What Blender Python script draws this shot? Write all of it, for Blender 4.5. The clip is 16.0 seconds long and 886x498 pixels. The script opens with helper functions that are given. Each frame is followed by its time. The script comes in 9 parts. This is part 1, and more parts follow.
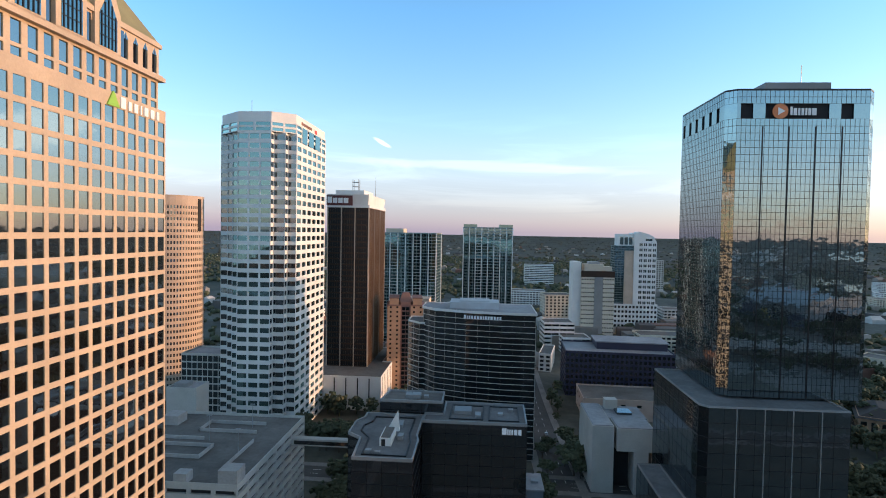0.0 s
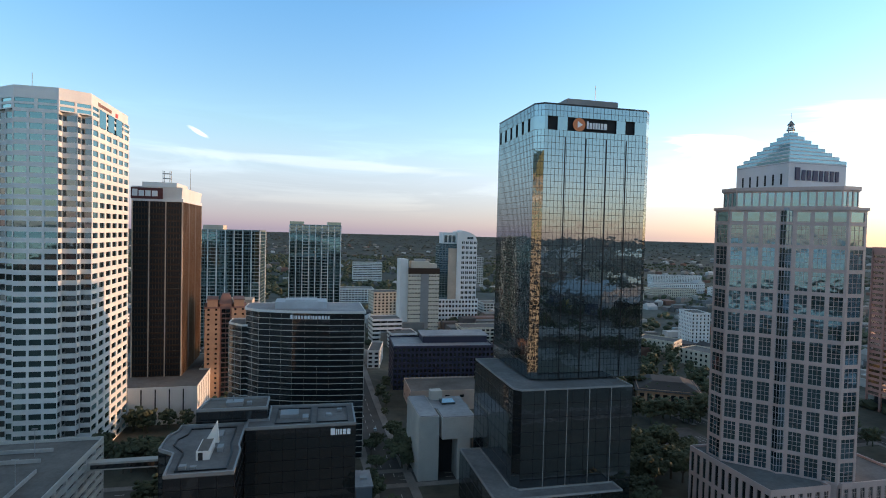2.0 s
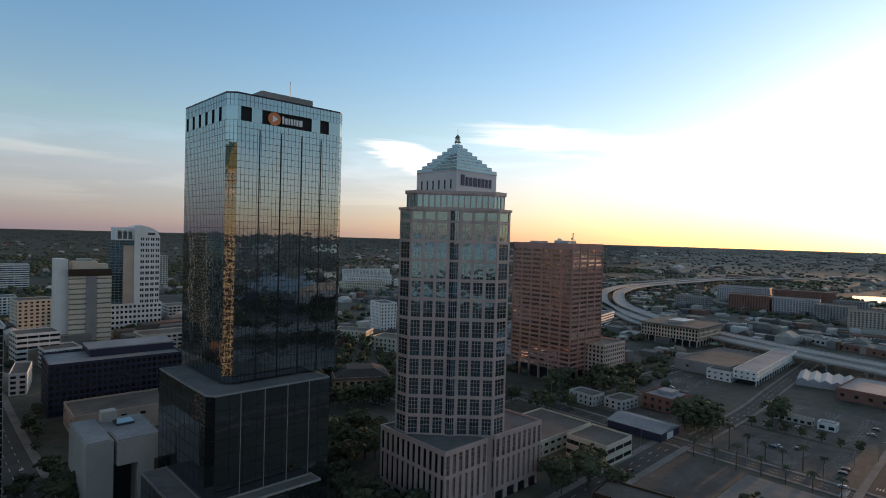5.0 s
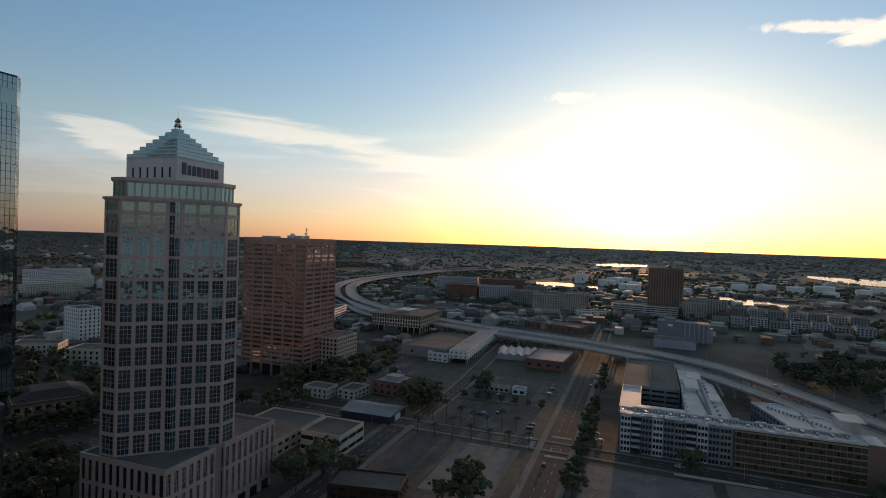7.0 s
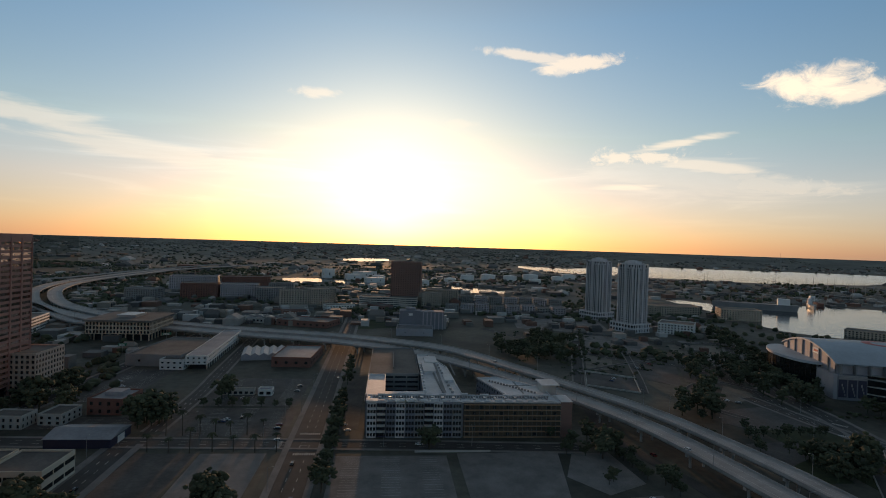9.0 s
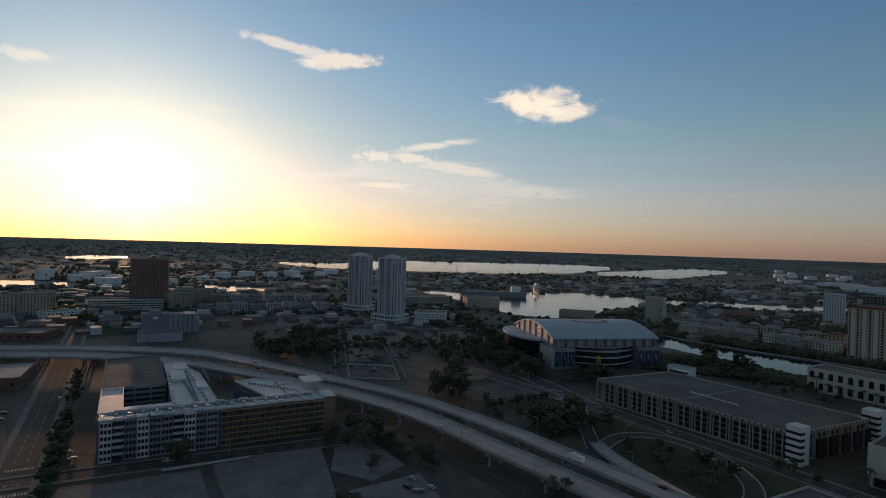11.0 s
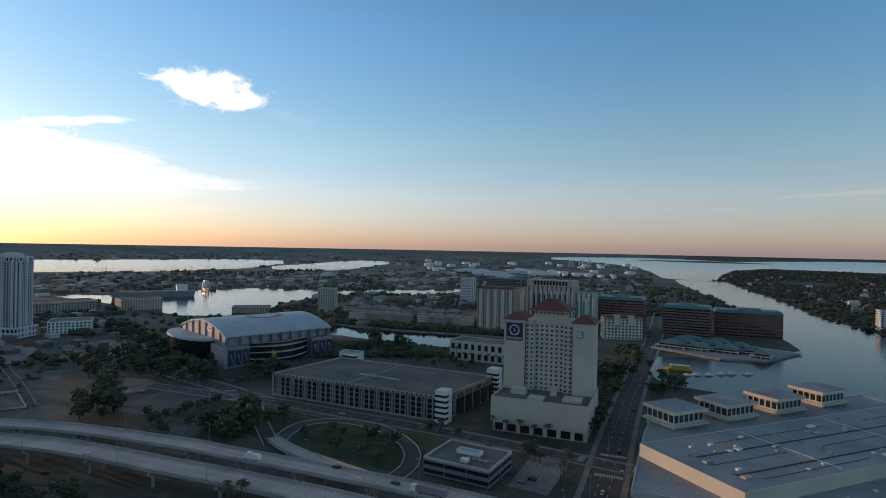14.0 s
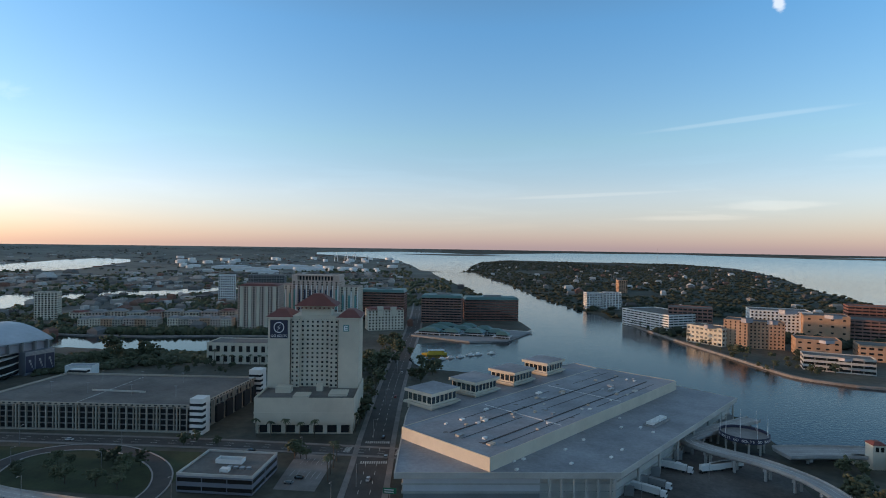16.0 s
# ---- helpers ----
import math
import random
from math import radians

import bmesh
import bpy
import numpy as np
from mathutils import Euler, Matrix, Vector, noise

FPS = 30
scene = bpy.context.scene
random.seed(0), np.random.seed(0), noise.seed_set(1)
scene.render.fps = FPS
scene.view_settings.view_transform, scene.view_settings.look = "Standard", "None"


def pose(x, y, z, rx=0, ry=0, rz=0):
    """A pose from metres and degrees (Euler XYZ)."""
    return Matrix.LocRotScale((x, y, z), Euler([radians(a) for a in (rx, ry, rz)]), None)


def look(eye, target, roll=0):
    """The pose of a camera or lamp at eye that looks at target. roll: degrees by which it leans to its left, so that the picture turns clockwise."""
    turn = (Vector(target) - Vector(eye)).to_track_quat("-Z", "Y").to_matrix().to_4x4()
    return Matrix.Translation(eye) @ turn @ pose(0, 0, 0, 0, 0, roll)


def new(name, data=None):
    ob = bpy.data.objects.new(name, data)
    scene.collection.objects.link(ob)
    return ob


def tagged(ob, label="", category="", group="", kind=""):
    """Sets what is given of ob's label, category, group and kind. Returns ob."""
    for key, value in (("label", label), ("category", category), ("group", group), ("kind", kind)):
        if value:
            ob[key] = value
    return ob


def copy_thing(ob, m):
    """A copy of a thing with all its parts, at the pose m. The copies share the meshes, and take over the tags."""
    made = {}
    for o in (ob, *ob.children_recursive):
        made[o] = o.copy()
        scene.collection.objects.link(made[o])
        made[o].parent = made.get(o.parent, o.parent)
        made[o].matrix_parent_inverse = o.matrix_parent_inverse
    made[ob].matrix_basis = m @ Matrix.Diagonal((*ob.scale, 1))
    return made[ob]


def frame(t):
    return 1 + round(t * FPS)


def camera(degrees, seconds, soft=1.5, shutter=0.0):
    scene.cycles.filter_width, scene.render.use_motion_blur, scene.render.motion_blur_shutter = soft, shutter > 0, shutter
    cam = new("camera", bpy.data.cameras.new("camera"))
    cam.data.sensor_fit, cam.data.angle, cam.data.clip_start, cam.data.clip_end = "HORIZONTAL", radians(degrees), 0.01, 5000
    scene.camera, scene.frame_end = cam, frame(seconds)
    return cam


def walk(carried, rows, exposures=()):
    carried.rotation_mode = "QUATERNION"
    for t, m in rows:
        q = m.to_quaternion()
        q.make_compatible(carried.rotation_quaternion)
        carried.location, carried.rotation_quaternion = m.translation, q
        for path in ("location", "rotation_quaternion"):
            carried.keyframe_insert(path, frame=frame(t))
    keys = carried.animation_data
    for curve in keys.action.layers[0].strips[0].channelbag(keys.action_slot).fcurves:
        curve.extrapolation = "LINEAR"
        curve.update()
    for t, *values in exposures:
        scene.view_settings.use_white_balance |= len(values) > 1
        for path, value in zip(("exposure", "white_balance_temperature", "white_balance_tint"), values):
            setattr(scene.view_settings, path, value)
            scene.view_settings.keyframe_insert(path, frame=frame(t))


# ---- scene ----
EYE = 115.0  # height of the camera above the street
cam = camera(76.43, 16.0, soft=1.0)
# seconds, heading, pitch, roll: the camera hangs in one place and turns to its right
PATH = [
    (0.0, 4.10, -1.81, -1.01),
    (0.5, -0.27, -1.77, -1.11),
    (1.0, -4.35, -1.74, -1.21),
    (1.5, -8.21, -1.70, -1.32),
    (2.0, -13.23, -1.66, -1.41),
    (2.5, -18.33, -1.61, -1.48),
    (3.0, -22.99, -1.55, -1.53),
    (5.5, -49.76, -1.18, -1.66),
    (6.0, -56.63, -1.11, -1.74),
    (6.5, -63.22, -1.02, -1.81),
    (7.0, -70.07, -0.92, -1.85),
    (7.5, -76.89, -0.82, -1.87),
    (8.0, -83.31, -0.74, -1.86),
    (8.5, -89.66, -0.66, -1.83),
    (9.0, -95.41, -0.59, -1.78),
    (11.5, -125.87, -0.27, -1.64),
    (12.0, -132.31, -0.20, -1.52),
    (12.5, -137.17, -0.16, -1.42),
    (13.0, -142.55, -0.15, -1.29),
    (13.5, -147.12, -0.16, -1.19),
    (14.0, -151.58, -0.18, -1.11),
    (14.5, -156.70, -0.21, -1.04),
    (15.0, -163.30, -0.26, -0.96),
    (15.5, -169.46, -0.28, -0.86),
    (16.0, -175.14, -0.31, -0.83),
]
# seconds, stops, kelvin, tint: the camera stops down and warms as it faces the sun
EXPOSURES = [(0.0, 0.19, 7500, 13), (3.0, -0.08, 7950, 14), (5.5, -0.75, 8750, 18), (8.0, -1.40, 8950, 17), (9.0, -1.48, 8850, 16), (11.5, -1.65, 8000, 14), (12.5, -1.28, 7650, 12), (14.5, -0.76, 7400, 12), (16.0, -0.44, 7300, 12)]
walk(cam, [(t, pose(0, 0, EYE, 90 + tilt, lean, turn)) for t, turn, tilt, lean in PATH], EXPOSURES)

# ---- light: a low sun in the east, clear sky with thin cloud ----
SUN_UP = radians(3.0)
world = bpy.data.worlds.new("dawn_sky")
scene.world = world
world.use_nodes = True
wn = world.node_tree
wn.nodes.clear()


def wnode(kind, **values):
    n = wn.nodes.new(kind)
    for key, value in values.items():
        n.inputs[key].default_value = value
    return n


sky = wn.nodes.new("ShaderNodeTexSky")
sky.sky_type = "NISHITA"
sky.sun_disc = False
sky.sun_elevation = SUN_UP
sky.sun_rotation = radians(90)
sky.altitude = 100
sky.air_density, sky.dust_density, sky.ozone_density = 1.0, 0.38, 1.8
# the haze of the morning: a gain by height over the skyline that cools the low yellow band
place = wn.nodes.new("ShaderNodeTexCoord")
split = wn.nodes.new("ShaderNodeSeparateXYZ")
wn.links.new(place.outputs["Generated"], split.inputs[0])
tone = wn.nodes.new("ShaderNodeValToRGB")
tone.color_ramp.elements[0].position, tone.color_ramp.elements[0].color = 0.0, (0.40, 0.45, 1.0, 1)
tone.color_ramp.elements[1].position, tone.color_ramp.elements[1].color = 1.0, (0.80, 0.56, 0.40, 1)
for high, colour in ((0.03, (0.44, 0.50, 1.0, 1)), (0.09, (0.52, 0.57, 0.97, 1)), (0.18, (0.48, 0.64, 0.88, 1)), (0.36, (0.33, 0.65, 0.99, 1)), (0.55, (0.33, 0.50, 0.64, 1))):
    tone.color_ramp.elements.new(high).color = colour
wn.links.new(split.outputs["Z"], tone.inputs[0])
gain = wn.nodes.new("ShaderNodeMix")
gain.data_type, gain.blend_type = "RGBA", "MULTIPLY"
gain.inputs[0].default_value = 1.0
wn.links.new(sky.outputs[0], gain.inputs[6])
wn.links.new(tone.outputs[0], gain.inputs[7])


def wmath(op, a, b=None):
    n = wn.nodes.new("ShaderNodeMath")
    n.operation = op
    for k, v in enumerate((a, b)):
        if v is None:
            continue
        if isinstance(v, (int, float)):
            n.inputs[k].default_value = v
        else:
            wn.links.new(v, n.inputs[k])
    return n.outputs[0]


def wmap(value, lo, hi, to_lo=0.0, to_hi=1.0):
    n = wn.nodes.new("ShaderNodeMapRange")
    n.interpolation_type = "SMOOTHSTEP"
    for k, v in (("From Min", lo), ("From Max", hi), ("To Min", to_lo), ("To Max", to_hi)):
        n.inputs[k].default_value = v
    wn.links.new(value, n.inputs["Value"])
    return n.outputs[0]


def wdot(v, scale=1.0):
    n = wn.nodes.new("ShaderNodeVectorMath")
    n.operation = "DOT_PRODUCT"
    wn.links.new(place.outputs["Generated"], n.inputs[0])
    n.inputs[1].default_value = Vector(v) * scale
    return n.outputs["Value"]


def wnoise(stretch, scale, detail=6.0, rough=0.6):
    m = wn.nodes.new("ShaderNodeVectorMath")
    m.operation = "MULTIPLY"
    m.inputs[1].default_value = stretch
    wn.links.new(place.outputs["Generated"], m.inputs[0])
    n = wn.nodes.new("ShaderNodeTexNoise")
    n.inputs["Scale"].default_value, n.inputs["Detail"].default_value, n.inputs["Roughness"].default_value = scale, detail, rough
    n.inputs["Distortion"].default_value = 0.6
    wn.links.new(m.outputs[0], n.inputs["Vector"])
    return n.outputs["Fac"]


torn, streaky = wnoise((1, 1, 2.0), 17.0, 10.0, 0.68), wnoise((1, 1, 9.0), 3.2, 5.0)


def puff(bearing, up, wide, high, tilt=0.0, ragged=1.2, amount=1.0, noise_in=None):
    """How much of one small cloud lies in each direction: an ellipse in the sky with torn edges."""
    b, e = radians(bearing), radians(up)
    f = Vector((math.sin(b) * math.cos(e), math.cos(b) * math.cos(e), math.sin(e)))
    r0 = Vector((math.cos(b), -math.sin(b), 0))
    u0 = r0.cross(f)
    r = r0 * math.cos(radians(tilt)) + u0 * math.sin(radians(tilt))
    u = u0 * math.cos(radians(tilt)) - r0 * math.sin(radians(tilt))
    x, y = wdot(r, 1 / math.radians(wide)), wdot(u, 1 / math.radians(high))
    q = wmath("SQRT", wmath("ADD", wmath("MULTIPLY", x, x), wmath("MULTIPLY", y, y)))
    q = wmath("ADD", q, wmath("MULTIPLY", wmath("SUBTRACT", 0.5, noise_in or torn), ragged * 2))
    ahead = wmath("GREATER_THAN", wdot(f), 0.5)
    return wmath("MULTIPLY", wmath("MULTIPLY", wmap(q, 1.0, 0.35, 0.0, 1.0), ahead), amount)


cloud = None
for spec in ((128.6, 14.1, 5.0, 1.9, -4, 1.0, 0.85), (131.0, 13.4, 3.6, 1.3, 8, 1.0, 0.7), (136.5, 12.2, 3.5, 0.9, -10, 1.6, 0.03),
             (103.5, 18.4, 5.0, 0.55, -8, 1.1, 0.5), (108.5, 17.6, 5.0, 0.8, 7, 1.35, 0.62), (106.6, 17.2, 1.4, 0.8, 0, 0.8, 0.5),
             (82.3, 14.2, 3.0, 0.6, 2, 1.2, 0.4), (97.0, 12.0, 2.2, 0.5, 0, 1.2, 0.15),
             (117.5, 9.9, 6.5, 0.6, 10, 1.6, 0.5, streaky), (114.5, 8.9, 5.0, 1.0, 2, 2.2, 0.5), (121.5, 7.6, 7.5, 0.7, -9, 1.6, 0.4, streaky), (126.0, 6.0, 7.0, 0.9, -8, 1.9, 0.2), (113.5, 6.0, 5.0, 0.4, 0, 1.5, 0.5, streaky), (119.0, 6.8, 12.0, 2.6, -6, 1.4, 0.16, streaky),
             (56, 9.6, 14.0, 1.3, -7, 1.3, 0.30, streaky), (67, 7.4, 14.0, 1.0, -5, 1.3, 0.24, streaky), (349.7, 8.7, 1.1, 0.25, -28, 0.6, 0.22), (42, 7.2, 6.5, 1.2, -18, 2.3, 0.22, streaky), (205.6, 20.9, 0.5, 1.2, 15, 0.8, 0.25)):
    p = puff(*spec)
    cloud = p if cloud is None else wmath("MAXIMUM", cloud, p)
band = None
for spec in ((1, 6.6, 20.0, 0.6, -2.0, 0.7, 0.12, streaky), (203, 11.6, 9.5, 0.28, 3.5, 0.8, 0.09, streaky), (190, 5.2, 12.0, 0.25, 2.0, 0.8, 0.07, streaky), (206, 4.0, 8.0, 0.5, 1.0, 1.2, 0.10, streaky), (213, 8.0, 5.0, 0.6, 4.0, 1.3, 0.07, streaky), (198, 2.9, 7.0, 0.4, 0.0, 1.2, 0.10, streaky)):
    p = puff(*spec)
    band = p if band is None else wmath("MAXIMUM", band, p)
cloud = wmath("MAXIMUM", cloud, wmath("MULTIPLY", band, 0.45))
# thin veils low over the skyline: they brighten the sky behind them
veil = wmath("MULTIPLY", wmap(streaky, 0.46, 0.70), wmath("MULTIPLY", wmap(split.outputs["Z"], 0.0, 0.05), wmap(split.outputs["Z"], 0.24, 0.08)))
veil = wmath("ADD", 1.0, wmath("MULTIPLY", veil, wmap(wdot((0.25, 0.97, 0)), -0.5, 0.3, 0.05, 0.17)))
# a thin grey bank low in the north, and the dense low air in front of the sun
off = wmath("ARCCOSINE", wmath("MINIMUM", wdot((math.cos(SUN_UP), 0, math.sin(SUN_UP))), 0.99999))
bank = wmath("MULTIPLY", wmap(split.outputs["Z"], 0.15, 0.03), wmap(wdot((0.1, 0.995, 0)), 0.3, 0.9, 0.0, 0.26))
veil = wmath("MULTIPLY", veil, wmath("SUBTRACT", 1.0, bank))
veil = wmath("MULTIPLY", veil, wmath("SUBTRACT", 1.0, wmath("MULTIPLY", wmath("EXPONENT", wmath("MULTIPLY", off, -1 / 0.32)), 0.28)))
veiled = wn.nodes.new("ShaderNodeVectorMath")
veiled.operation = "SCALE"
wn.links.new(gain.outputs[2], veiled.inputs[0])
wn.links.new(veil, veiled.inputs["Scale"])
# thin high haze scatters the low sun's light round it


def aureole(below, reach, strength, colour):
    n = wn.nodes.new("ShaderNodeVectorMath")
    n.operation = "MULTIPLY_ADD"
    n.inputs[1].default_value = colour
    wn.links.new(wmath("MULTIPLY", wmath("EXPONENT", wmath("MULTIPLY", off, -1 / reach)), strength), n.inputs[0])
    wn.links.new(below, n.inputs[2])
    return n.outputs[0]


dark = wn.nodes.new("ShaderNodeCombineXYZ")
shine = aureole(aureole(dark.outputs[0], 0.115, 2.9, (1.0, 0.97, 0.93)), 0.48, 0.43, (0.95, 1.0, 1.06))
# the long way through the low air dims and reddens the scattered light towards the skyline
redden = wn.nodes.new("ShaderNodeValToRGB")
redden.color_ramp.interpolation = "EASE"
redden.color_ramp.elements[0].position, redden.color_ramp.elements[0].color = 0.0, (0.80, 0.69, 0.55, 1)
redden.color_ramp.elements[1].position, redden.color_ramp.elements[1].color = 0.13, (1, 1, 1, 1)
wn.links.new(split.outputs["Z"], redden.inputs[0])
air = wn.nodes.new("ShaderNodeVectorMath")
air.operation = "MULTIPLY_ADD"
wn.links.new(shine, air.inputs[0])
wn.links.new(redden.outputs[0], air.inputs[1])
wn.links.new(veiled.outputs[0], air.inputs[2])
glow = air.outputs[0]
# pale ground haze just over the skyline
haze = wn.nodes.new("ShaderNodeVectorMath")
haze.operation = "SCALE"
haze.inputs[0].default_value = (0.13, 0.24, 0.46)
wn.links.new(wmath("POWER", wmap(split.outputs["Z"], 0.16, 0.0), 1.4), haze.inputs["Scale"])
hazy = wn.nodes.new("ShaderNodeVectorMath")
hazy.operation = "ADD"
wn.links.new(glow, hazy.inputs[0])
wn.links.new(haze.outputs[0], hazy.inputs[1])
# away from the sun the low sky turns to a dusky pink: the shadow of the earth under its rosy belt
belt = wn.nodes.new("ShaderNodeMix")
belt.data_type, belt.blend_type = "RGBA", "MULTIPLY"
away = wmap(wdot((0.88, 0.47, 0)), 0.75, 0.0)
wn.links.new(wmath("MULTIPLY", away, wmap(split.outputs["Z"], 0.10, 0.0)), belt.inputs[0])
wn.links.new(hazy.outputs[0], belt.inputs[6])
belt.inputs[7].default_value = (0.88, 0.86, 0.96, 1)
# the low northern sky is greyer, through far cloud
grey = wn.nodes.new("ShaderNodeMix")
grey.data_type, grey.blend_type = "RGBA", "MULTIPLY"
wn.links.new(wmath("MULTIPLY", wmap(wdot((-0.1, 0.995, 0)), 0.55, 0.95), wmap(split.outputs["Z"], 0.14, 0.0)), grey.inputs[0])
wn.links.new(belt.outputs[2], grey.inputs[6])
grey.inputs[7].default_value = (0.80, 0.85, 1.02, 1)
final = wn.nodes.new("ShaderNodeMix")
final.data_type = "RGBA"
wn.links.new(cloud, final.inputs[0])
wn.links.new(grey.outputs[2], final.inputs[6])
final.inputs[7].default_value = (3.7, 3.5, 3.2, 1)
back = wnode("ShaderNodeBackground", Strength=0.9)
wout = wn.nodes.new("ShaderNodeOutputWorld")
wn.links.new(final.outputs[2], back.inputs[0])
wn.links.new(back.outputs[0], wout.inputs[0])

lamp = bpy.data.lights.new("sun", "SUN")
lamp.energy, lamp.angle, lamp.color = 3.6, radians(0.6), (1.0, 0.62, 0.38)
sun = new("sun", lamp)
sun.matrix_world = look((math.cos(SUN_UP) * 1000, 0, math.sin(SUN_UP) * 1000), (0, 0, 0))

# ---- materials ----
def mat(name, colour, rough=0.8, metal=0.0, vary=0.12, fine=0.8, broad=0.05, bump=0.15, spec=0.5, pieces=0.0, tint=None):
    """A surface with grain (fine, per metre), broad stains, slight relief, and a shift of tone from piece to piece."""
    m = bpy.data.materials.new(name)
    m.use_nodes = True
    t = m.node_tree
    b = t.nodes["Principled BSDF"]
    b.inputs["Roughness"].default_value = rough
    b.inputs["Metallic"].default_value = metal
    b.inputs["Specular IOR Level"].default_value = spec
    geo = t.nodes.new("ShaderNodeNewGeometry")
    total = None
    for scale, share in ((fine, 0.5), (broad, 1.0)):
        n = t.nodes.new("ShaderNodeTexNoise")
        n.inputs["Scale"].default_value = scale
        n.inputs["Detail"].default_value = 5
        n.inputs["Roughness"].default_value = 0.65
        t.links.new(geo.outputs["Position"], n.inputs["Vector"])
        mr = t.nodes.new("ShaderNodeMapRange")
        mr.inputs["From Min"].default_value, mr.inputs["From Max"].default_value = 0.3, 0.7
        mr.inputs["To Min"].default_value, mr.inputs["To Max"].default_value = 1 - vary * share * 1.6, 1 + vary * share * 1.2
        t.links.new(n.outputs["Fac"], mr.inputs["Value"])
        if total is None:
            grain, total = n, mr.outputs[0]
        else:
            mul = t.nodes.new("ShaderNodeMath")
            mul.operation = "MULTIPLY"
            t.links.new(total, mul.inputs[0])
            t.links.new(mr.outputs[0], mul.inputs[1])
            total, stain = mul.outputs[0], n
    if pieces:
        oi = t.nodes.new("ShaderNodeObjectInfo")
        mr = t.nodes.new("ShaderNodeMapRange")
        mr.inputs["To Min"].default_value, mr.inputs["To Max"].default_value = 1 - pieces, 1 + pieces
        t.links.new(oi.outputs["Random"], mr.inputs["Value"])
        mul = t.nodes.new("ShaderNodeMath")
        mul.operation = "MULTIPLY"
        t.links.new(total, mul.inputs[0])
        t.links.new(mr.outputs[0], mul.inputs[1])
        total = mul.outputs[0]
    base = t.nodes.new("ShaderNodeMix")
    base.data_type = "RGBA"
    base.inputs[6].default_value = (*colour, 1)
    base.inputs[7].default_value = (*(tint or colour), 1)
    t.links.new(stain.outputs["Fac"], base.inputs[0])
    hsv = t.nodes.new("ShaderNodeHueSaturation")
    t.links.new(base.outputs[2], hsv.inputs["Color"])
    t.links.new(total, hsv.inputs["Value"])
    t.links.new(hsv.outputs[0], b.inputs["Base Color"])
    if bump:
        bp = t.nodes.new("ShaderNodeBump")
        bp.inputs["Strength"].default_value = bump
        bp.inputs["Distance"].default_value = 0.1
        t.links.new(grain.outputs["Fac"], bp.inputs["Height"])
        t.links.new(bp.outputs[0], b.inputs["Normal"])
    return m


def glass(name, colour, share=0.5, rough=0.03, wave=0.02, dark=(0.012, 0.014, 0.016)):
    """Coated window glass: a dark room behind a mirror coat; share is how much it mirrors; panes lean a little each."""
    m = bpy.data.materials.new(name)
    m.use_nodes = True
    t = m.node_tree
    b = t.nodes["Principled BSDF"]
    b.inputs["Base Color"].default_value = (*dark, 1)
    b.inputs["Roughness"].default_value = 0.25
    b.inputs["Specular IOR Level"].default_value = 0.3
    g = t.nodes.new("ShaderNodeBsdfGlossy")
    g.inputs["Color"].default_value = (*colour, 1)
    g.inputs["Roughness"].default_value = rough
    geo = t.nodes.new("ShaderNodeNewGeometry")
    n = t.nodes.new("ShaderNodeTexNoise")
    n.inputs["Scale"].default_value = 0.22
    n.inputs["Detail"].default_value = 2
    t.links.new(geo.outputs["Position"], n.inputs["Vector"])
    bp = t.nodes.new("ShaderNodeBump")
    bp.inputs["Strength"].default_value = 1.0
    bp.inputs["Distance"].default_value = wave
    t.links.new(n.outputs["Fac"], bp.inputs["Height"])
    t.links.new(bp.outputs[0], g.inputs["Normal"])
    fr = t.nodes.new("ShaderNodeFresnel")
    fr.inputs["IOR"].default_value = 1.5
    mr = t.nodes.new("ShaderNodeMapRange")
    mr.inputs["To Min"].default_value, mr.inputs["To Max"].default_value = share, 1.0
    t.links.new(fr.outputs[0], mr.inputs["Value"])
    mix = t.nodes.new("ShaderNodeMixShader")
    t.links.new(mr.outputs[0], mix.inputs[0])
    t.links.new(b.outputs[0], mix.inputs[1])
    t.links.new(g.outputs[0], mix.inputs[2])
    t.links.new(mix.outputs[0], t.nodes["Material Output"].inputs[0])
    return m


def water_mat(name, colour, scale, wave):
    m = bpy.data.materials.new(name)
    m.use_nodes = True
    t = m.node_tree
    b = t.nodes["Principled BSDF"]
    b.inputs["Base Color"].default_value = (*colour, 1)
    b.inputs["Roughness"].default_value = 0.06
    b.inputs["IOR"].default_value = 1.33
    b.inputs["Specular IOR Level"].default_value = 0.26
    geo = t.nodes.new("ShaderNodeNewGeometry")
    n = t.nodes.new("ShaderNodeTexNoise")
    n.inputs["Scale"].default_value = scale
    n.inputs["Detail"].default_value = 4
    t.links.new(geo.outputs["Position"], n.inputs["Vector"])
    bp = t.nodes.new("ShaderNodeBump")
    bp.inputs["Strength"].default_value = 1.0
    bp.inputs["Distance"].default_value = wave
    t.links.new(n.outputs["Fac"], bp.inputs["Height"])
    t.links.new(bp.outputs[0], b.inputs["Normal"])
    return m


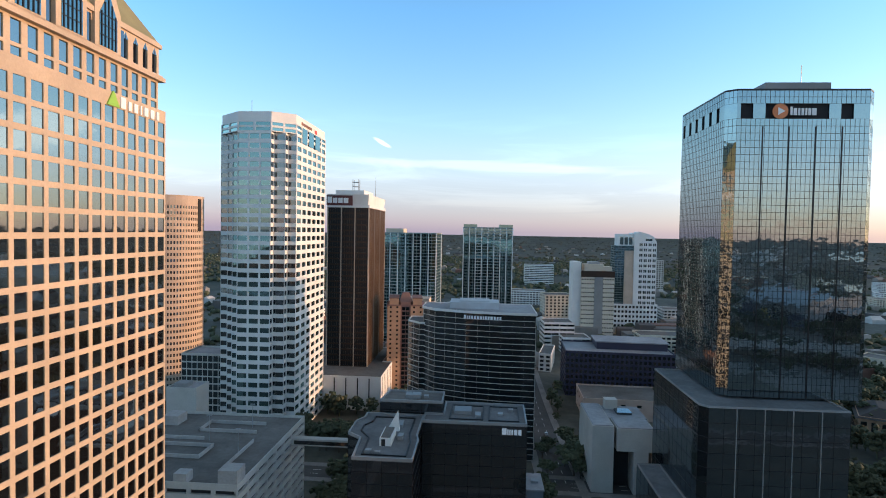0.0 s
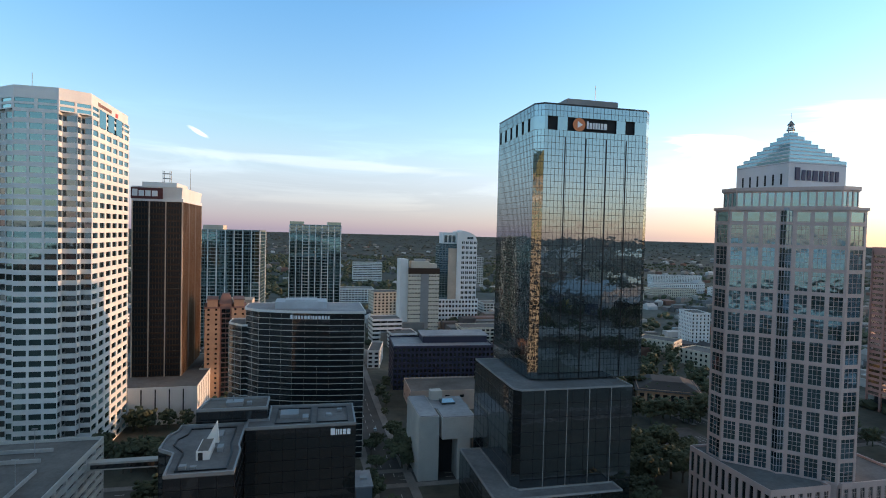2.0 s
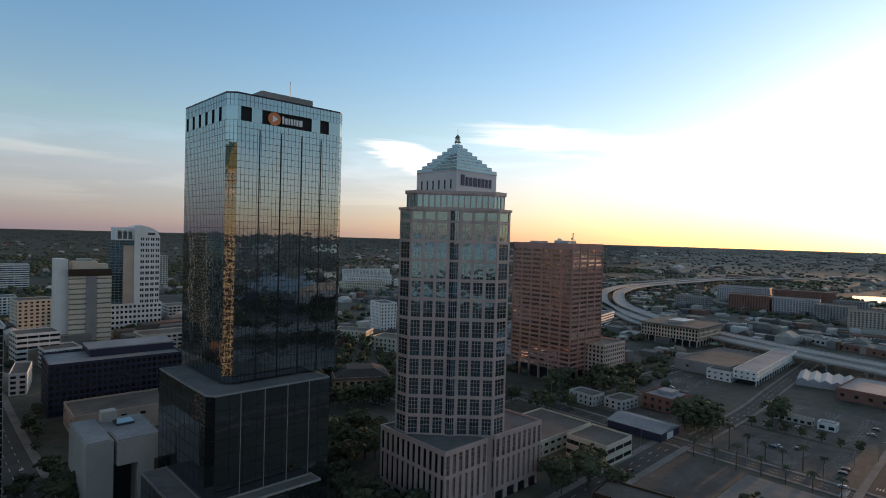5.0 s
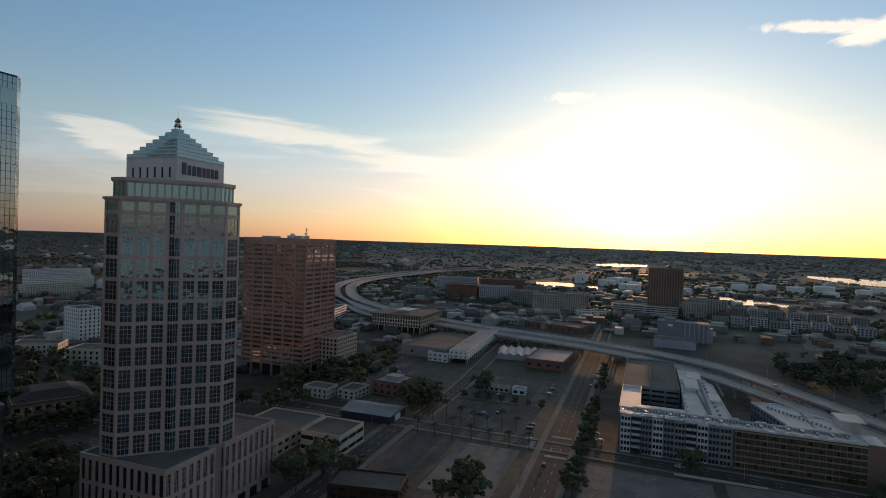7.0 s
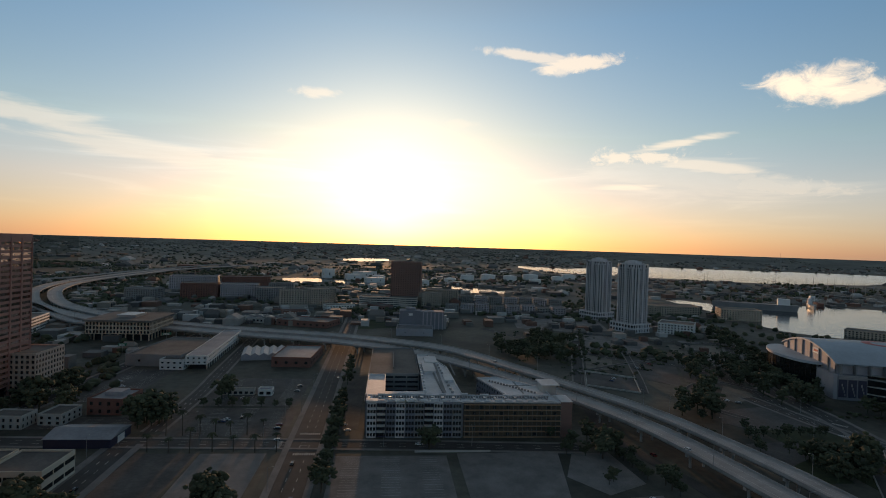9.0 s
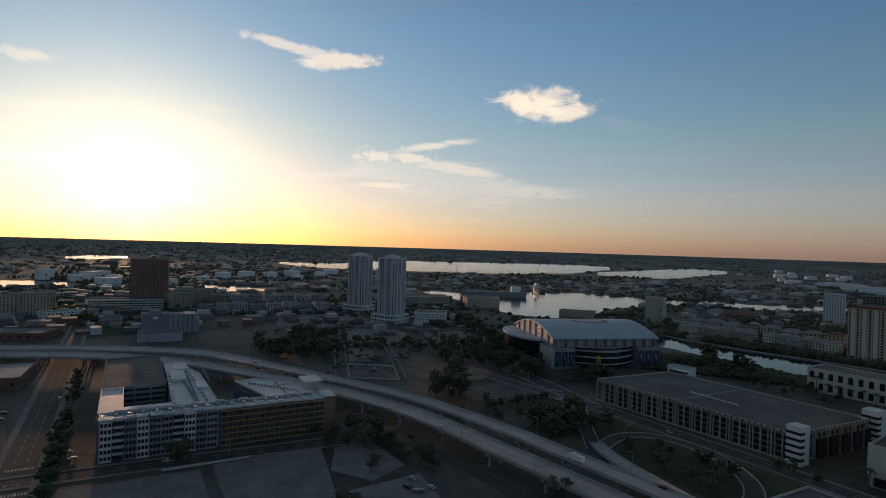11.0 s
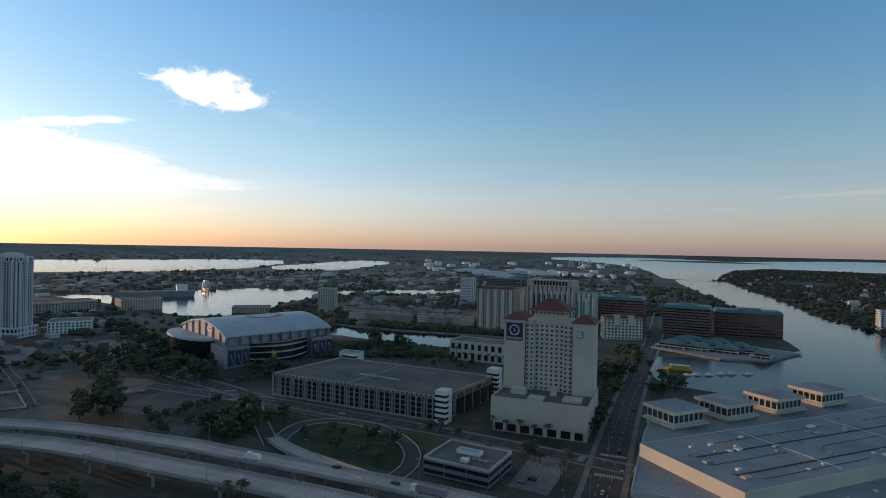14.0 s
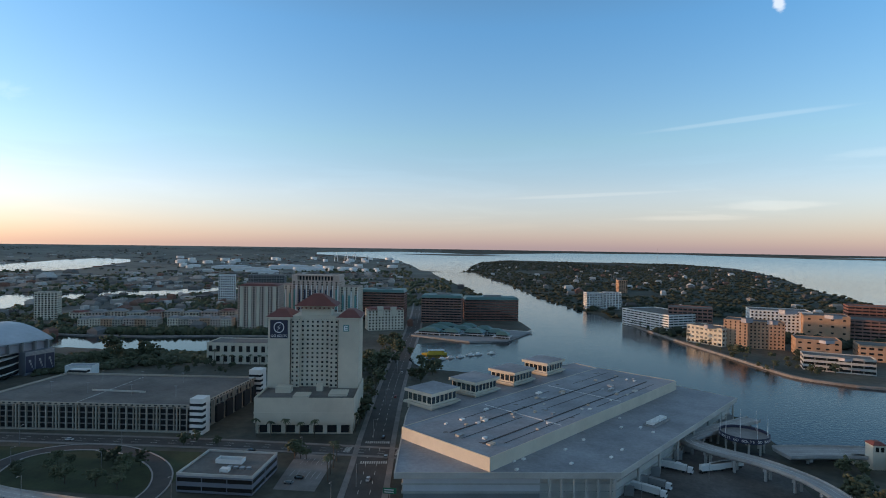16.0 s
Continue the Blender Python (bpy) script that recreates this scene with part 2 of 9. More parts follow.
GRANITE = mat("rose_granite", (0.50, 0.385, 0.28), 0.6, fine=3, bump=0.05)
GRANITE_GREY = mat("grey_granite", (0.45, 0.335, 0.315), 0.32, fine=3, bump=0.05, tint=(0.49, 0.35, 0.32), spec=0.7)
CONCRETE = mat("pale_concrete", (0.50, 0.475, 0.44), 0.8, fine=2)
CONCRETE_DARK = mat("grey_concrete", (0.26, 0.26, 0.26), 0.85, fine=2)
SLATE = mat("blue_grey_cladding", (0.20, 0.205, 0.235), 0.75, vary=0.08, fine=2)
WHITE = mat("white_paint", (0.72, 0.71, 0.69), 0.6, vary=0.07, fine=2)
STONE_PALE = mat("pale_crown_stone", (0.62, 0.60, 0.61), 0.55, vary=0.06, fine=2)
RED_PRECAST = mat("red_brown_precast", (0.43, 0.215, 0.18), 0.75, fine=3)
STONE_LILAC = mat("lilac_grey_stone", (0.38, 0.36, 0.385), 0.5, fine=2)
SANDSTONE = mat("weathered_sandstone", (0.40, 0.355, 0.30), 0.85, fine=2)
PINK = mat("pale_pink_stucco", (0.52, 0.40, 0.34), 0.8, vary=0.08, fine=3)
TEAL_PANEL = mat("teal_panel", (0.10, 0.26, 0.25), 0.5, vary=0.1, fine=2)
CREAM = mat("cream_stucco", (0.60, 0.53, 0.43), 0.8, vary=0.08, fine=3)
TAN = mat("tan_stone", (0.54, 0.42, 0.33), 0.8, fine=2)
TAN_BRICK = mat("tan_brick", (0.48, 0.29, 0.19), 0.8, fine=2)
BRICK = mat("red_brick", (0.26, 0.11, 0.08), 0.85, fine=4, tint=(0.22, 0.10, 0.08))
BROWN = mat("brown_precast", (0.26, 0.14, 0.115), 0.8, fine=3)
BRONZE_DARK = mat("dark_bronze_metal", (0.05, 0.028, 0.019), 0.4, 0.4, fine=3)
# brighter copy of the bronze: sunlight put into the colour of the east fins
BRONZE_SUNLIT = mat("sunlit_bronze_metal", (0.34, 0.19, 0.11), 0.35, 0.4, fine=3)
BRONZE = mat("bronze_metal", (0.10, 0.055, 0.035), 0.4, 0.6, fine=3)
BLACK = mat("black_metal", (0.012, 0.012, 0.014), 0.4, 0.3, fine=3)
STEEL = mat("grey_metal", (0.35, 0.36, 0.37), 0.45, 0.7, fine=3)
STEEL_TEAL = mat("teal_grey_metal", (0.20, 0.26, 0.26), 0.5, 0.3, fine=3)
# near-black base colour stands in for shade inside rooms, garage decks and recesses
SHADE = mat("painted_inside_shade", (0.02, 0.02, 0.022), 0.9, fine=2, bump=0)
ROOF = mat("grey_roof_felt", (0.155, 0.140, 0.128), 0.9, vary=0.25, fine=0.6, broad=0.04)
ROOF_WHITE = mat("white_roof_sheet", (0.295, 0.30, 0.318), 0.7, vary=0.2, fine=0.5, broad=0.03)
ROOF_BRIGHT = mat("new_white_roof_membrane", (0.62, 0.62, 0.63), 0.6, vary=0.10, fine=0.4, broad=0.05)
ROOF_PALE = mat("pale_blue_roof_metal", (0.46, 0.50, 0.54), 0.55, vary=0.10, fine=0.3, broad=0.03)
ROOF_GREY = mat("grey_gravel_roof", (0.17, 0.17, 0.172), 0.9, vary=0.2, fine=0.8, broad=0.08)
ROOF_RED = mat("red_roof_tile", (0.19, 0.06, 0.05), 0.7, fine=3)
BROWN_SHINGLE = mat("dark_brown_shingle", (0.055, 0.045, 0.042), 0.85, vary=0.2, fine=1.5)
ROOF_GREEN = mat("green_roof_metal", (0.10, 0.20, 0.19), 0.5, 0.2, fine=2)
ROOF_GOLD = mat("olive_roof_metal", (0.30, 0.27, 0.13), 0.5, 0.2, fine=2)
ASPHALT = mat("asphalt", (0.084, 0.075, 0.070), 0.9, vary=0.2, fine=0.8, broad=0.06)
LOT = mat("worn_asphalt", (0.118, 0.104, 0.096), 0.9, vary=0.3, fine=0.5, broad=0.05)
PAVE = mat("pavement_concrete", (0.24, 0.218, 0.205), 0.9, vary=0.2, fine=1.5, broad=0.08)
SAND = mat("sandy_gravel", (0.27, 0.235, 0.195), 0.95, vary=0.25, fine=0.6, broad=0.05, tint=(0.19, 0.165, 0.135))
DECK = mat("bridge_concrete", (0.40, 0.375, 0.36), 0.85, vary=0.15, fine=1.0, broad=0.06)
EARTH = mat("ground_cover", (0.060, 0.062, 0.040), 0.85, vary=0.4, fine=0.15, broad=0.012, tint=(0.125, 0.112, 0.092), spec=0.5)
GRASS = mat("grass", (0.046, 0.060, 0.024), 0.95, vary=0.3, fine=0.8, broad=0.06)
LEAF = mat("foliage", (0.060, 0.074, 0.038), 0.9, vary=0.35, fine=0.5, broad=0.05, tint=(0.084, 0.090, 0.050))
# far ground: haze put into the base colour, pale grey-green
HAZED_COUNTRY = mat("hazed_open_country", (0.105, 0.108, 0.082), 0.8, vary=0.3, fine=0.02, broad=0.004, bump=0, tint=(0.14, 0.135, 0.105), spec=0.5)
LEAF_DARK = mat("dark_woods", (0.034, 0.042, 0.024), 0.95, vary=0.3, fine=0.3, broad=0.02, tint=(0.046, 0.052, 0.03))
# far trees: leaf colour paled and greyed to stand in for haze
HAZED_WOODS = mat("hazed_distant_woods", (0.082, 0.086, 0.066), 0.85, vary=0.25, fine=0.05, broad=0.004, bump=0, tint=(0.092, 0.094, 0.072), spec=0.4)
PORT_EARTH = mat("bare_port_earth", (0.150, 0.128, 0.105), 0.85, vary=0.4, fine=0.1, broad=0.008, bump=0, tint=(0.098, 0.092, 0.070), spec=0.5)
# undergrowth with the shade of the trees put into its dark base colour
WOOD_FLOOR_SHADE = mat("undergrowth_painted_shade", (0.040, 0.046, 0.030), 0.9, vary=0.35, fine=0.1, broad=0.01, bump=0, tint=(0.058, 0.060, 0.042), spec=0.4)
BARK = mat("bark", (0.10, 0.075, 0.055), 0.9, fine=6)
PAINT = mat("road_paint", (0.65, 0.64, 0.60), 0.8, fine=3, vary=0.2)
GLASS = glass("grey_window_glass", (0.42, 0.52, 0.57), 0.27)
GLASS_TEAL = glass("teal_window_glass", (0.36, 0.64, 0.66), 0.40)
GLASS_BROWN = glass("brown_tower_glass", (0.60, 0.70, 0.70), 0.42, dark=(0.008, 0.006, 0.005))
GLASS_MIRROR = glass("black_mirror_glass", (0.45, 0.555, 0.585), 0.58, wave=0.035)
GLASS_SKY = glass("blue_mirror_window_glass", (0.32, 0.58, 0.70), 0.36, wave=0.05)
GLASS_BLACK = glass("black_podium_glass", (0.45, 0.52, 0.55), 0.34, wave=0.03)
GLASS_ROSE = glass("bronze_window_glass", (0.95, 0.66, 0.56), 0.62, wave=0.09, dark=(0.02, 0.012, 0.01))
GLASS_UNLIT = glass("unlit_band_glass", (0.40, 0.44, 0.48), 0.09)
GLASS_DARK = glass("dark_window_glass", (0.5, 0.5, 0.5), 0.12)
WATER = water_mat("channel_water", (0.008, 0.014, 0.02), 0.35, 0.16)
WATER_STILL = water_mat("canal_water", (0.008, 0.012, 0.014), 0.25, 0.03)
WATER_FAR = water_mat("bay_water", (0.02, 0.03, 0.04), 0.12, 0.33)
SIGN_WHITE = mat("white_sign_face", (0.8, 0.8, 0.8), 0.5, vary=0.03)
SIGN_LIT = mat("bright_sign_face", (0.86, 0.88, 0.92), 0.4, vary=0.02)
SIGN_RED = mat("red_sign_face", (0.55, 0.06, 0.04), 0.5, vary=0.05)
SIGN_ORANGE = mat("orange_sign_face", (0.75, 0.22, 0.08), 0.5, vary=0.05)
SIGN_GREEN = mat("green_sign_face", (0.25, 0.5, 0.06), 0.5, vary=0.05)
SIGN_BLUE = mat("blue_sign_face", (0.022, 0.032, 0.085), 0.5, vary=0.05)
SIGN_DARK = mat("dark_sign_face", (0.03, 0.03, 0.06), 0.5, vary=0.05)
YELLOW = mat("yellow_paint", (0.6, 0.4, 0.05), 0.6)
MAROON = mat("maroon_panel", (0.12, 0.03, 0.03), 0.6)

# ---- building kit ----
def mesh_of(name, bm, material):
    me = bpy.data.meshes.new(name)
    bm.to_mesh(me)
    bm.free()
    for m in material if isinstance(material, (list, tuple)) else (material,):
        me.materials.append(m)
    return me


def part(name, bm, material, parent, label=""):
    """Links a bmesh as one mesh object under a thing or a part."""
    ob = new(name, bm if isinstance(bm, bpy.types.Mesh) else mesh_of(name, bm, material))
    ob.parent = parent
    return tagged(ob, label)


def thing(name, label, category, x=0.0, y=0.0, z=0.0, turn=0.0, group="", kind=""):
    ob = new(name)
    ob.empty_display_size = 0.5
    ob.matrix_basis = pose(x, y, z, 0, 0, turn)
    return tagged(ob, label, category, group, kind)


def solid(name, bm, material, label="", category="", group="", kind=""):
    return tagged(new(name, mesh_of(name, bm, material)), label, category, group, kind)


def box(bm, x0, x1, y0, y1, z0, z1):
    v = [bm.verts.new(p) for p in ((x0, y0, z0), (x1, y0, z0), (x1, y1, z0), (x0, y1, z0), (x0, y0, z1), (x1, y0, z1), (x1, y1, z1), (x0, y1, z1))]
    for f in ((3, 2, 1, 0), (4, 5, 6, 7), (0, 1, 5, 4), (1, 2, 6, 5), (2, 3, 7, 6), (3, 0, 4, 7)):
        bm.faces.new([v[i] for i in f])


def boxes(*spans):
    bm = bmesh.new()
    for s in spans:
        box(bm, *s)
    return bm


def prism(bm, pts, z0, z1, top=1.0, shift=(0, 0)):
    """An upright prism on a footprint that runs anticlockwise; top scales its upper end about the middle."""
    cx, cy = sum(p[0] for p in pts) / len(pts), sum(p[1] for p in pts) / len(pts)
    a = [bm.verts.new((x, y, z0)) for x, y in pts]
    b = [bm.verts.new((cx + (x - cx) * top + shift[0], cy + (y - cy) * top + shift[1], z1)) for x, y in pts]
    bm.faces.new(a[::-1])
    bm.faces.new(b)
    for i in range(len(pts)):
        j = (i + 1) % len(pts)
        bm.faces.new((a[i], a[j], b[j], b[i]))


def prisms(*spans):
    bm = bmesh.new()
    for s in spans:
        prism(bm, *s)
    return bm


def inset(pts, k):
    """The footprint drawn in by k on all sides."""
    out = []
    n = len(pts)
    for i in range(n):
        p, q, r = Vector(pts[i - 1]), Vector(pts[i]), Vector(pts[(i + 1) % n])
        a, b = (q - p).normalized(), (r - q).normalized()
        na, nb = Vector((-a.y, a.x)), Vector((-b.y, b.x))
        s = na + nb
        s = s * (k / max(0.15, s.dot(na)))
        out.append((q.x + s.x, q.y + s.y))
    return out


def ring(bm, pts, k, z0, z1):
    inner = inset(pts, k)
    rows = [[bm.verts.new((x, y, z)) for x, y in loop] for loop, z in ((pts, z0), (pts, z1), (inner, z1), (inner, z0))]
    for i in range(len(pts)):
        j = (i + 1) % len(pts)
        for a, b in ((0, 1), (1, 2), (2, 3), (3, 0)):
            bm.faces.new((rows[a][i], rows[a][j], rows[b][j], rows[b][i]))


def bar(bm, p, u, n, a0, a1, b0, b1, z0, z1):
    """A box along the wall direction u and its outward normal n, from the corner p."""
    v = []
    for z in (z0, z1):
        for a, b in ((a0, b1), (a1, b1), (a1, b0), (a0, b0)):
            v.append(bm.verts.new((p[0] + u[0] * a + n[0] * b, p[1] + u[1] * a + n[1] * b, z)))
    for f in ((3, 2, 1, 0), (4, 5, 6, 7), (0, 1, 5, 4), (1, 2, 6, 5), (2, 3, 7, 6), (3, 0, 4, 7)):
        bm.faces.new([v[i] for i in f])


def sides(pts):
    for i in range(len(pts)):
        p, q = Vector(pts[i]), Vector(pts[(i + 1) % len(pts)])
        u = (q - p).normalized()
        yield i, p, u, Vector((u.y, -u.x)), (q - p).length


def rect(w, d, cx=0.0, cy=0.0):
    return [(cx - w / 2, cy - d / 2), (cx + w / 2, cy - d / 2), (cx + w / 2, cy + d / 2), (cx - w / 2, cy + d / 2)]


def cut_rect(w, d, c, cx=0.0, cy=0.0):
    a, b = w / 2, d / 2
    return [(cx + x, cy + y) for x, y in ((-a + c, -b), (a - c, -b), (a, -b + c), (a, b - c), (a - c, b), (-a + c, b), (-a, b - c), (-a, -b + c))]


def storeys(root, pts, z0, z1, floor=3.8, bay=4.0, wide=0.6, tall=0.55, wall=CONCRETE, pane=GLASS, deep=0.3,
            single=(), lift=0.5, wall_name="wall", limit=140, bays=None, solid_sides=(), frames=False, wides=None, other=()):
    """A storey-by-storey front round a footprint: a dark core, one wall sheet with a deep hole for each window, and panes set back in the holes.
    Panes of the sides in single are objects of their own, from the top floor down; the small or hidden rest is one part."""
    count = max(1, round((z1 - z0) / floor))
    floor = (z1 - z0) / count
    sill, head = floor * (1 - tall) * lift, floor * (1 - tall) * (1 - lift)
    # core painted near-black for the unlit rooms behind the wall
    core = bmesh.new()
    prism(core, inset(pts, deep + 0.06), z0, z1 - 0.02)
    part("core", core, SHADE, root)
    w = bmesh.new()
    known = {}

    def vert(p, u, n, a, b, z):
        q = (p.x + u.x * a + n.x * b, p.y + u.y * a + n.y * b, z)
        key = (round(q[0], 3), round(q[1], 3), round(z, 3))
        if key not in known:
            known[key] = w.verts.new(q)
        return known[key]

    levels = [z0]
    for k in range(count):
        levels += [z0 + k * floor + sill, z0 + (k + 1) * floor - head]
    levels.append(z1)
    holes = []
    for i, p, u, n, length in sides(pts):
        if i in solid_sides:
            w.faces.new([vert(p, u, n, a, 0, z) for a, z in ((0, z0), (length, z0), (length, z1), (0, z1))])
            continue
        m = max(1, bays[i] if bays else round(length / bay))
        step = length / m
        half = step * (1 - (wides or {}).get(i, wide)) / 2
        marks = [0.0]
        for j in range(m):
            marks += [j * step + half, (j + 1) * step - half]
        marks.append(length)
        for c in range(len(marks) - 1):
            for r in range(len(levels) - 1):
                a0, a1, lo, hi = marks[c], marks[c + 1], levels[r], levels[r + 1]
                if a1 - a0 < 0.002 or hi - lo < 0.002:
                    continue
                q = [(a0, lo), (a1, lo), (a1, hi), (a0, hi)]
                if c % 2 and r % 2:
                    holes.append((i, p, u, n, a0, a1, lo, hi))
                    for e in range(4):
                        f = (e + 1) % 4
                        w.faces.new((vert(p, u, n, q[e][0], 0, q[e][1]), vert(p, u, n, q[f][0], 0, q[f][1]), vert(p, u, n, q[f][0], -deep, q[f][1]), vert(p, u, n, q[e][0], -deep, q[e][1])))
                else:
                    w.faces.new([vert(p, u, n, a, 0, z) for a, z in q])
    part(wall_name, w, wall, root)
    meshes, rest, made = {}, bmesh.new(), 0
    dim = bmesh.new()
    holes.sort(key=lambda h: -h[6])
    for i, p, u, n, a0, a1, lo, hi in holes:
        if i not in single or made >= limit:
            bar(dim if other and i in other[0] else rest, p, u, n, a0, a1, -deep - 0.05, -deep * 0.7, lo, hi)
            continue
        made += 1
        key = (round(a1 - a0, 2), round(hi - lo, 2))
        if key not in meshes:
            b = bmesh.new()
            box(b, -(a1 - a0) / 2, (a1 - a0) / 2, 0, deep * 0.3 + 0.05, 0, hi - lo)
            meshes[key] = mesh_of("pane", b, pane)
        c = p + u * ((a0 + a1) / 2) - n * (deep * 0.7)
        ob = part("pane", meshes[key], pane, root)
        ob.matrix_basis = Matrix.Translation((c.x, c.y, lo)) @ Matrix.Rotation(math.atan2(u.y, u.x), 4, "Z")
        if frames:
            if ("bars", key) not in meshes:
                b = bmesh.new()
                wd, ht = a1 - a0, hi - lo
                for q in (1, 2):
                    box(b, wd * (q / 3 - 0.5) - 0.07, wd * (q / 3 - 0.5) + 0.07, -0.1, 0.02, 0, ht)
                for q in (0.3, 0.52, 0.8):
                    box(b, -wd / 2, wd / 2, -0.08, 0.02, ht * q - 0.07, ht * q + 0.07)
                meshes["bars", key] = mesh_of("window_grid", b, GRANITE_GREY)
            part("window_grid", meshes["bars", key], GRANITE_GREY, ob)
    # on garages these panes are no glass but near-black sheets for shade
    if len(rest.faces):
        tagged(part("glazing", rest, pane, root), kind="stuff")
    else:
        rest.free()
    if len(dim.faces):
        tagged(part("corner_glazing", dim, other[1], root), kind="stuff")
    else:
        dim.free()
    return floor


def flat_roof(root, pts, z, cover=ROOF, edge=CONCRETE, high=1.0, thick=0.4):
    r = bmesh.new()
    prism(r, inset(pts, 0.05), z - 0.3, z + 0.05)
    part("roof", r, cover, root)
    if high:
        e = bmesh.new()
        ring(e, [(x, y) for x, y in inset(pts, -0.02)], thick, z - 0.1, z + high)
        part("parapet", e, edge, root)


def block(name, label, category, pts, h, z0=0.0, wall=CONCRETE, pane=GLASS, cover=ROOF, x=0, y=0, turn=0, base=0.0, crown=0.0, group="", **kw):
    """A plain building: a base course, storeys of windows, a crown course and a flat roof with a parapet."""
    root = thing(name, label, category, x, y, z0, turn, group)
    if base:
        part("plinth", prisms((pts, 0, base)), wall, root)
    storeys(root, pts, base, h - crown, wall=wall, pane=pane, **kw)
    if crown:
        part("crown", prisms((pts, h - crown, h)), wall, root)
    flat_roof(root, pts, h, cover, wall)
    return root


def plaque(root, name, p, u, z, widths, high, material, gap=0.25, out=0.25, label=""):
    """A row of plain upright bars in place of a name, from the point p along u, standing out from the wall."""
    n = Vector((u[1], -u[0]))
    u = Vector(u)
    a = 0.0
    for k, wd in enumerate(widths):
        b = bmesh.new()
        tall = high if k == 0 else high * 0.82
        bar(b, Vector(p), u, n, a, a + wd, 0.02, out, z, z + tall)
        part(name, b, material, root, label)
        a += wd + gap


def tube(bm, a, b, r0, r1=None, n=6):
    a, b = Vector(a), Vector(b)
    d = (b - a).normalized()
    s = d.cross(Vector((0, 0, 1)) if abs(d.z) < 0.9 else Vector((1, 0, 0))).normalized()
    c = d.cross(s)
    r1 = r0 if r1 is None else r1
    lo = [bm.verts.new(a + (s * math.cos(k * math.tau / n) + c * math.sin(k * math.tau / n)) * r0) for k in range(n)]
    hi = [bm.verts.new(b + (s * math.cos(k * math.tau / n) + c * math.sin(k * math.tau / n)) * r1) for k in range(n)]
    for k in range(n):
        bm.faces.new((lo[k], hi[k], hi[(k + 1) % n], lo[(k + 1) % n]))
    bm.faces.new(lo)
    bm.faces.new(hi[::-1])


def circle(r, n=32, cx=0.0, cy=0.0, start=0.0):
    return [(cx + r * math.cos(start + k * math.tau / n), cy + r * math.sin(start + k * math.tau / n)) for k in range(n)]

# ---- ground ----
NEAR, RIM = 2500.0, 4597.0


def land(r):
    """Height of the ground r metres from under the camera: flat, then the far country closing up towards the skyline."""
    return 0.0 if r < NEAR else EYE - r * EYE * (4900 - r) / 6.0e6 - 0.0


def squeeze(r):
    """Where a place r metres off stands on that ground."""
    return r if r < NEAR else 4900 - 6.0e6 / r


bm = bmesh.new()
radii = [0, 60, 120, 200, 300, 420, 560, 720, 900, 1100, 1300, 1500, 1750, 2000, 2250] + [2500 + 100 * k for k in range(21)] + [RIM]
loops = [[bm.verts.new((0, 0, 0))] * 144]
for r in radii[1:]:
    loops.append([bm.verts.new((r * math.cos(a * math.tau / 144), r * math.sin(a * math.tau / 144), land(r))) for a in range(144)])
for lo, hi in zip(loops, loops[1:]):
    for a in range(144):
        c = [lo[a], hi[a], hi[(a + 1) % 144], lo[(a + 1) % 144]]
        bm.faces.new(c if lo is not loops[0] else c[:3])
for f in bm.faces:
    c = f.calc_center_median()
    c_bearing, c_range = math.degrees(math.atan2(c.x, c.y)) % 360, c.xy.length
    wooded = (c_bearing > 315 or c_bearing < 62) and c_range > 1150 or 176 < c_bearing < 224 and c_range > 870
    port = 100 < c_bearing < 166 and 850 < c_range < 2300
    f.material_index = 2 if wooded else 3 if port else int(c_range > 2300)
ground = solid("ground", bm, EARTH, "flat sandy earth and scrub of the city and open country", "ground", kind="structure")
# ground beyond 2300 m, its colour paled for haze
ground.data.materials.append(HAZED_COUNTRY)
# wooded ground, painted darker for the shade beneath the crowns
ground.data.materials.append(WOOD_FLOOR_SHADE)
ground.data.materials.append(PORT_EARTH)

# ---- water, streets and the expressway ----
def at(bearing, r, lift=0.0):
    """The point r metres off in a compass bearing, on the ground."""
    q = squeeze(r)
    a = radians(bearing)
    return (q * math.sin(a), q * math.cos(a), land(q) + lift)


WET = []  # (bearing, near, far) rows of each water, to keep things out of it


def wet(x, y):
    r, b = math.hypot(x, y), math.degrees(math.atan2(x, y)) % 360
    if r > NEAR:
        r = 6.0e6 / (4900 - r)
    for rows in WET:
        for (b0, n0, f0), (b1, n1, f1) in zip(rows, rows[1:]):
            if b0 <= b <= b1:
                k = (b - b0) / (b1 - b0)
                if n0 + (n1 - n0) * k - 15 < r < f0 + (f1 - f0) * k + 15:
                    return True
    return inside(x, y, CHANNEL)


def inside(x, y, poly):
    hit = False
    for (x0, y0), (x1, y1) in zip(poly, poly[1:] + poly[:1]):
        if (y0 > y) != (y1 > y) and x < x0 + (y - y0) * (x1 - x0) / (y1 - y0):
            hit = not hit
    return hit


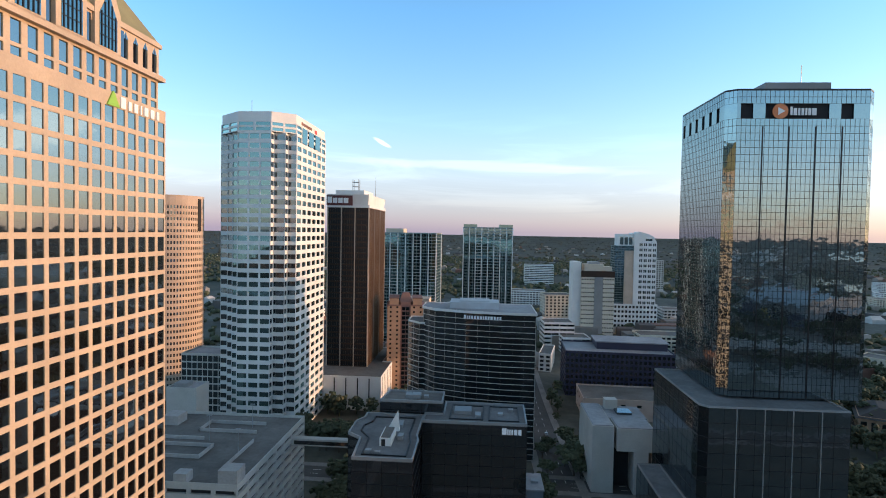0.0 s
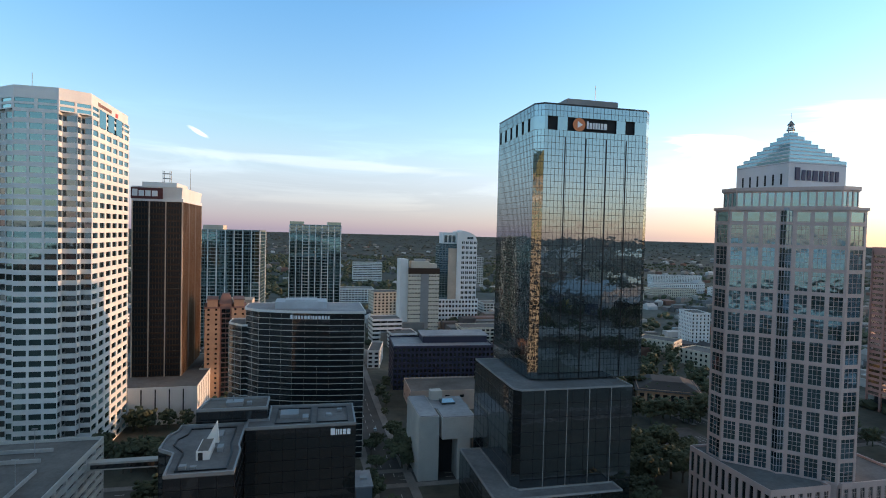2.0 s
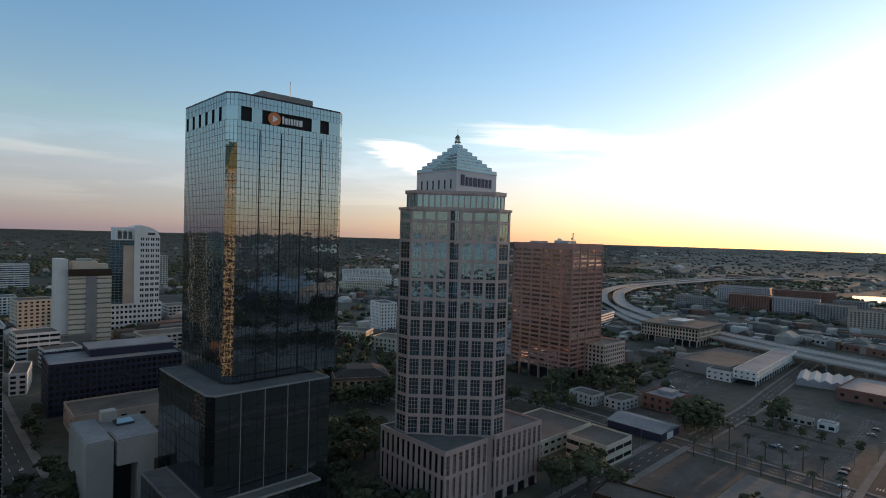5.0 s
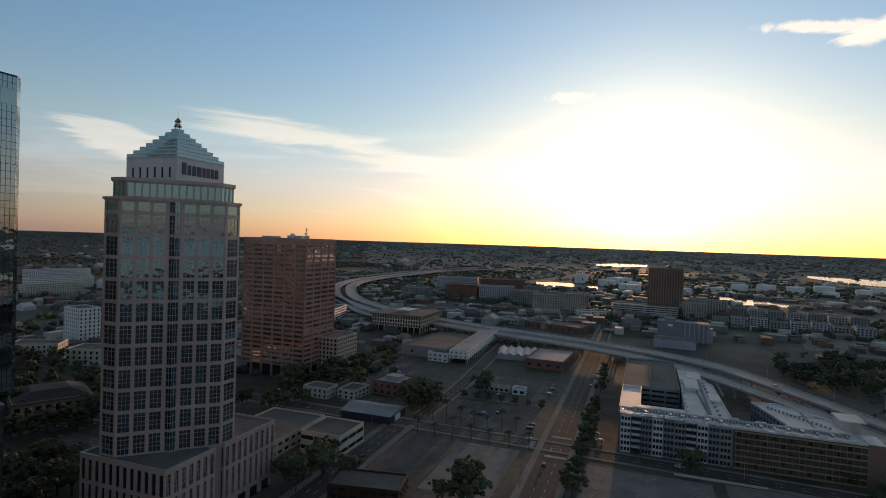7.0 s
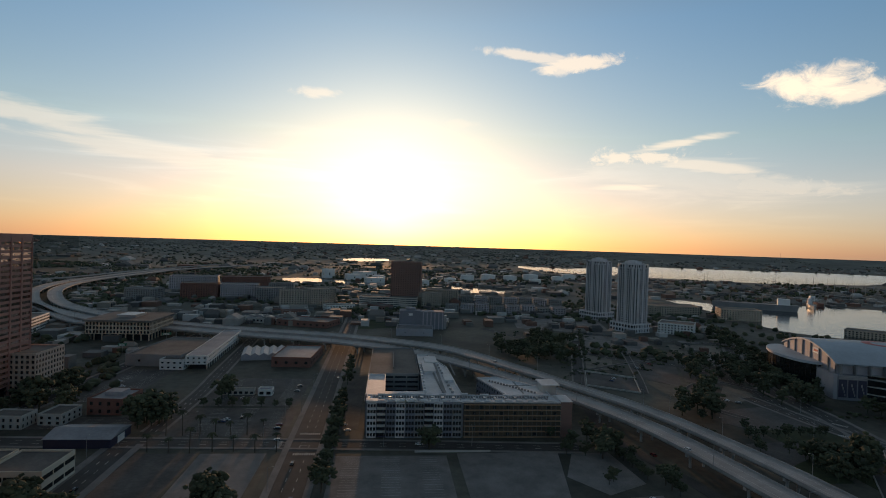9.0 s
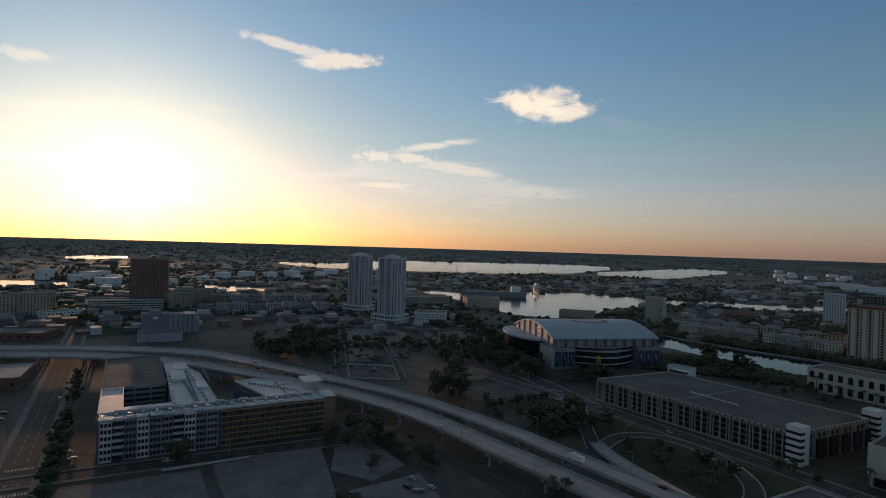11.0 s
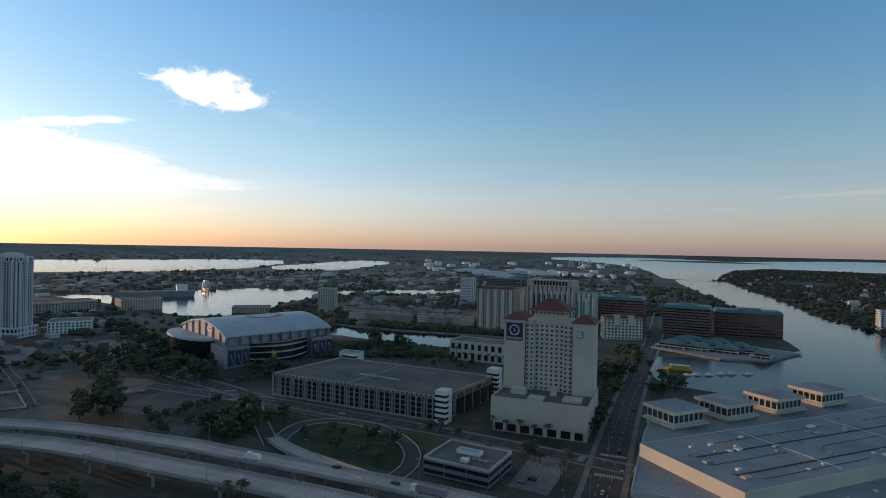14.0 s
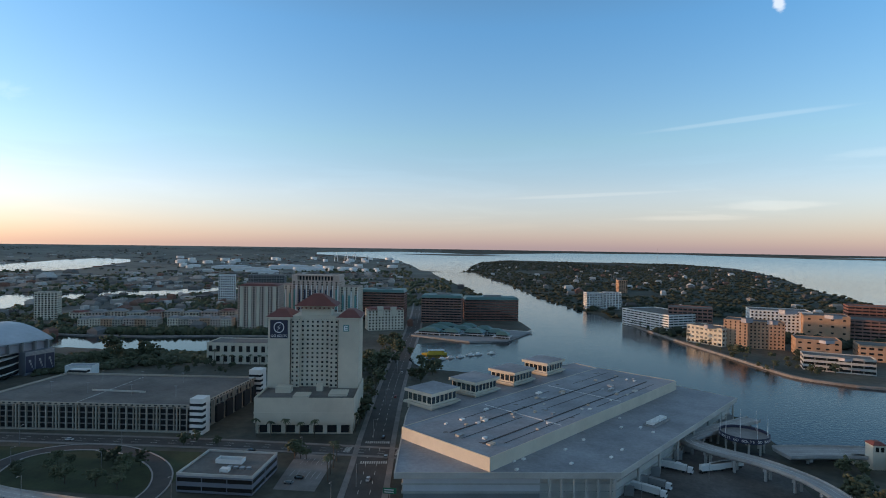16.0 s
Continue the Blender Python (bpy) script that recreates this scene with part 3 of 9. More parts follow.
def water_strip(label, rows, far=True, ground=False):
    if not ground:
        WET.append(rows)
    bm = bmesh.new()
    last = None
    n = 10
    for (b0, n0, f0), (b1, n1, f1) in zip(rows, rows[1:]):
        steps = max(2, int((b1 - b0) / 0.3))
        for s in range(steps + (1 if (b1, n1, f1) == rows[-1] else 0)):
            k = s / steps
            b, lo, hi = b0 + (b1 - b0) * k, n0 + (n1 - n0) * k, f0 + (f1 - f0) * k
            wob = noise.noise(Vector((b * 1.3, lo * 0.001, 1.7)))
            lo, hi = lo * (1 + 0.010 * wob), hi * (1 + 0.012 * noise.noise(Vector((b * 1.1, 9.2, 0))))
            q0, q1 = squeeze(lo), squeeze(hi)
            a = radians(b)
            line = []
            for j in range(n + 1):
                q = q0 + (q1 - q0) * j / n
                line.append(bm.verts.new((q * math.sin(a), q * math.cos(a), land(q) + (0.3 if q < NEAR else 0.6) + (0.8 if ground else 0))))
            if last:
                for j in range(n):
                    bm.faces.new((last[j + 1], line[j + 1], line[j], last[j]))
            last = line
    if ground:
        solid("island", bm, EARTH, label, "island", kind="structure")
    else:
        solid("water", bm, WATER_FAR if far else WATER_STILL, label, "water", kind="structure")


CHANNEL = [(-170, -345), (-188, -342), (-420, -338), (-900, -330), (-900, -480), (-440, -478), (-331, -498), (-304, -506), (-272, -532), (-261, -574), (-248, -635),
           (-231, -712), (-212, -823), (-204, -894), (-173, -1016), (-115, -1249), (-55, -1700), (40, -2227), (75, -2480), (260, -2470), (217, -2205), (121, -1778), (31, -1372),
           (-14, -1064), (-44, -880), (-50, -850), (-58, -790), (-48, -770), (2, -664), (45, -675), (84, -650), (80, -556), (60, -520), (-40, -500), (-100, -470), (-172, -400)]
bm = bmesh.new()
bm.faces.new([bm.verts.new((x, y, 0.3)) for x, y in CHANNEL])
bmesh.ops.triangulate(bm, faces=bm.faces[:])
solid("water", bm, WATER, "calm blue channel water", "water", kind="structure")
water_strip("bright far bay under the dawn", [(103.1, 2940, 3169), (106.1, 2511, 3070), (109.5, 2500, 3172), (112.2, 2500, 3578), (115.6, 2435, 3901), (120.2, 2426, 3946), (126.7, 2458, 4104), (132.4, 2743, 4272), (135.8, 3428, 4031)])
water_strip("pale harbour basin water", [(117.2, 1372, 1436), (119.8, 1255, 1386), (124.1, 1035, 1342), (126.8, 975, 1448), (129.1, 953, 1495), (132.5, 958, 1514), (134.2, 962, 1506), (135.3, 1116, 1494), (138.8, 1243, 1465), (143.4, 1368, 1436)])
water_strip("pale inner bay water", [(134.7, 2671, 3024), (138.1, 2578, 3426), (141.6, 2614, 4110), (143.6, 2949, 4419), (146.1, 3627, 4146)])
water_strip("dark canal water below the row houses", [(140.4, 736, 828), (142.5, 714, 801), (144.2, 695, 788), (147.5, 675, 759), (152.1, 644, 740), (155.5, 654, 728), (158.9, 681, 716)], False)
water_strip("pale back canal water", [(143.6, 1368, 1485), (144.1, 1368, 1489), (148.6, 1355, 1476), (153.7, 1421, 1556), (156.3, 1529, 1615)])
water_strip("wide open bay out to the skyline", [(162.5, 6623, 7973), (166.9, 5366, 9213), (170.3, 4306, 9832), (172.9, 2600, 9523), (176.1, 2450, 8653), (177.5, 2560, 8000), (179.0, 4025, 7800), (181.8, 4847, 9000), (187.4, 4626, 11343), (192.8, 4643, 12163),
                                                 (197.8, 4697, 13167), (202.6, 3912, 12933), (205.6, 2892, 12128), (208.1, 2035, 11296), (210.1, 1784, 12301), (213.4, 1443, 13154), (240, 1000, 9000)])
water_strip("glinting pond by the rail yards", [(79.6, 1570, 1685), (80.9, 1500, 1701), (83.2, 1546, 1682), (84.4, 1518, 1626), (87.3, 1494, 1576), (90.1, 1456, 1554)])
water_strip("glinting port slip", [(96.2, 1403, 1511), (98.4, 1327, 1476), (102.1, 1343, 1405)])
water_strip("distant glinting pond", [(85.4, 3205, 3498), (87.2, 3120, 3728), (90.0, 3375, 3700)])

water_strip("low dark islands far out in the bay", [(170.6, 7400, 7500), (173, 7000, 7600), (176, 6700, 7900), (179, 6800, 7500), (182, 7000, 7100)], ground=True)
water_strip("thin dark shore across the bay", [(198.5, 12500, 12600), (203, 11200, 12900), (208, 9800, 11600), (213, 9600, 12000), (218, 9400, 12000)], ground=True)


def smooth(points, per=8):
    """A path through the points, rounded at its bends."""
    out = []
    n = len(points)
    for i in range(n - 1):
        p = [Vector(points[max(0, min(n - 1, i + k))]) for k in (-1, 0, 1, 2)]
        for s in range(per):
            t = s / per
            out.append(0.5 * (2 * p[1] + (p[2] - p[0]) * t + (2 * p[0] - 5 * p[1] + 4 * p[2] - p[3]) * t * t + (3 * p[1] - p[0] - 3 * p[2] + p[3]) * t ** 3))
    out.append(Vector(points[-1]))
    return out


def sweep(bm, path, profile):
    """Carries a closed cross-section (offset to the left, height) along a path; offsets may be functions of the path's index."""
    rows = []
    for i, p in enumerate(path):
        d = (path[min(i + 1, len(path) - 1)] - path[max(i - 1, 0)])
        d = Vector((d.x, d.y, 0)).normalized()
        n = Vector((-d.y, d.x, 0))
        rows.append([bm.verts.new(p + n * (o(i) if callable(o) else o) + Vector((0, 0, h))) for o, h in profile])
    m = len(profile)
    for a, b in zip(rows, rows[1:]):
        for k in range(m):
            bm.faces.new((a[k], a[(k + 1) % m], b[(k + 1) % m], b[k]))
    bm.faces.new(rows[0])
    bm.faces.new(rows[-1][::-1])


LAYER = [0.0]


def street(label, points, width, walk_side=3.0, dashes=True, name="road"):
    LAYER[0] += 0.006  # each street lies a little over the one before, so that crossings are clean
    path = smooth([(x, y, LAYER[0]) for x, y in points], 6)
    bm = bmesh.new()
    sweep(bm, path, [(width / 2, 0.02), (-width / 2, 0.02), (-width / 2, 0.09), (width / 2, 0.09)])
    solid(name, bm, ASPHALT, label, "road", kind="structure")
    for s in (-1, 1) if walk_side else ():
        bm = bmesh.new()
        a, b = s * (width / 2 + 0.02), s * (width / 2 + walk_side)
        sweep(bm, path, [(max(a, b), 0.01), (min(a, b), 0.01), (min(a, b), 0.24), (max(a, b), 0.24)])
        solid("pavement", bm, PAVE, "concrete pavement with a kerb beside the road", "pavement", kind="structure")
    if dashes:
        bm = bmesh.new()
        carry = 0.0
        for a, b in zip(path, path[1:]):
            d = b - a
            ln = d.length
            d.normalize()
            n = Vector((-d.y, d.x, 0))
            while carry < ln:
                for off in (-width / 6, width / 6):
                    p = a + d * carry + n * off
                    bm.faces.new([bm.verts.new(p + d * u + n * v + Vector((0, 0, 0.13))) for u, v in ((0, -0.13), (4, -0.13), (4, 0.13), (0, 0.13))])
                carry += 11.0
            carry -= ln
        solid("lane_marking", bm, PAINT, "worn white lane dashes on the road", "road marking", kind="stuff")


def lot(label, pts, material=LOT, stripes=0, name="parking_lot", lift=0.05):
    bm = bmesh.new()
    prism(bm, pts, -0.2, lift)
    solid(name, bm, material, label, "lot", kind="structure")
    if stripes:
        (x0, y0), (x1, y1) = pts[0], pts[2]
        bm = bmesh.new()
        rows = max(1, int(abs(y1 - y0) / stripes))
        for k in range(rows):
            y = min(y0, y1) + stripes * (k + 0.5)
            for j in range(int(abs(x1 - x0) / 2.8)):
                x = min(x0, x1) + 1.5 + j * 2.8
                bm.faces.new([bm.verts.new((x + u, y + v, lift + 0.04)) for u, v in ((0, -4.6), (0.14, -4.6), (0.14, 4.6), (0, 4.6))])
        solid("bay_marking", bm, PAINT, "faded white parking bay lines", "road marking", kind="stuff")


street("wide asphalt street running to the rising sun", [(-60, 42), (160, 42), (420, 45), (640, 48), (1000, 52)], 15, 3.5)
street("asphalt cross street by the empty lots", [(334, 420), (326, 260), (322, 120), (318, 0), (312, -112)], 12, 2.5)
street("asphalt avenue beside the convention hall", [(30, 30), (42, -100), (57, -257), (66, -332), (76, -425), (83, -501), (95, -646), (101, -731), (107, -790), (128, -1000), (190, -1500)], 17, 3.0)
street("asphalt road before the parking garage", [(-20, -304), (76, -308), (163, -309), (240, -306), (300, -303), (345, -294), (420, -285)], 11, 2.5)
street("asphalt boulevard beside the arena", [(306, -301), (330, -304), (365, -311), (409, -316), (455, -324), (527, -351), (612, -396), (674, -430), (750, -468), (880, -510), (1150, -590)], 13, 3.0)
street("asphalt road between the scrub lots", [(345, -288), (471, -306), (532, -292), (560, -240), (640, -190), (760, -130)], 9, 0)
street("downtown street between the towers", [(40, 60), (40, 160), (38, 250), (36, 420), (40, 800)], 14, 4.0)
street("downtown street under the trees", [(-62, -40), (-58, 60), (-56, 250), (-52, 420), (-50, 800)], 13, 4.0)
street("downtown cross street", [(-200, 262), (-60, 258), (140, 256), (320, 262)], 12, 4.0)
street("downtown cross street", [(-60, 140), (60, 138), (150, 136), (320, 140)], 12, 4.0)
street("asphalt side street past the red-brown tower", [(330, 232), (420, 228), (560, 222), (700, 215)], 11, 2.5)
street("asphalt side street past the lots", [(340, 134), (420, 134), (500, 140), (650, 150)], 10, 2.0)
street("asphalt street below the tower blocks", [(240, 300), (235, 360), (240, 520), (250, 900)], 11, 3.0)


def kerbed(label, points, width):
    """A road across grass between two pale concrete kerbs."""
    street(label, points, width, 0, False)
    path = smooth([(x, y, 0.05) for x, y in points], 6)
    for s in (-1, 1):
        bm = bmesh.new()
        a = s * width / 2
        sweep(bm, path, [(a + 0.4, 0.0), (a - 0.4, 0.0), (a - 0.35, 0.3), (a + 0.35, 0.3)])
        solid("kerb", bm, DECK, "pale concrete kerb along the road", "kerb", kind="structure")


kerbed("narrow loop road on the grass", [(236, -240), (242, -250), (248, -270), (243.5, -284.5), (228, -294), (204.5, -295), (180, -284.5), (163.5, -270), (154, -252), (152, -236)], 9)
kerbed("two-lane road down to the slip road", [(318, -298), (302, -286), (286.5, -274), (270, -261), (252, -248), (238, -238)], 9)

lot("worn brown asphalt parking lot with faded bays", [(332, 58), (388, 58), (388, 128), (332, 128)], stripes=20)
lot("worn asphalt parking lot with faded bays", [(392, 60), (470, 60), (470, 128), (392, 128)], stripes=22)
lot("patched concrete lot with dry edges", [(240, 62), (306, 62), (306, 96), (240, 96)], PAVE)
lot("patched asphalt lot with oil stains", [(240, 98), (306, 98), (306, 140), (240, 140)])
lot("pale concrete lot with painted bays", [(236, -34), (302, -34), (302, 26), (236, 26)], PAVE, 20)
lot("grey concrete lot behind a hedge", [(273, -92), (303, -104), (306, -126), (264, -129), (252, -106)], PAVE)
lot("grey concrete lot with parked cars", [(246, -86), (251, -131), (216, -126), (216, -90)], PAVE)
street("asphalt road beneath the expressway", [(420, -150), (370, -142), (318, -140), (254, -155), (200, -161)], 8, 0, False)
lot("wide grey concrete lot by the apartments", [(226, -82), (306, -97), (305, -40), (226, -40)], PAVE)
lot("asphalt strip beside the apartments", [(345, 16), (480, 16), (480, 30), (345, 30)])
lot("walled asphalt lot by the expressway", [(454, -167), (430, -203), (481, -220), (506, -184)], LOT)
street("asphalt street across the vacant lots", [(440, -156), (461, -163), (601, -208), (751, -257), (900, -300)], 9, 1.5, False)
street("asphalt lane along the vacant lots", [(737, -254), (690, -330), (666, -390), (668, -440)], 8, 1.5, False)
bm = bmesh.new()
ring(bm, [(454, -167), (430, -203), (481, -220), (506, -184)], 0.4, 0, 1.3)
solid("lot_wall", bm, CONCRETE, "low pale concrete wall round the lot", "wall", kind="structure")
lot("pale sandy lot among trees", [(456, -288), (435, -299), (412, -287), (407, -266), (420, -263)], SAND, lift=0.09)
lot("wide worn asphalt lot before the arena", [(385, -241), (398, -292), (363, -307), (344, -278), (343, -238), (358, -226)], LOT, lift=0.07)
lot("pale concrete lot among low trees", [(589, -326), (588, -353), (550, -359), (524, -337), (563, -314)], PAVE, lift=0.08)
lot("dark asphalt lot before the grass", [(318, -216), (323, -261), (297, -243), (281, -216)], LOT, lift=0.06)
lot("worn asphalt field by the arena", [(568, -248), (483, -223), (452, -249), (551, -295)], LOT)
lot("sandy strip of vacant ground", [(520, -190), (585, -212), (578, -238), (512, -214)], SAND)
lot("worn grass field", [(600, -150), (740, -190), (730, -235), (600, -200)], GRASS, name="grass", lift=0.04)
lot("worn asphalt square with faded bays", [(470, -262), (540, -292), (520, -318), (455, -290)], LOT)
lot("grassy verge by the boulevard", [(420, -300), (520, -350), (515, -365), (415, -318)], GRASS, name="grass", lift=0.04)
lot("grass field by the slip road", [(262, -205), (298, -212), (318, -246), (262, -238)], GRASS, name="grass", lift=0.045)
street("narrow lane through the vacant field", [(505, -178), (540, -235), (575, -300), (600, -360)], 5, 1.0, False)
street("narrow lane through the vacant field", [(430, -206), (480, -224), (560, -250), (640, -275), (700, -300)], 5, 1.0, False)
street("narrow lane beside the sandy lot", [(366, -250), (400, -238), (450, -255), (470, -290), (440, -312)], 5, 1.0, False)
lot("pale vacant field", [(590, -215), (720, -258), (690, -330), (585, -290)], PAVE)
lot("sandy vacant field beyond the trees", [(560, -305), (655, -340), (650, -400), (530, -350)], SAND)
lot("asphalt field beyond the scrub", [(770, -180), (720, -300), (860, -330), (900, -200)], PAVE)
lot("grey asphalt lot beside the cream hotel", [(82, -300), (104, -300), (100, -255), (80, -255)], PAVE, 18)
lot("asphalt truck yard behind the convention hall", [(-150, -262), (-58, -258), (-62, -300), (-120, -345), (-160, -330)])
bank = [at(b, q) for b, q in ((140.4, 830), (142.5, 803), (144.2, 790), (147.5, 761), (152.1, 742), (155.5, 730), (158.9, 718))]
quay = bmesh.new()
sweep(quay, [Vector((x, y, 0)) for x, y, _ in bank], [(-1.5, 0.0), (-1.5, 1.6), (5.0, 1.6), (5.0, 0.0)])
solid("quay", quay, PAVE, "pale concrete quay along the canal", "quay", kind="structure")
lot("asphalt lot with painted bays behind the garage", [(196, -468), (326, -452), (322, -408), (190, -416)], LOT, 26)
lot("grass loop beside the expressway", [(150, -240), (330, -245), (340, -288), (150, -296)], GRASS, name="grass", lift=0.03)
lot("grass strip before the arena", [(262, -246), (350, -240), (380, -280), (300, -288)], GRASS, name="grass", lift=0.04)
lot("asphalt apron behind the office tower", [(226, 205), (318, 205), (318, 225), (226, 225)])
lot("worn asphalt lot behind the low offices", [(226, 60), (236, 60), (236, 150), (226, 150)])
lot("dark asphalt lot among downtown trees", [(160, 268), (226, 262), (226, 296), (160, 300)], stripes=18)
lot("worn asphalt lot by the brown offices", [(345, 150), (368, 150), (368, 222), (345, 222)], stripes=18)
lot("worn asphalt lot by the white building", [(400, 178), (500, 178), (500, 216), (400, 216)], stripes=18)


def zebra(x, y, across, along, turn):
    """A pedestrian crossing: a row of painted bars."""
    bm = bmesh.new()
    c, sn = math.cos(radians(turn)), math.sin(radians(turn))
    for k in range(int(across / 1.2)):
        u0 = -across / 2 + k * 1.2
        bm.faces.new([bm.verts.new((x + u * c - v * sn, y + u * sn + v * c, 0.34)) for u, v in ((u0, -along / 2), (u0 + 0.6, -along / 2), (u0 + 0.6, along / 2), (u0, along / 2))])
    solid("crossing", bm, PAINT, "white painted pedestrian crossing", "road marking", kind="stuff")


for x, y, across, along, turn in ((60.5, -292, 15, 3.5, 6), (64.5, -322, 15, 3.5, 6), (49, -307, 9, 3.5, 90), (78, -308, 9, 3.5, 90), (318, 30, 11, 3, 0), (319, 58, 11, 3, 0), (304, 43, 13, 3, 90), (336, 44, 13, 3, 90), (330, -292, 10, 3, 60), (352, -306, 10, 3, 30)):
    zebra(x, y, across, along, turn)

UPPER = [(-320, -214), (40, -214), (106, -213.5), (162, -208), (226, -200), (265, -195), (346, -176), (415, -144), (494, -103), (565, -58), (616, 20), (643, 90), (667, 165), (718, 285), (768, 362), (870, 470), (994, 553), (1127, 616), (1300, 655), (1600, 655), (1850, 635), (2250, 500)]
LOWER = [(-320, -190), (60, -189), (140, -186), (200, -179), (236, -173.5), (315, -160), (384, -133), (455, -92), (535, -34), (588, 35), (616, 105), (640, 175), (692, 295), (742, 378), (845, 490), (975, 578), (1105, 642), (1290, 686), (1600, 690), (1850, 668)]


def viaduct(label, nodes, half, deck=9.0, name="viaduct", low=None, spacing=32.0):
    """An elevated road: slab with edge beams, parapets, pier caps and columns."""
    root = thing(name, label, "bridge", kind="structure")
    path = smooth([(x, y, deck if low is None else deck + (low - deck) * (1 - k / (len(nodes) - 1))) for k, (x, y) in enumerate(nodes)], 8)
    w = half if callable(half) else (lambda i: half)
    bm = bmesh.new()
    sweep(bm, path, [(lambda i: w(i), -0.9), (lambda i: w(i) - 1.2, -1.8), (lambda i: 1.2 - w(i), -1.8), (lambda i: -w(i), -0.9), (lambda i: -w(i), 0), (lambda i: w(i), 0)])
    part("deck", bm, DECK, root)
    for s in (-1, 1):
        bm = bmesh.new()
        sweep(bm, path, [(lambda i: s * w(i) + 0.2, -0.2), (lambda i: s * w(i) - 0.2, -0.2), (lambda i: s * w(i) - 0.12, 0.95), (lambda i: s * w(i) + 0.12, 0.95)])
        part("parapet", bm, DECK, root)
    for off in (-0.36, 0.36):
        bm = bmesh.new()
        sweep(bm, path, [(lambda i: w(i) * off + 0.1, 0.03), (lambda i: w(i) * off - 0.1, 0.03), (lambda i: w(i) * off - 0.1, 0.05), (lambda i: w(i) * off + 0.1, 0.05)])
        part("lane_line", bm, PAINT, root)
    run, nextp = 0.0, 10.0
    for i in range(1, len(path)):
        run += (path[i] - path[i - 1]).length
        if run < nextp or path[i].z < 3.5 or path[i].length > 1700:
            continue
        nextp = run + spacing
        d = path[i] - path[i - 1]
        turn = math.atan2(d.y, d.x)
        h = w(i)
        bm = bmesh.new()
        box(bm, -0.9, 0.9, -h + 0.8, h - 0.8, path[i].z - 3.2, path[i].z - 1.75)
        cap = part("pier_cap", bm, DECK, root)
        cap.matrix_basis = Matrix.Translation((path[i].x, path[i].y, 0)) @ Matrix.Rotation(turn, 4, "Z")
        for s in (-1, 1):
            bm = bmesh.new()
            tube(bm, (0, s * h * 0.55, 0), (0, s * h * 0.55, path[i].z - 3.1), 0.75, n=10)
            part("column", bm, DECK, cap)
    return path


def wide_part(near, far, first, last):
    return lambda i: near if i < first * 8 else (far if i > last * 8 else near + (far - near) * (i - first * 8) / ((last - first) * 8))


up_path = viaduct("concrete expressway viaduct, far carriageway", UPPER, wide_part(6.0, 10.5, 7, 9))
low_path = viaduct("concrete expressway viaduct, near carriageway", LOWER, wide_part(7.6, 10.5, 7, 9))
viaduct("concrete slip road rising to the expressway", [(246, -246), (226, -235), (204, -226), (176, -218), (150, -211)], 4.0, 8.9, "slip_road", 0.3)
viaduct("distant concrete flyover", [(690, 330), (715, 382), (857, 505), (1000, 640), (1203, 745), (1302, 765), (1402, 736), (1700, 720), (2200, 640)], 6.0, 9.0, "flyover")

# promenade and sea wall on the island shore
shore = smooth([(-440, -476, 0), (-331, -496, 0), (-306, -505, 0), (-275, -530, 0), (-264, -574, 0), (-251, -635, 0), (-234, -712, 0), (-215, -823, 0), (-207, -894, 0)], 6)
bm = bmesh.new()
sweep(bm, shore, [(0.6, -0.5), (0.6, 2.4), (-0.2, 2.4), (-0.2, -0.5)])
solid("sea_wall", bm, PAVE, "pale concrete sea wall along the island", "sea wall", kind="structure")
bm = bmesh.new()
sweep(bm, shore, [(-0.25, 0.0), (-0.25, 1.9), (-5.5, 1.9), (-5.5, 0.0)])
solid("promenade", bm, mat("brick_paving", (0.30, 0.20, 0.14), 0.9, fine=2), "tan paved waterside promenade", "pavement", kind="structure")

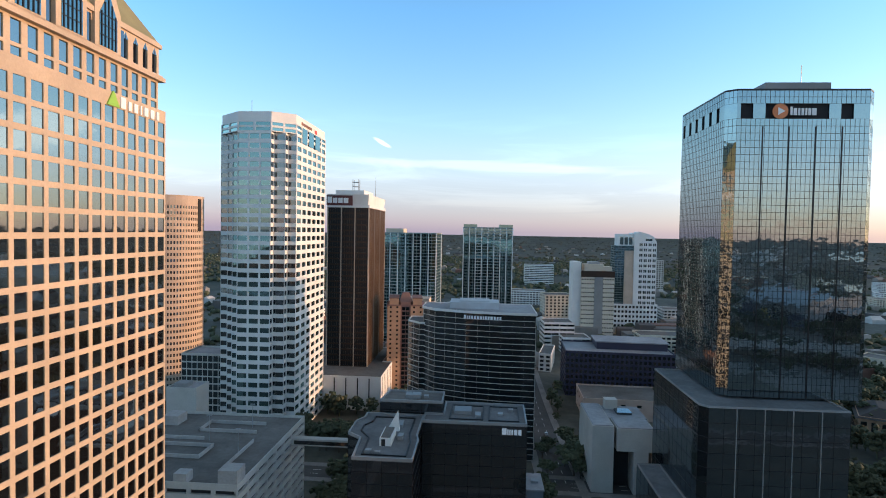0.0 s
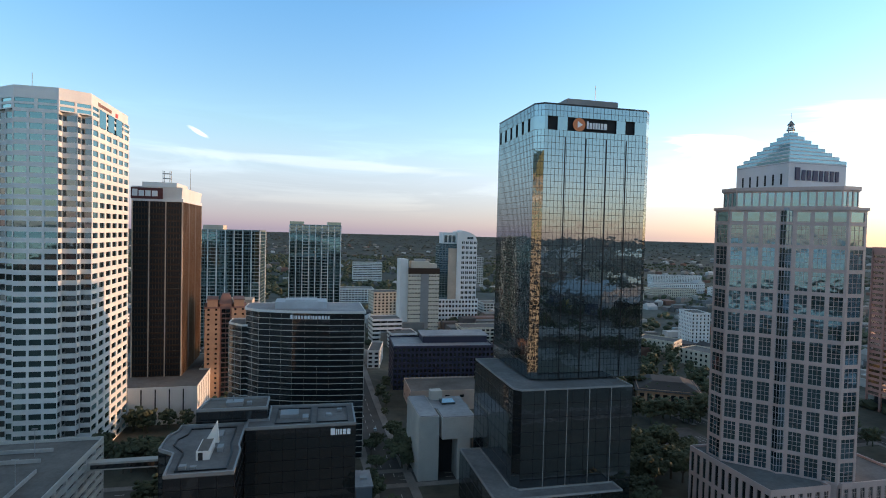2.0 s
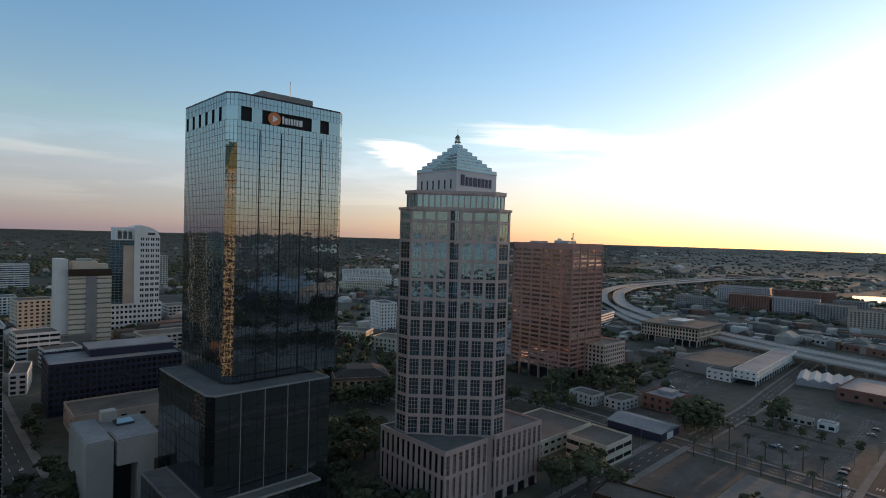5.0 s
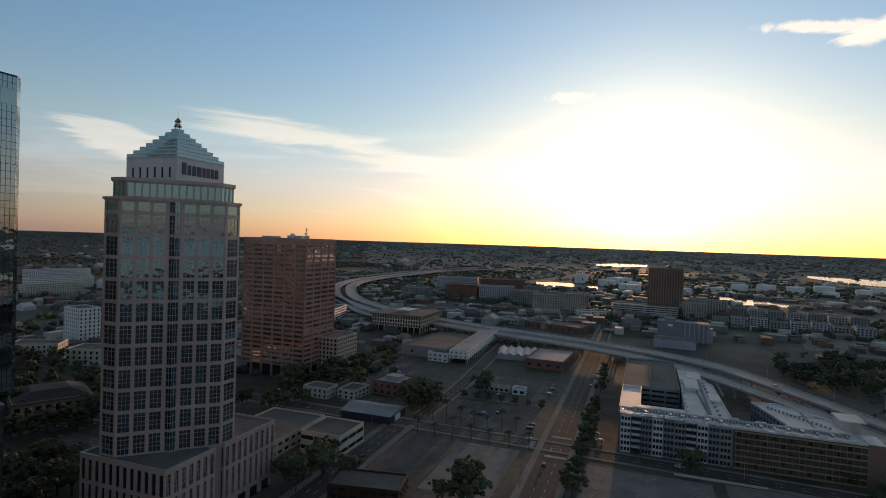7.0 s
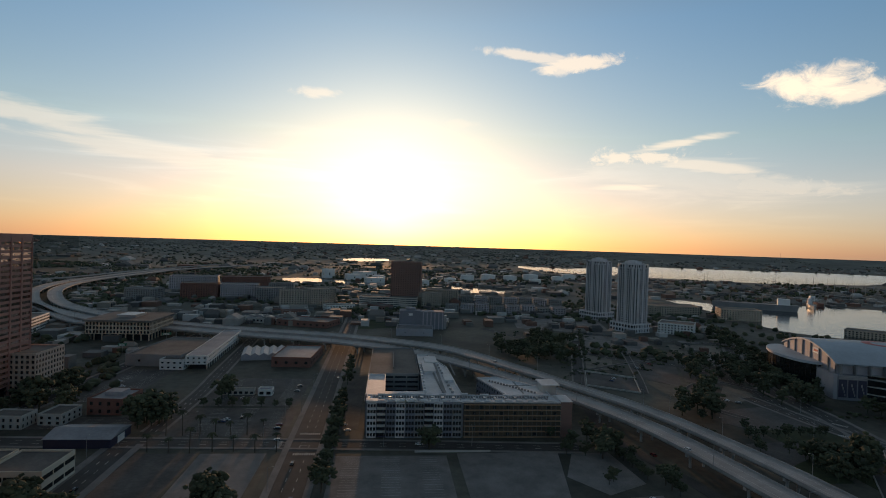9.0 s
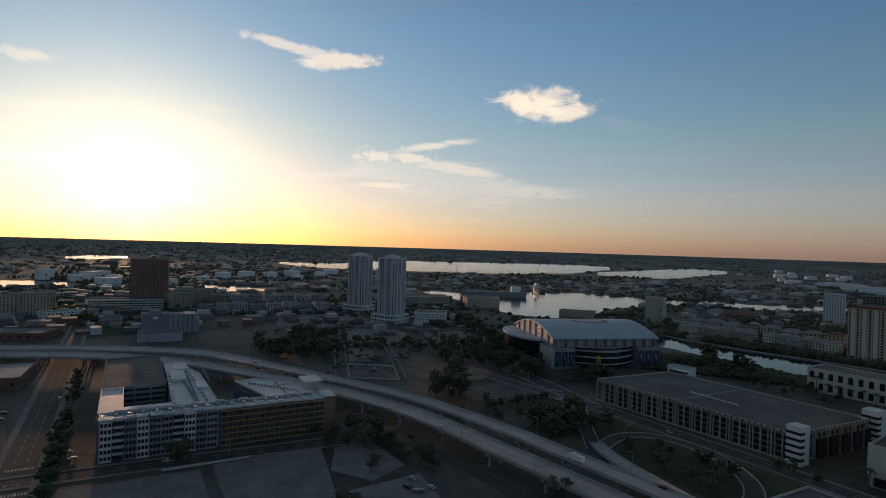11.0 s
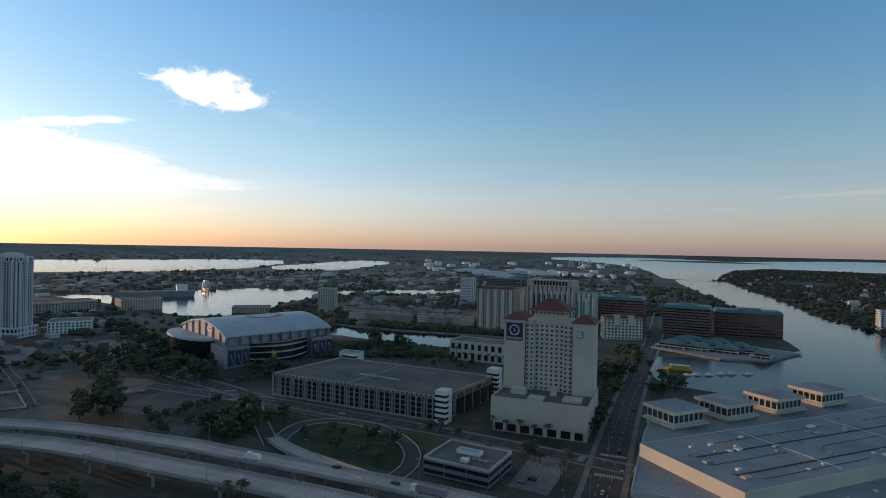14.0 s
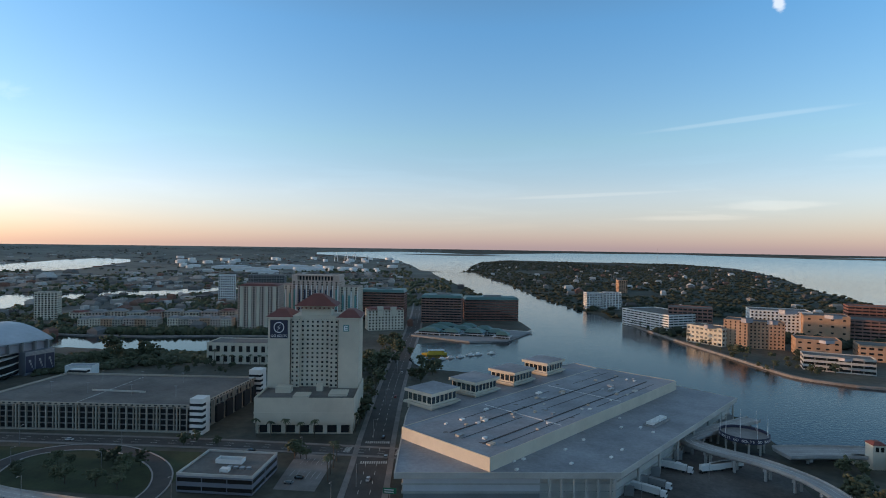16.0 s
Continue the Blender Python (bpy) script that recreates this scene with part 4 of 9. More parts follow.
# ---- the towers round the camera, north side ----
def granite_tower():
    r = thing("office_tower", "rose granite office tower with square mirrored windows and gabled roof", "skyscraper", -71.5, 122.1)
    body = [(-46, -51.9), (0, -51.9), (0, 0), (-46, 0)]
    storeys(r, body, 0, 138.4, floor=4.19, bay=3.46, wide=0.73, tall=0.76, lift=0.43, wall=GRANITE, pane=GLASS_BROWN, deep=0.22, single=(1,), limit=150)
    part("parapet", prisms((body, 138.4, 140.6)), GRANITE, r)
    up = inset(body, 1.1)
    storeys(r, up, 140.6, 142.6, floor=2.0, bay=3.4, wide=0.63, tall=0.8, wall=GRANITE, pane=GLASS_BROWN, wall_name="upper_wall", single=(1,))
    storeys(r, up, 142.6, 147.0, floor=4.4, bay=3.4, wide=0.63, tall=0.82, wall=GRANITE, pane=GLASS_BROWN, wall_name="upper_wall", single=(1,))
    for z, k in ((147.0, 0.0), (154.2, 0.5)):
        part("cornice", prisms((inset(body, k), z, z + 0.9), (inset(body, k + 0.4), z + 0.9, z + 1.3)), GRANITE, r, "projecting stone cornice")
    arcade = inset(body, 1.0)
    # tall windows with pointed heads between slim piers
    storeys(r, arcade, 148.2, 154.2, floor=6.0, bay=3.33, wide=0.5, tall=0.68, lift=0.2, wall=GRANITE, pane=GLASS_BROWN, wall_name="arcade_wall", single=(1,))
    x0, y0, x1, y1 = -46 + 1, -51.9 + 1, -1, -1
    for k in range(15):
        c = y0 + 49.9 * (k + 0.5) / 15
        if -43 < c < -13:
            continue
        w = bmesh.new()
        f = [w.verts.new((x1 + 0.03, c + dy, z)) for dy, z in ((-0.83, 152.5), (0.83, 152.5), (0, 153.9))]
        h = [w.verts.new((x1 - 0.2, v.co.y, v.co.z)) for v in f]
        w.faces.new(f)
        for i in range(3):
            w.faces.new((f[i], h[i], h[(i + 1) % 3], f[(i + 1) % 3]))
        part("window_head", w, GLASS_BROWN, r, "pointed window head")
        part("mullion", boxes((x1 - 0.2, x1 + 0.06, c - 0.07, c + 0.07, 148.7, 153.4)), BLACK, r)
    for c in (-13.9, -23.45, -32.95, -42.5):
        part("slit_window", boxes((x1 - 0.2, x1 + 0.04, c - 0.75, c + 0.75, 148.6, 153.8)), GLASS_BLACK, r, "dark slit window")
    # steep hipped roof with a gabled bay in the middle of each long side
    b = bmesh.new()
    prism(b, [(x0, y0), (x1, y0), (x1, y1), (x0, y1)], 155.4, 176.0, 0.42)
    part("roof", b, ROOF_GOLD, r, "olive standing-seam metal roof")
    for side, x in (("east", x1 + 0.6), ("west", x0 - 0.6)):
        s = 1 if side == "east" else -1
        for c in (-18.7, -28.2, -37.7):
            g = bmesh.new()
            pts = [(c - 3.7, 148.2), (c + 3.7, 148.2), (c + 3.7, 156.0), (c, 163.0), (c - 3.7, 156.0)]
            f = [g.verts.new((x, p[0], p[1])) for p in pts]
            k = [g.verts.new((x - s * 9, p[0], p[1])) for p in pts]
            g.faces.new(f if s > 0 else f[::-1])
            g.faces.new(k[::-1] if s > 0 else k)
            for i in range(5):
                j = (i + 1) % 5
                g.faces.new((f[i], k[i], k[j], f[j]) if s > 0 else (f[j], k[j], k[i], f[i]))
            part("gable", g, GRANITE, r, "pointed stone gable")
            w = bmesh.new()
            pts = [(c - 2.5, 148.6), (c + 2.5, 148.6), (c + 2.5, 154.6), (c, 159.2), (c - 2.5, 154.6)]
            f = [w.verts.new((x + s * 0.12, p[0], p[1])) for p in pts]
            k = [w.verts.new((x - s * 0.2, p[0], p[1])) for p in pts]
            w.faces.new(f if s > 0 else f[::-1])
            for i in range(5):
                j = (i + 1) % 5
                w.faces.new((f[i], k[i], k[j], f[j]))
            arch = part("arched_window", w, GLASS_TEAL, r)
            for q in range(-2, 3):
                part("mullion", boxes((x + s * 0.13, x + s * 0.25, c + q * 1.0 - 0.1, c + q * 1.0 + 0.1, 148.6, 158.8 - abs(q) * 1.85)), BLACK, arch)
            for z in (150.6, 152.6, 154.5):
                part("transom", boxes((x + s * 0.13, x + s * 0.22, c - 2.4, c + 2.4, z, z + 0.12)), BLACK, arch)
    # sign in plain bars with its green triangle
    plaque(r, "sign_bar", (0, -15.9), (0, 1), 138.0, (1.5, 0.9, 1.2, 0.45, 1.3, 1.3, 0.9), 2.2, SIGN_WHITE, 0.9, 0.3)
    t = bmesh.new()
    bar(t, Vector((0, -19.9)), Vector((0, 1)), Vector((1, 0)), 0, 3.6, 0.02, 0.3, 137.9, 140.7)
    for v in t.verts:
        if v.co.z > 140:
            v.co.y = -18.1 + (v.co.y + 18.1) * 0.1
    part("sign_mark", t, SIGN_GREEN, r, "green triangular sign mark")


def mirror_tower():
    r = thing("glass_tower", "black mirror glass office tower on a glass podium", "skyscraper", 105.4, 220.0)
    pts = cut_rect(48.5, 46.5, 3.0)
    pts[7] = (-24.25, -20.5)
    storeys(r, pts, 60.5, 154.6, floor=2.42, bay=1.5, wide=0.93, tall=0.95, wall=BLACK, pane=GLASS_MIRROR, deep=0.06, single=(0, 7), limit=140, wall_name="frame")
    storeys(r, pts, 159.6, 164.0, floor=2.2, bay=1.5, wide=0.93, tall=0.95, wall=BLACK, pane=GLASS_MIRROR, deep=0.06, single=(0, 7), wall_name="top_frame")
    # louvre storey: near-black core painted for the shade in the openings between glass
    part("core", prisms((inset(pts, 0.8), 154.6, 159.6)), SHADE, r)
    spans = {0: ((0, 1.2), (5.2, 9.2), (29.6, 33.4), (37.4, 42.5)), 6: tuple((max(0, k * 6.6 - 2.9), k * 6.6 + 1.3) for k in range(7))}
    for i, p, u, n, length in sides(pts):
        for a0, a1 in spans.get(i, ((0, length),)):
            b = bmesh.new()
            bar(b, p, u, n, a0, min(a1, length), -0.9, -0.01, 154.6, 159.6)
            part("glass_panel", b, GLASS_MIRROR, r)
    for i, p, u, n, length in sides(pts):
        if i in (0, 4):
            for k in range(1, 5):
                b = bmesh.new()
                bar(b, p, u, n, length * k / 5 - 0.13, length * k / 5 + 0.13, -0.1, 0.22, 60.5, 152.0)
                part("fin", b, BLACK, r, "dark upright metal fin")
    flat_roof(r, pts, 164.0, ROOF, BLACK, 0.5)
    b = bmesh.new()
    prism(b, [(-8, -14), (14, -14), (14, 8), (-8, 8)], 164, 169.0)
    part("penthouse", b, CONCRETE_DARK, r, "grey roof plant room")
    a = bmesh.new()
    tube(a, (6, -10, 169), (6, -10, 176), 0.12)
    part("mast", a, STEEL, r)
    # sign in plain shapes
    k = bmesh.new()
    prism(k, circle(2.5, 28), 0, 0.35)
    disc = part("sign_mark", k, SIGN_ORANGE, r, "round orange sign mark")
    disc.matrix_basis = Matrix.Translation((-7.4, -23.3, 157.0)) @ Matrix.Rotation(radians(90), 4, "X")
    tri = bmesh.new()
    prism(tri, circle(1.5, 3), 0.36, 0.45)
    part("sign_triangle", tri, SIGN_WHITE, disc)
    plaque(r, "sign_bar", (-4.2, -23.25), (1, 0), 155.7, (0.7, 1.0, 0.6, 0.8, 0.6, 0.8, 1.3), 2.8, SIGN_WHITE, 0.42, 0.35)
    # podium, black glass, in two steps
    pod = [(-31.6, -34.3), (12.2, -34.3), (12.2, 16), (-33.9, 16), (-33.9, -31.6)]
    storeys(r, pod, 0, 59.6, floor=4.9, bay=5.0, wide=0.97, tall=0.96, wall=BLACK, pane=GLASS_BLACK, deep=0.06, single=(0, 3, 4), wall_name="podium_frame")
    for k in range(1, 5):
        part("fin", boxes((-31.6 + k * 8.76 - 0.13, -31.6 + k * 8.76 + 0.13, -34.5, -34.25, 24.5, 59.4)), STEEL, r, "slim bright metal fin")
    flat_roof(r, pod, 59.6, ROOF_GREY, CONCRETE_DARK, 0.5, 0.5)
    low = [(-43.0, -41.4), (5.0, -41.4), (5.0, -34.4), (-31.7, -34.4), (-34.0, -31.7), (-34.0, 5), (-43.0, 5)]
    storeys(r, low, 0, 24.0, floor=4.8, bay=5.0, wide=0.97, tall=0.96, wall=BLACK, pane=GLASS_BLACK, deep=0.06, single=(0,), wall_name="lower_frame")
    flat_roof(r, low, 24.1, ROOF_GREY, CONCRETE_DARK, 0.6, 0.5)


def white_tower():
    r = thing("office_tower", "white concrete tower with teal windows and a saw-toothed corner", "skyscraper", -117, 313)
    # both street corners step back in saw teeth
    pts = [(-27, -13), (-21.5, -13), (-21.5, -17), (-17, -17), (-17, -21), (-12.5, -21), (-12.5, -25), (5.7, -25), (5.7, -21), (12, -21), (12, -17), (16.6, -17), (16.6, 38), (-27, 38)]
    teeth = {k: 0.97 for k in (0, 1, 2, 3, 4, 5, 7, 8, 9, 10)}
    storeys(r, pts, 0, 165.5, floor=4.87, bay=5.6, wide=0.72, tall=0.55, wall=WHITE, pane=GLASS_TEAL, deep=0.5, single=(4, 6, 11), limit=100, bays=[1, 1, 1, 1, 1, 1, 3, 1, 1, 1, 1, 6, 6, 8], wides={**teeth, 6: 0.84, 11: 0.74}, other=((0, 1, 2, 3, 5, 7, 8, 9, 10), GLASS_BLACK))
    top = [(-12.5, -25), (5.7, -25), (16.6, -17), (16.6, 38), (-27, 38), (-27, -13)]
    storeys(r, top, 165.5, 171.0, floor=2.75, bay=9.0, wide=0.85, tall=0.6, wall=WHITE, pane=GLASS_TEAL, deep=0.5, single=(0, 1), wall_name="top_wall")
    part("crown", prisms((inset(top, 0.5), 171, 175.4)), WHITE, r)
    flat_roof(r, inset(top, 0.5), 175.4, ROOF, WHITE, 0.6)
    for k in range(3):
        b = bmesh.new()
        bar(b, Vector((16.5, -8 + k * 12)), Vector((0, 1)), Vector((1, 0)), 0, 9.0, 0.02, 0.25, 162.0, 170.5)
        part("tall_window", b, GLASS_TEAL, r, "tall teal window bay")
    plaque(r, "sign_bar", (16.1, -8.0), (0, 1), 172.0, (2.2, 1.5, 1.5, 1.5, 1.2, 1.2, 2.0, 1.5, 1.5), 1.8, BROWN, 0.5)
    mk = bmesh.new()
    bar(mk, Vector((16.1, 16.5)), Vector((0, 1)), Vector((1, 0)), 0, 3.4, 0.02, 0.3, 170.6, 173.4)
    part("sign_mark", mk, SIGN_RED, r, "red flag-shaped sign mark")
    b = bmesh.new()
    box(b, -8, 6, -6, 8, 176, 178.4)
    box(b, -2, 4, -4, 2, 178.4, 179.6)
    part("plant_room", b, STEEL, r)
    b = bmesh.new()
    tube(b, (-9, -15, 176), (-9, -15, 184), 0.12)
    part("mast", b, STEEL, r)


def bronze_tower():
    r = thing("office_tower", "dark bronze office tower with a flaring white cap", "skyscraper", -89.5, 390.5)
    pts = [(-16.8, -11.5), (11.5, -11.5), (11.5, 50), (-16.8, 50)]
    storeys(r, pts, 21, 130, floor=3.9, bay=1.65, wide=0.8, tall=0.7, wall=BRONZE_DARK, pane=BLACK, deep=0.25, wall_name="bronze_grid")
    for i, p, u, n, length in sides(pts):
        m = 3
        for k in range(m + 1):
            b = bmesh.new()
            bar(b, p, u, n, length * k / m - 0.3, length * k / m + 0.3, -0.1, 0.45, 21, 130)
            part("fin", b, TAN, r, "slim tan upright fin")
        # east fins only: bronze painted lighter, as if in full sun
        for k in range(1, 24) if i == 1 else ():
            b = bmesh.new()
            bar(b, p, u, n, length * k / 24 - 0.25, length * k / 24 + 0.25, -0.1, 0.5, 21, 130)
            part("fin", b, BRONZE_SUNLIT, r, "bronze upright fin, colour brightened as if sunlit")
    cap = bmesh.new()
    prism(cap, inset(pts, -0.5), 130.0, 132.0)
    prism(cap, inset(pts, 0.6), 132.0, 139.0, 1.06)
    part("cap", cap, WHITE, r, "white flaring roof cap")
    b = bmesh.new()
    bar(b, Vector((-17.6, -12.2)), Vector((1, 0)), Vector((0, -1)), 0, 18, -0.2, 0.3, 131.4, 138.4)
    panel = part("sign_panel", b, MAROON, r, "dark maroon sign panel")
    plaque(panel, "sign_bar", (-16.8, -12.5), (1, 0), 133.0, (3.0, 3.0, 3.0, 3.2), 4.2, SIGN_WHITE, 0.7)
    part("plant_room", boxes((-13, 7, -6, 26, 139, 142.2)), WHITE, r)
    lattice = bmesh.new()
    for dx, dy in ((-2, -2), (2, -2), (2, 2), (-2, 2)):
        tube(lattice, (dx, dy, 142), (dx, dy, 150), 0.2)
    for z in (145, 148):
        box(lattice, -2.3, 2.3, -2.3, 2.3, z, z + 0.25)
    part("aerial_frame", lattice, STEEL, r)
    mast = bmesh.new()
    tube(mast, (9.5, 22, 139), (9.5, 22, 154), 0.25, 0.08)
    part("mast", mast, STEEL, r)
    pod = [(-26, -40), (26.5, -40), (26.5, 4), (20, 4), (20, 52), (-26, 52)]
    part("podium", prisms((pod, 0, 21)), WHITE, r, "white concrete podium")
    flat_roof(r, pod, 21, ROOF, WHITE, 0.8)
    for i, p, u, n, length in sides(pod):
        for k in range(1, 7):
            b = bmesh.new()
            bar(b, p, u, n, length * k / 7 - 0.35, length * k / 7 + 0.35, -0.1, 0.12, 0.3, 20.6)
            part("slot", b, BLACK, r, "dark upright joint")


def banded_tower():
    r = thing("office_block", "dark glass office block with thin white bands and a bowed front", "office block", 0, 0)
    pts = [(-31.5, 301), (-24.5, 293), (-8, 287), (10, 284), (27.3, 283), (27.3, 319), (-31.5, 319)]
    storeys(r, pts, 0, 73.4, floor=2.94, bay=6.0, wide=0.998, tall=0.9, wall=CONCRETE, pane=GLASS_UNLIT, deep=0.25, wall_name="banded_wall")
    part("cornice", prisms((inset(pts, -0.5), 73.4, 74.2)), WHITE, r)
    flat_roof(r, inset(pts, -0.5), 74.2, ROOF_WHITE, WHITE, 0.4)
    wing = [(-40.5, 308), (-33.5, 300), (-25, 300), (-25, 322), (-40.5, 322)]
    storeys(r, wing, 0, 65, floor=2.94, bay=6.0, wide=0.998, tall=0.88, wall=CONCRETE, pane=GLASS_UNLIT, deep=0.25, wall_name="wing_wall")
    flat_roof(r, wing, 65.2, ROOF_GREY, WHITE, 0.8)
    part("plant_room", boxes((-17, 9, 297, 313, 74, 77.6), (-12, 4, 299, 311, 77.6, 78.3)), ROOF_PALE, r)
    plaque(r, "sign_bar", (-9, 286.2), (0.99, -0.13), 70.7, (1.1, 0.4, 0.8, 0.9, 1.0, 1.2, 1.0, 0.4, 0.9, 0.9, 1.2, 1.0, 0.9, 0.9), 1.9, SIGN_LIT, 0.5, 0.5)


def black_hotel():
    r = thing("hotel", "black glass hotel in three blocks with flat grey roofs", "hotel", 0, 0)
    front = [(-36.3, 156.5), (-18.7, 156.5), (-18.7, 172), (-19.6, 176), (-19.6, 196), (-40, 196), (-40, 191), (-42, 187), (-42, 176), (-37.3, 172)]
    right = [(-19.4, 188.5), (16, 188.5), (16.4, 210), (-12.9, 211), (-12.9, 196.8), (-19.4, 196.8)]
    rear = [(-35.6, 197), (-13.2, 197), (-13.2, 209.6), (-33.6, 209.6)]
    for pts, h, name in ((front, 49.5, "front_frame"), (right, 50.0, "right_frame"), (rear, 54.0, "rear_frame")):
        storeys(r, pts, 0, h, floor=3.5, bay=4.0, wide=0.96, tall=0.93, wall=BLACK, pane=GLASS_DARK, deep=0.08, single=(0,), limit=90, wall_name=name)
        flat_roof(r, pts, h, ROOF_GREY if name != "rear_frame" else ROOF, STEEL, 0.8, 0.5)
    part("lift_house", boxes((-30.2, -26.6, 167, 177, 49.5, 52.0)), WHITE, r, "white roof hut")
    part("lift_door", boxes((-29.6, -28.4, 166.9, 167.02, 49.6, 51.7)), SHADE, r)
    part("hut_roof", boxes((-29.8, -27.0, 167.4, 176.6, 52.02, 52.15)), ROOF, r)
    fin = bmesh.new()
    lo = [fin.verts.new(v) for v in ((-30.2, 180, 49.5), (-26.0, 180, 49.5), (-26.6, 180, 56.2))]
    hi = [fin.verts.new((v.co.x, 181.2, v.co.z)) for v in lo]
    fin.faces.new(lo)
    fin.faces.new(hi[::-1])
    for k in range(3):
        fin.faces.new((lo[k], hi[k], hi[(k + 1) % 3], lo[(k + 1) % 3]))
    part("roof_fin", fin, WHITE, r, "pale three-cornered roof fin")
    # dark cable runs round the roofs
    for pts, z in (([(-34.2, 159.5), (-21, 159.5), (-21, 171), (-22.2, 178), (-22.2, 193), (-36.5, 193), (-36.5, 188), (-38.6, 184), (-38.6, 179), (-34.8, 173)], 49.9), ([(3, 192), (13.6, 192), (14, 207.5), (3.4, 207.8)], 50.4), ([(-10.6, 192.4), (1.2, 192.4), (1.6, 207.8), (-10.2, 208.2)], 50.4)):
        b = bmesh.new()
        ring(b, pts, 0.35, z - 0.4, z + 0.06)
        part("cable_run", b, BLACK, r, "dark cable run")
    for sp in ((-25.4, -23.8, 172, 175, 49.6, 51.0), (-33.4, -31.6, 160.6, 162.2, 49.6, 50.7), (-30.6, -29, 160.8, 162, 49.6, 50.3), (-27.6, -25.4, 183, 188, 49.6, 50.6), (-9, -3, 198, 204, 50.1, 51.3), (-1.6, 0.4, 195, 199, 50.1, 51.0), (6.4, 8.2, 198, 200, 50.1, 50.8), (10.4, 12, 203, 204.6, 50.1, 50.9), (-27, -21.6, 201, 205, 54.1, 55.5), (-20.4, -18.8, 202, 204, 54.1, 55.0), (-25, -24.6, 203, 203.4, 55.5, 57.2)):
        part("roof_plant", boxes(sp), STEEL, r)
    plaque(r, "sign_bar", (7.6, 188.4), (1, 0), 47.0, (1.5, 0.4, 0.4, 0.6, 1.1, 1.1), 2.1, SIGN_LIT, 0.28, 0.35)


def street_garage():
    r = thing("parking_garage", "grey concrete parking garage with ramps on its roof", "garage", 0, 0)
    pts = [(-122, 157), (-70, 157), (-70, 219), (-122, 219)]
    # deck openings closed with near-black sheets for the shade inside
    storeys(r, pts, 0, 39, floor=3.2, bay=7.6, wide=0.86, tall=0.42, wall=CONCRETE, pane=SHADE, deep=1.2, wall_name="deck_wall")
    flat_roof(r, pts, 39, ROOF, CONCRETE, 1.1, 0.35)
    for x0, x1, y0, y1 in ((-112, -92, 176, 176.5), (-112, -92, 186, 186.5), (-104, -82, 200, 200.5), (-104, -82, 209, 209.5), (-92, -91.5, 176, 186.5), (-118, -98, 192, 192.4), (-80, -79.6, 166, 192), (-112, -111.6, 176, 186), (-104, -103.6, 200, 209)):
        part("ramp_wall", boxes((x0, x1, y0, y1, 39.1, 40.3)), DECK, r)
    for x0, x1, y0, y1, h in ((-76, -70.2, 157.2, 163, 44), (-121, -115, 205, 212, 42.5), (-90, -86, 158, 162, 42)):
        part("stair_house", boxes((x0, x1, y0, y1, 39, h)), DECK, r)
    for x, y in ((-96, 192), (-86, 206), (-108, 168), (-80, 180)):
        b = bmesh.new()
        tube(b, (x, y, 39), (x, y, 48), 0.12, 0.08)
        box(b, x - 0.9, x + 0.9, y - 0.2, y + 0.2, 48, 48.2)
        part("light_pole", b, STEEL, r)
    q = thing("lift_house", "windowless white concrete box building", "plant room", -145, 268)
    part("wall", prisms((rect(15, 13), 0, 36)), CONCRETE, q)
    flat_roof(q, rect(15, 13), 36, ROOF_WHITE, CONCRETE, 0.8)
    part("roof_box", boxes((-5, 1, -4, 3, 36, 38)), CONCRETE_DARK, q)
    block("office_block", "glazed grey office block with a white frame grid", "office block", rect(26, 22), 38.5, x=-166, y=334, turn=0, wall=CONCRETE, pane=GLASS, floor=4.2, bay=3.4, wide=0.88, tall=0.82, cover=ROOF_WHITE)


def round_tower():
    r = thing("round_tower", "round tan limestone tower with small square windows", "skyscraper", -216, 374)
    pts = circle(22, 36)
    storeys(r, pts, 8, 130, floor=3.9, bay=1.9, wide=0.55, tall=0.5, wall=TAN, pane=GLASS, deep=0.4)
    part("base", prisms((circle(20.5, 36), 0, 8)), TAN, r)
    part("crown", prisms((pts, 130, 135)), TAN, r)
    flat_roof(r, pts, 135, ROOF, TAN, 0.8)
    # near-black plate stands in for the shade in the slot
    part("slot", boxes((19.5, 22.15, -3, 1, 112, 134)), SHADE, r, "dark upright slot")


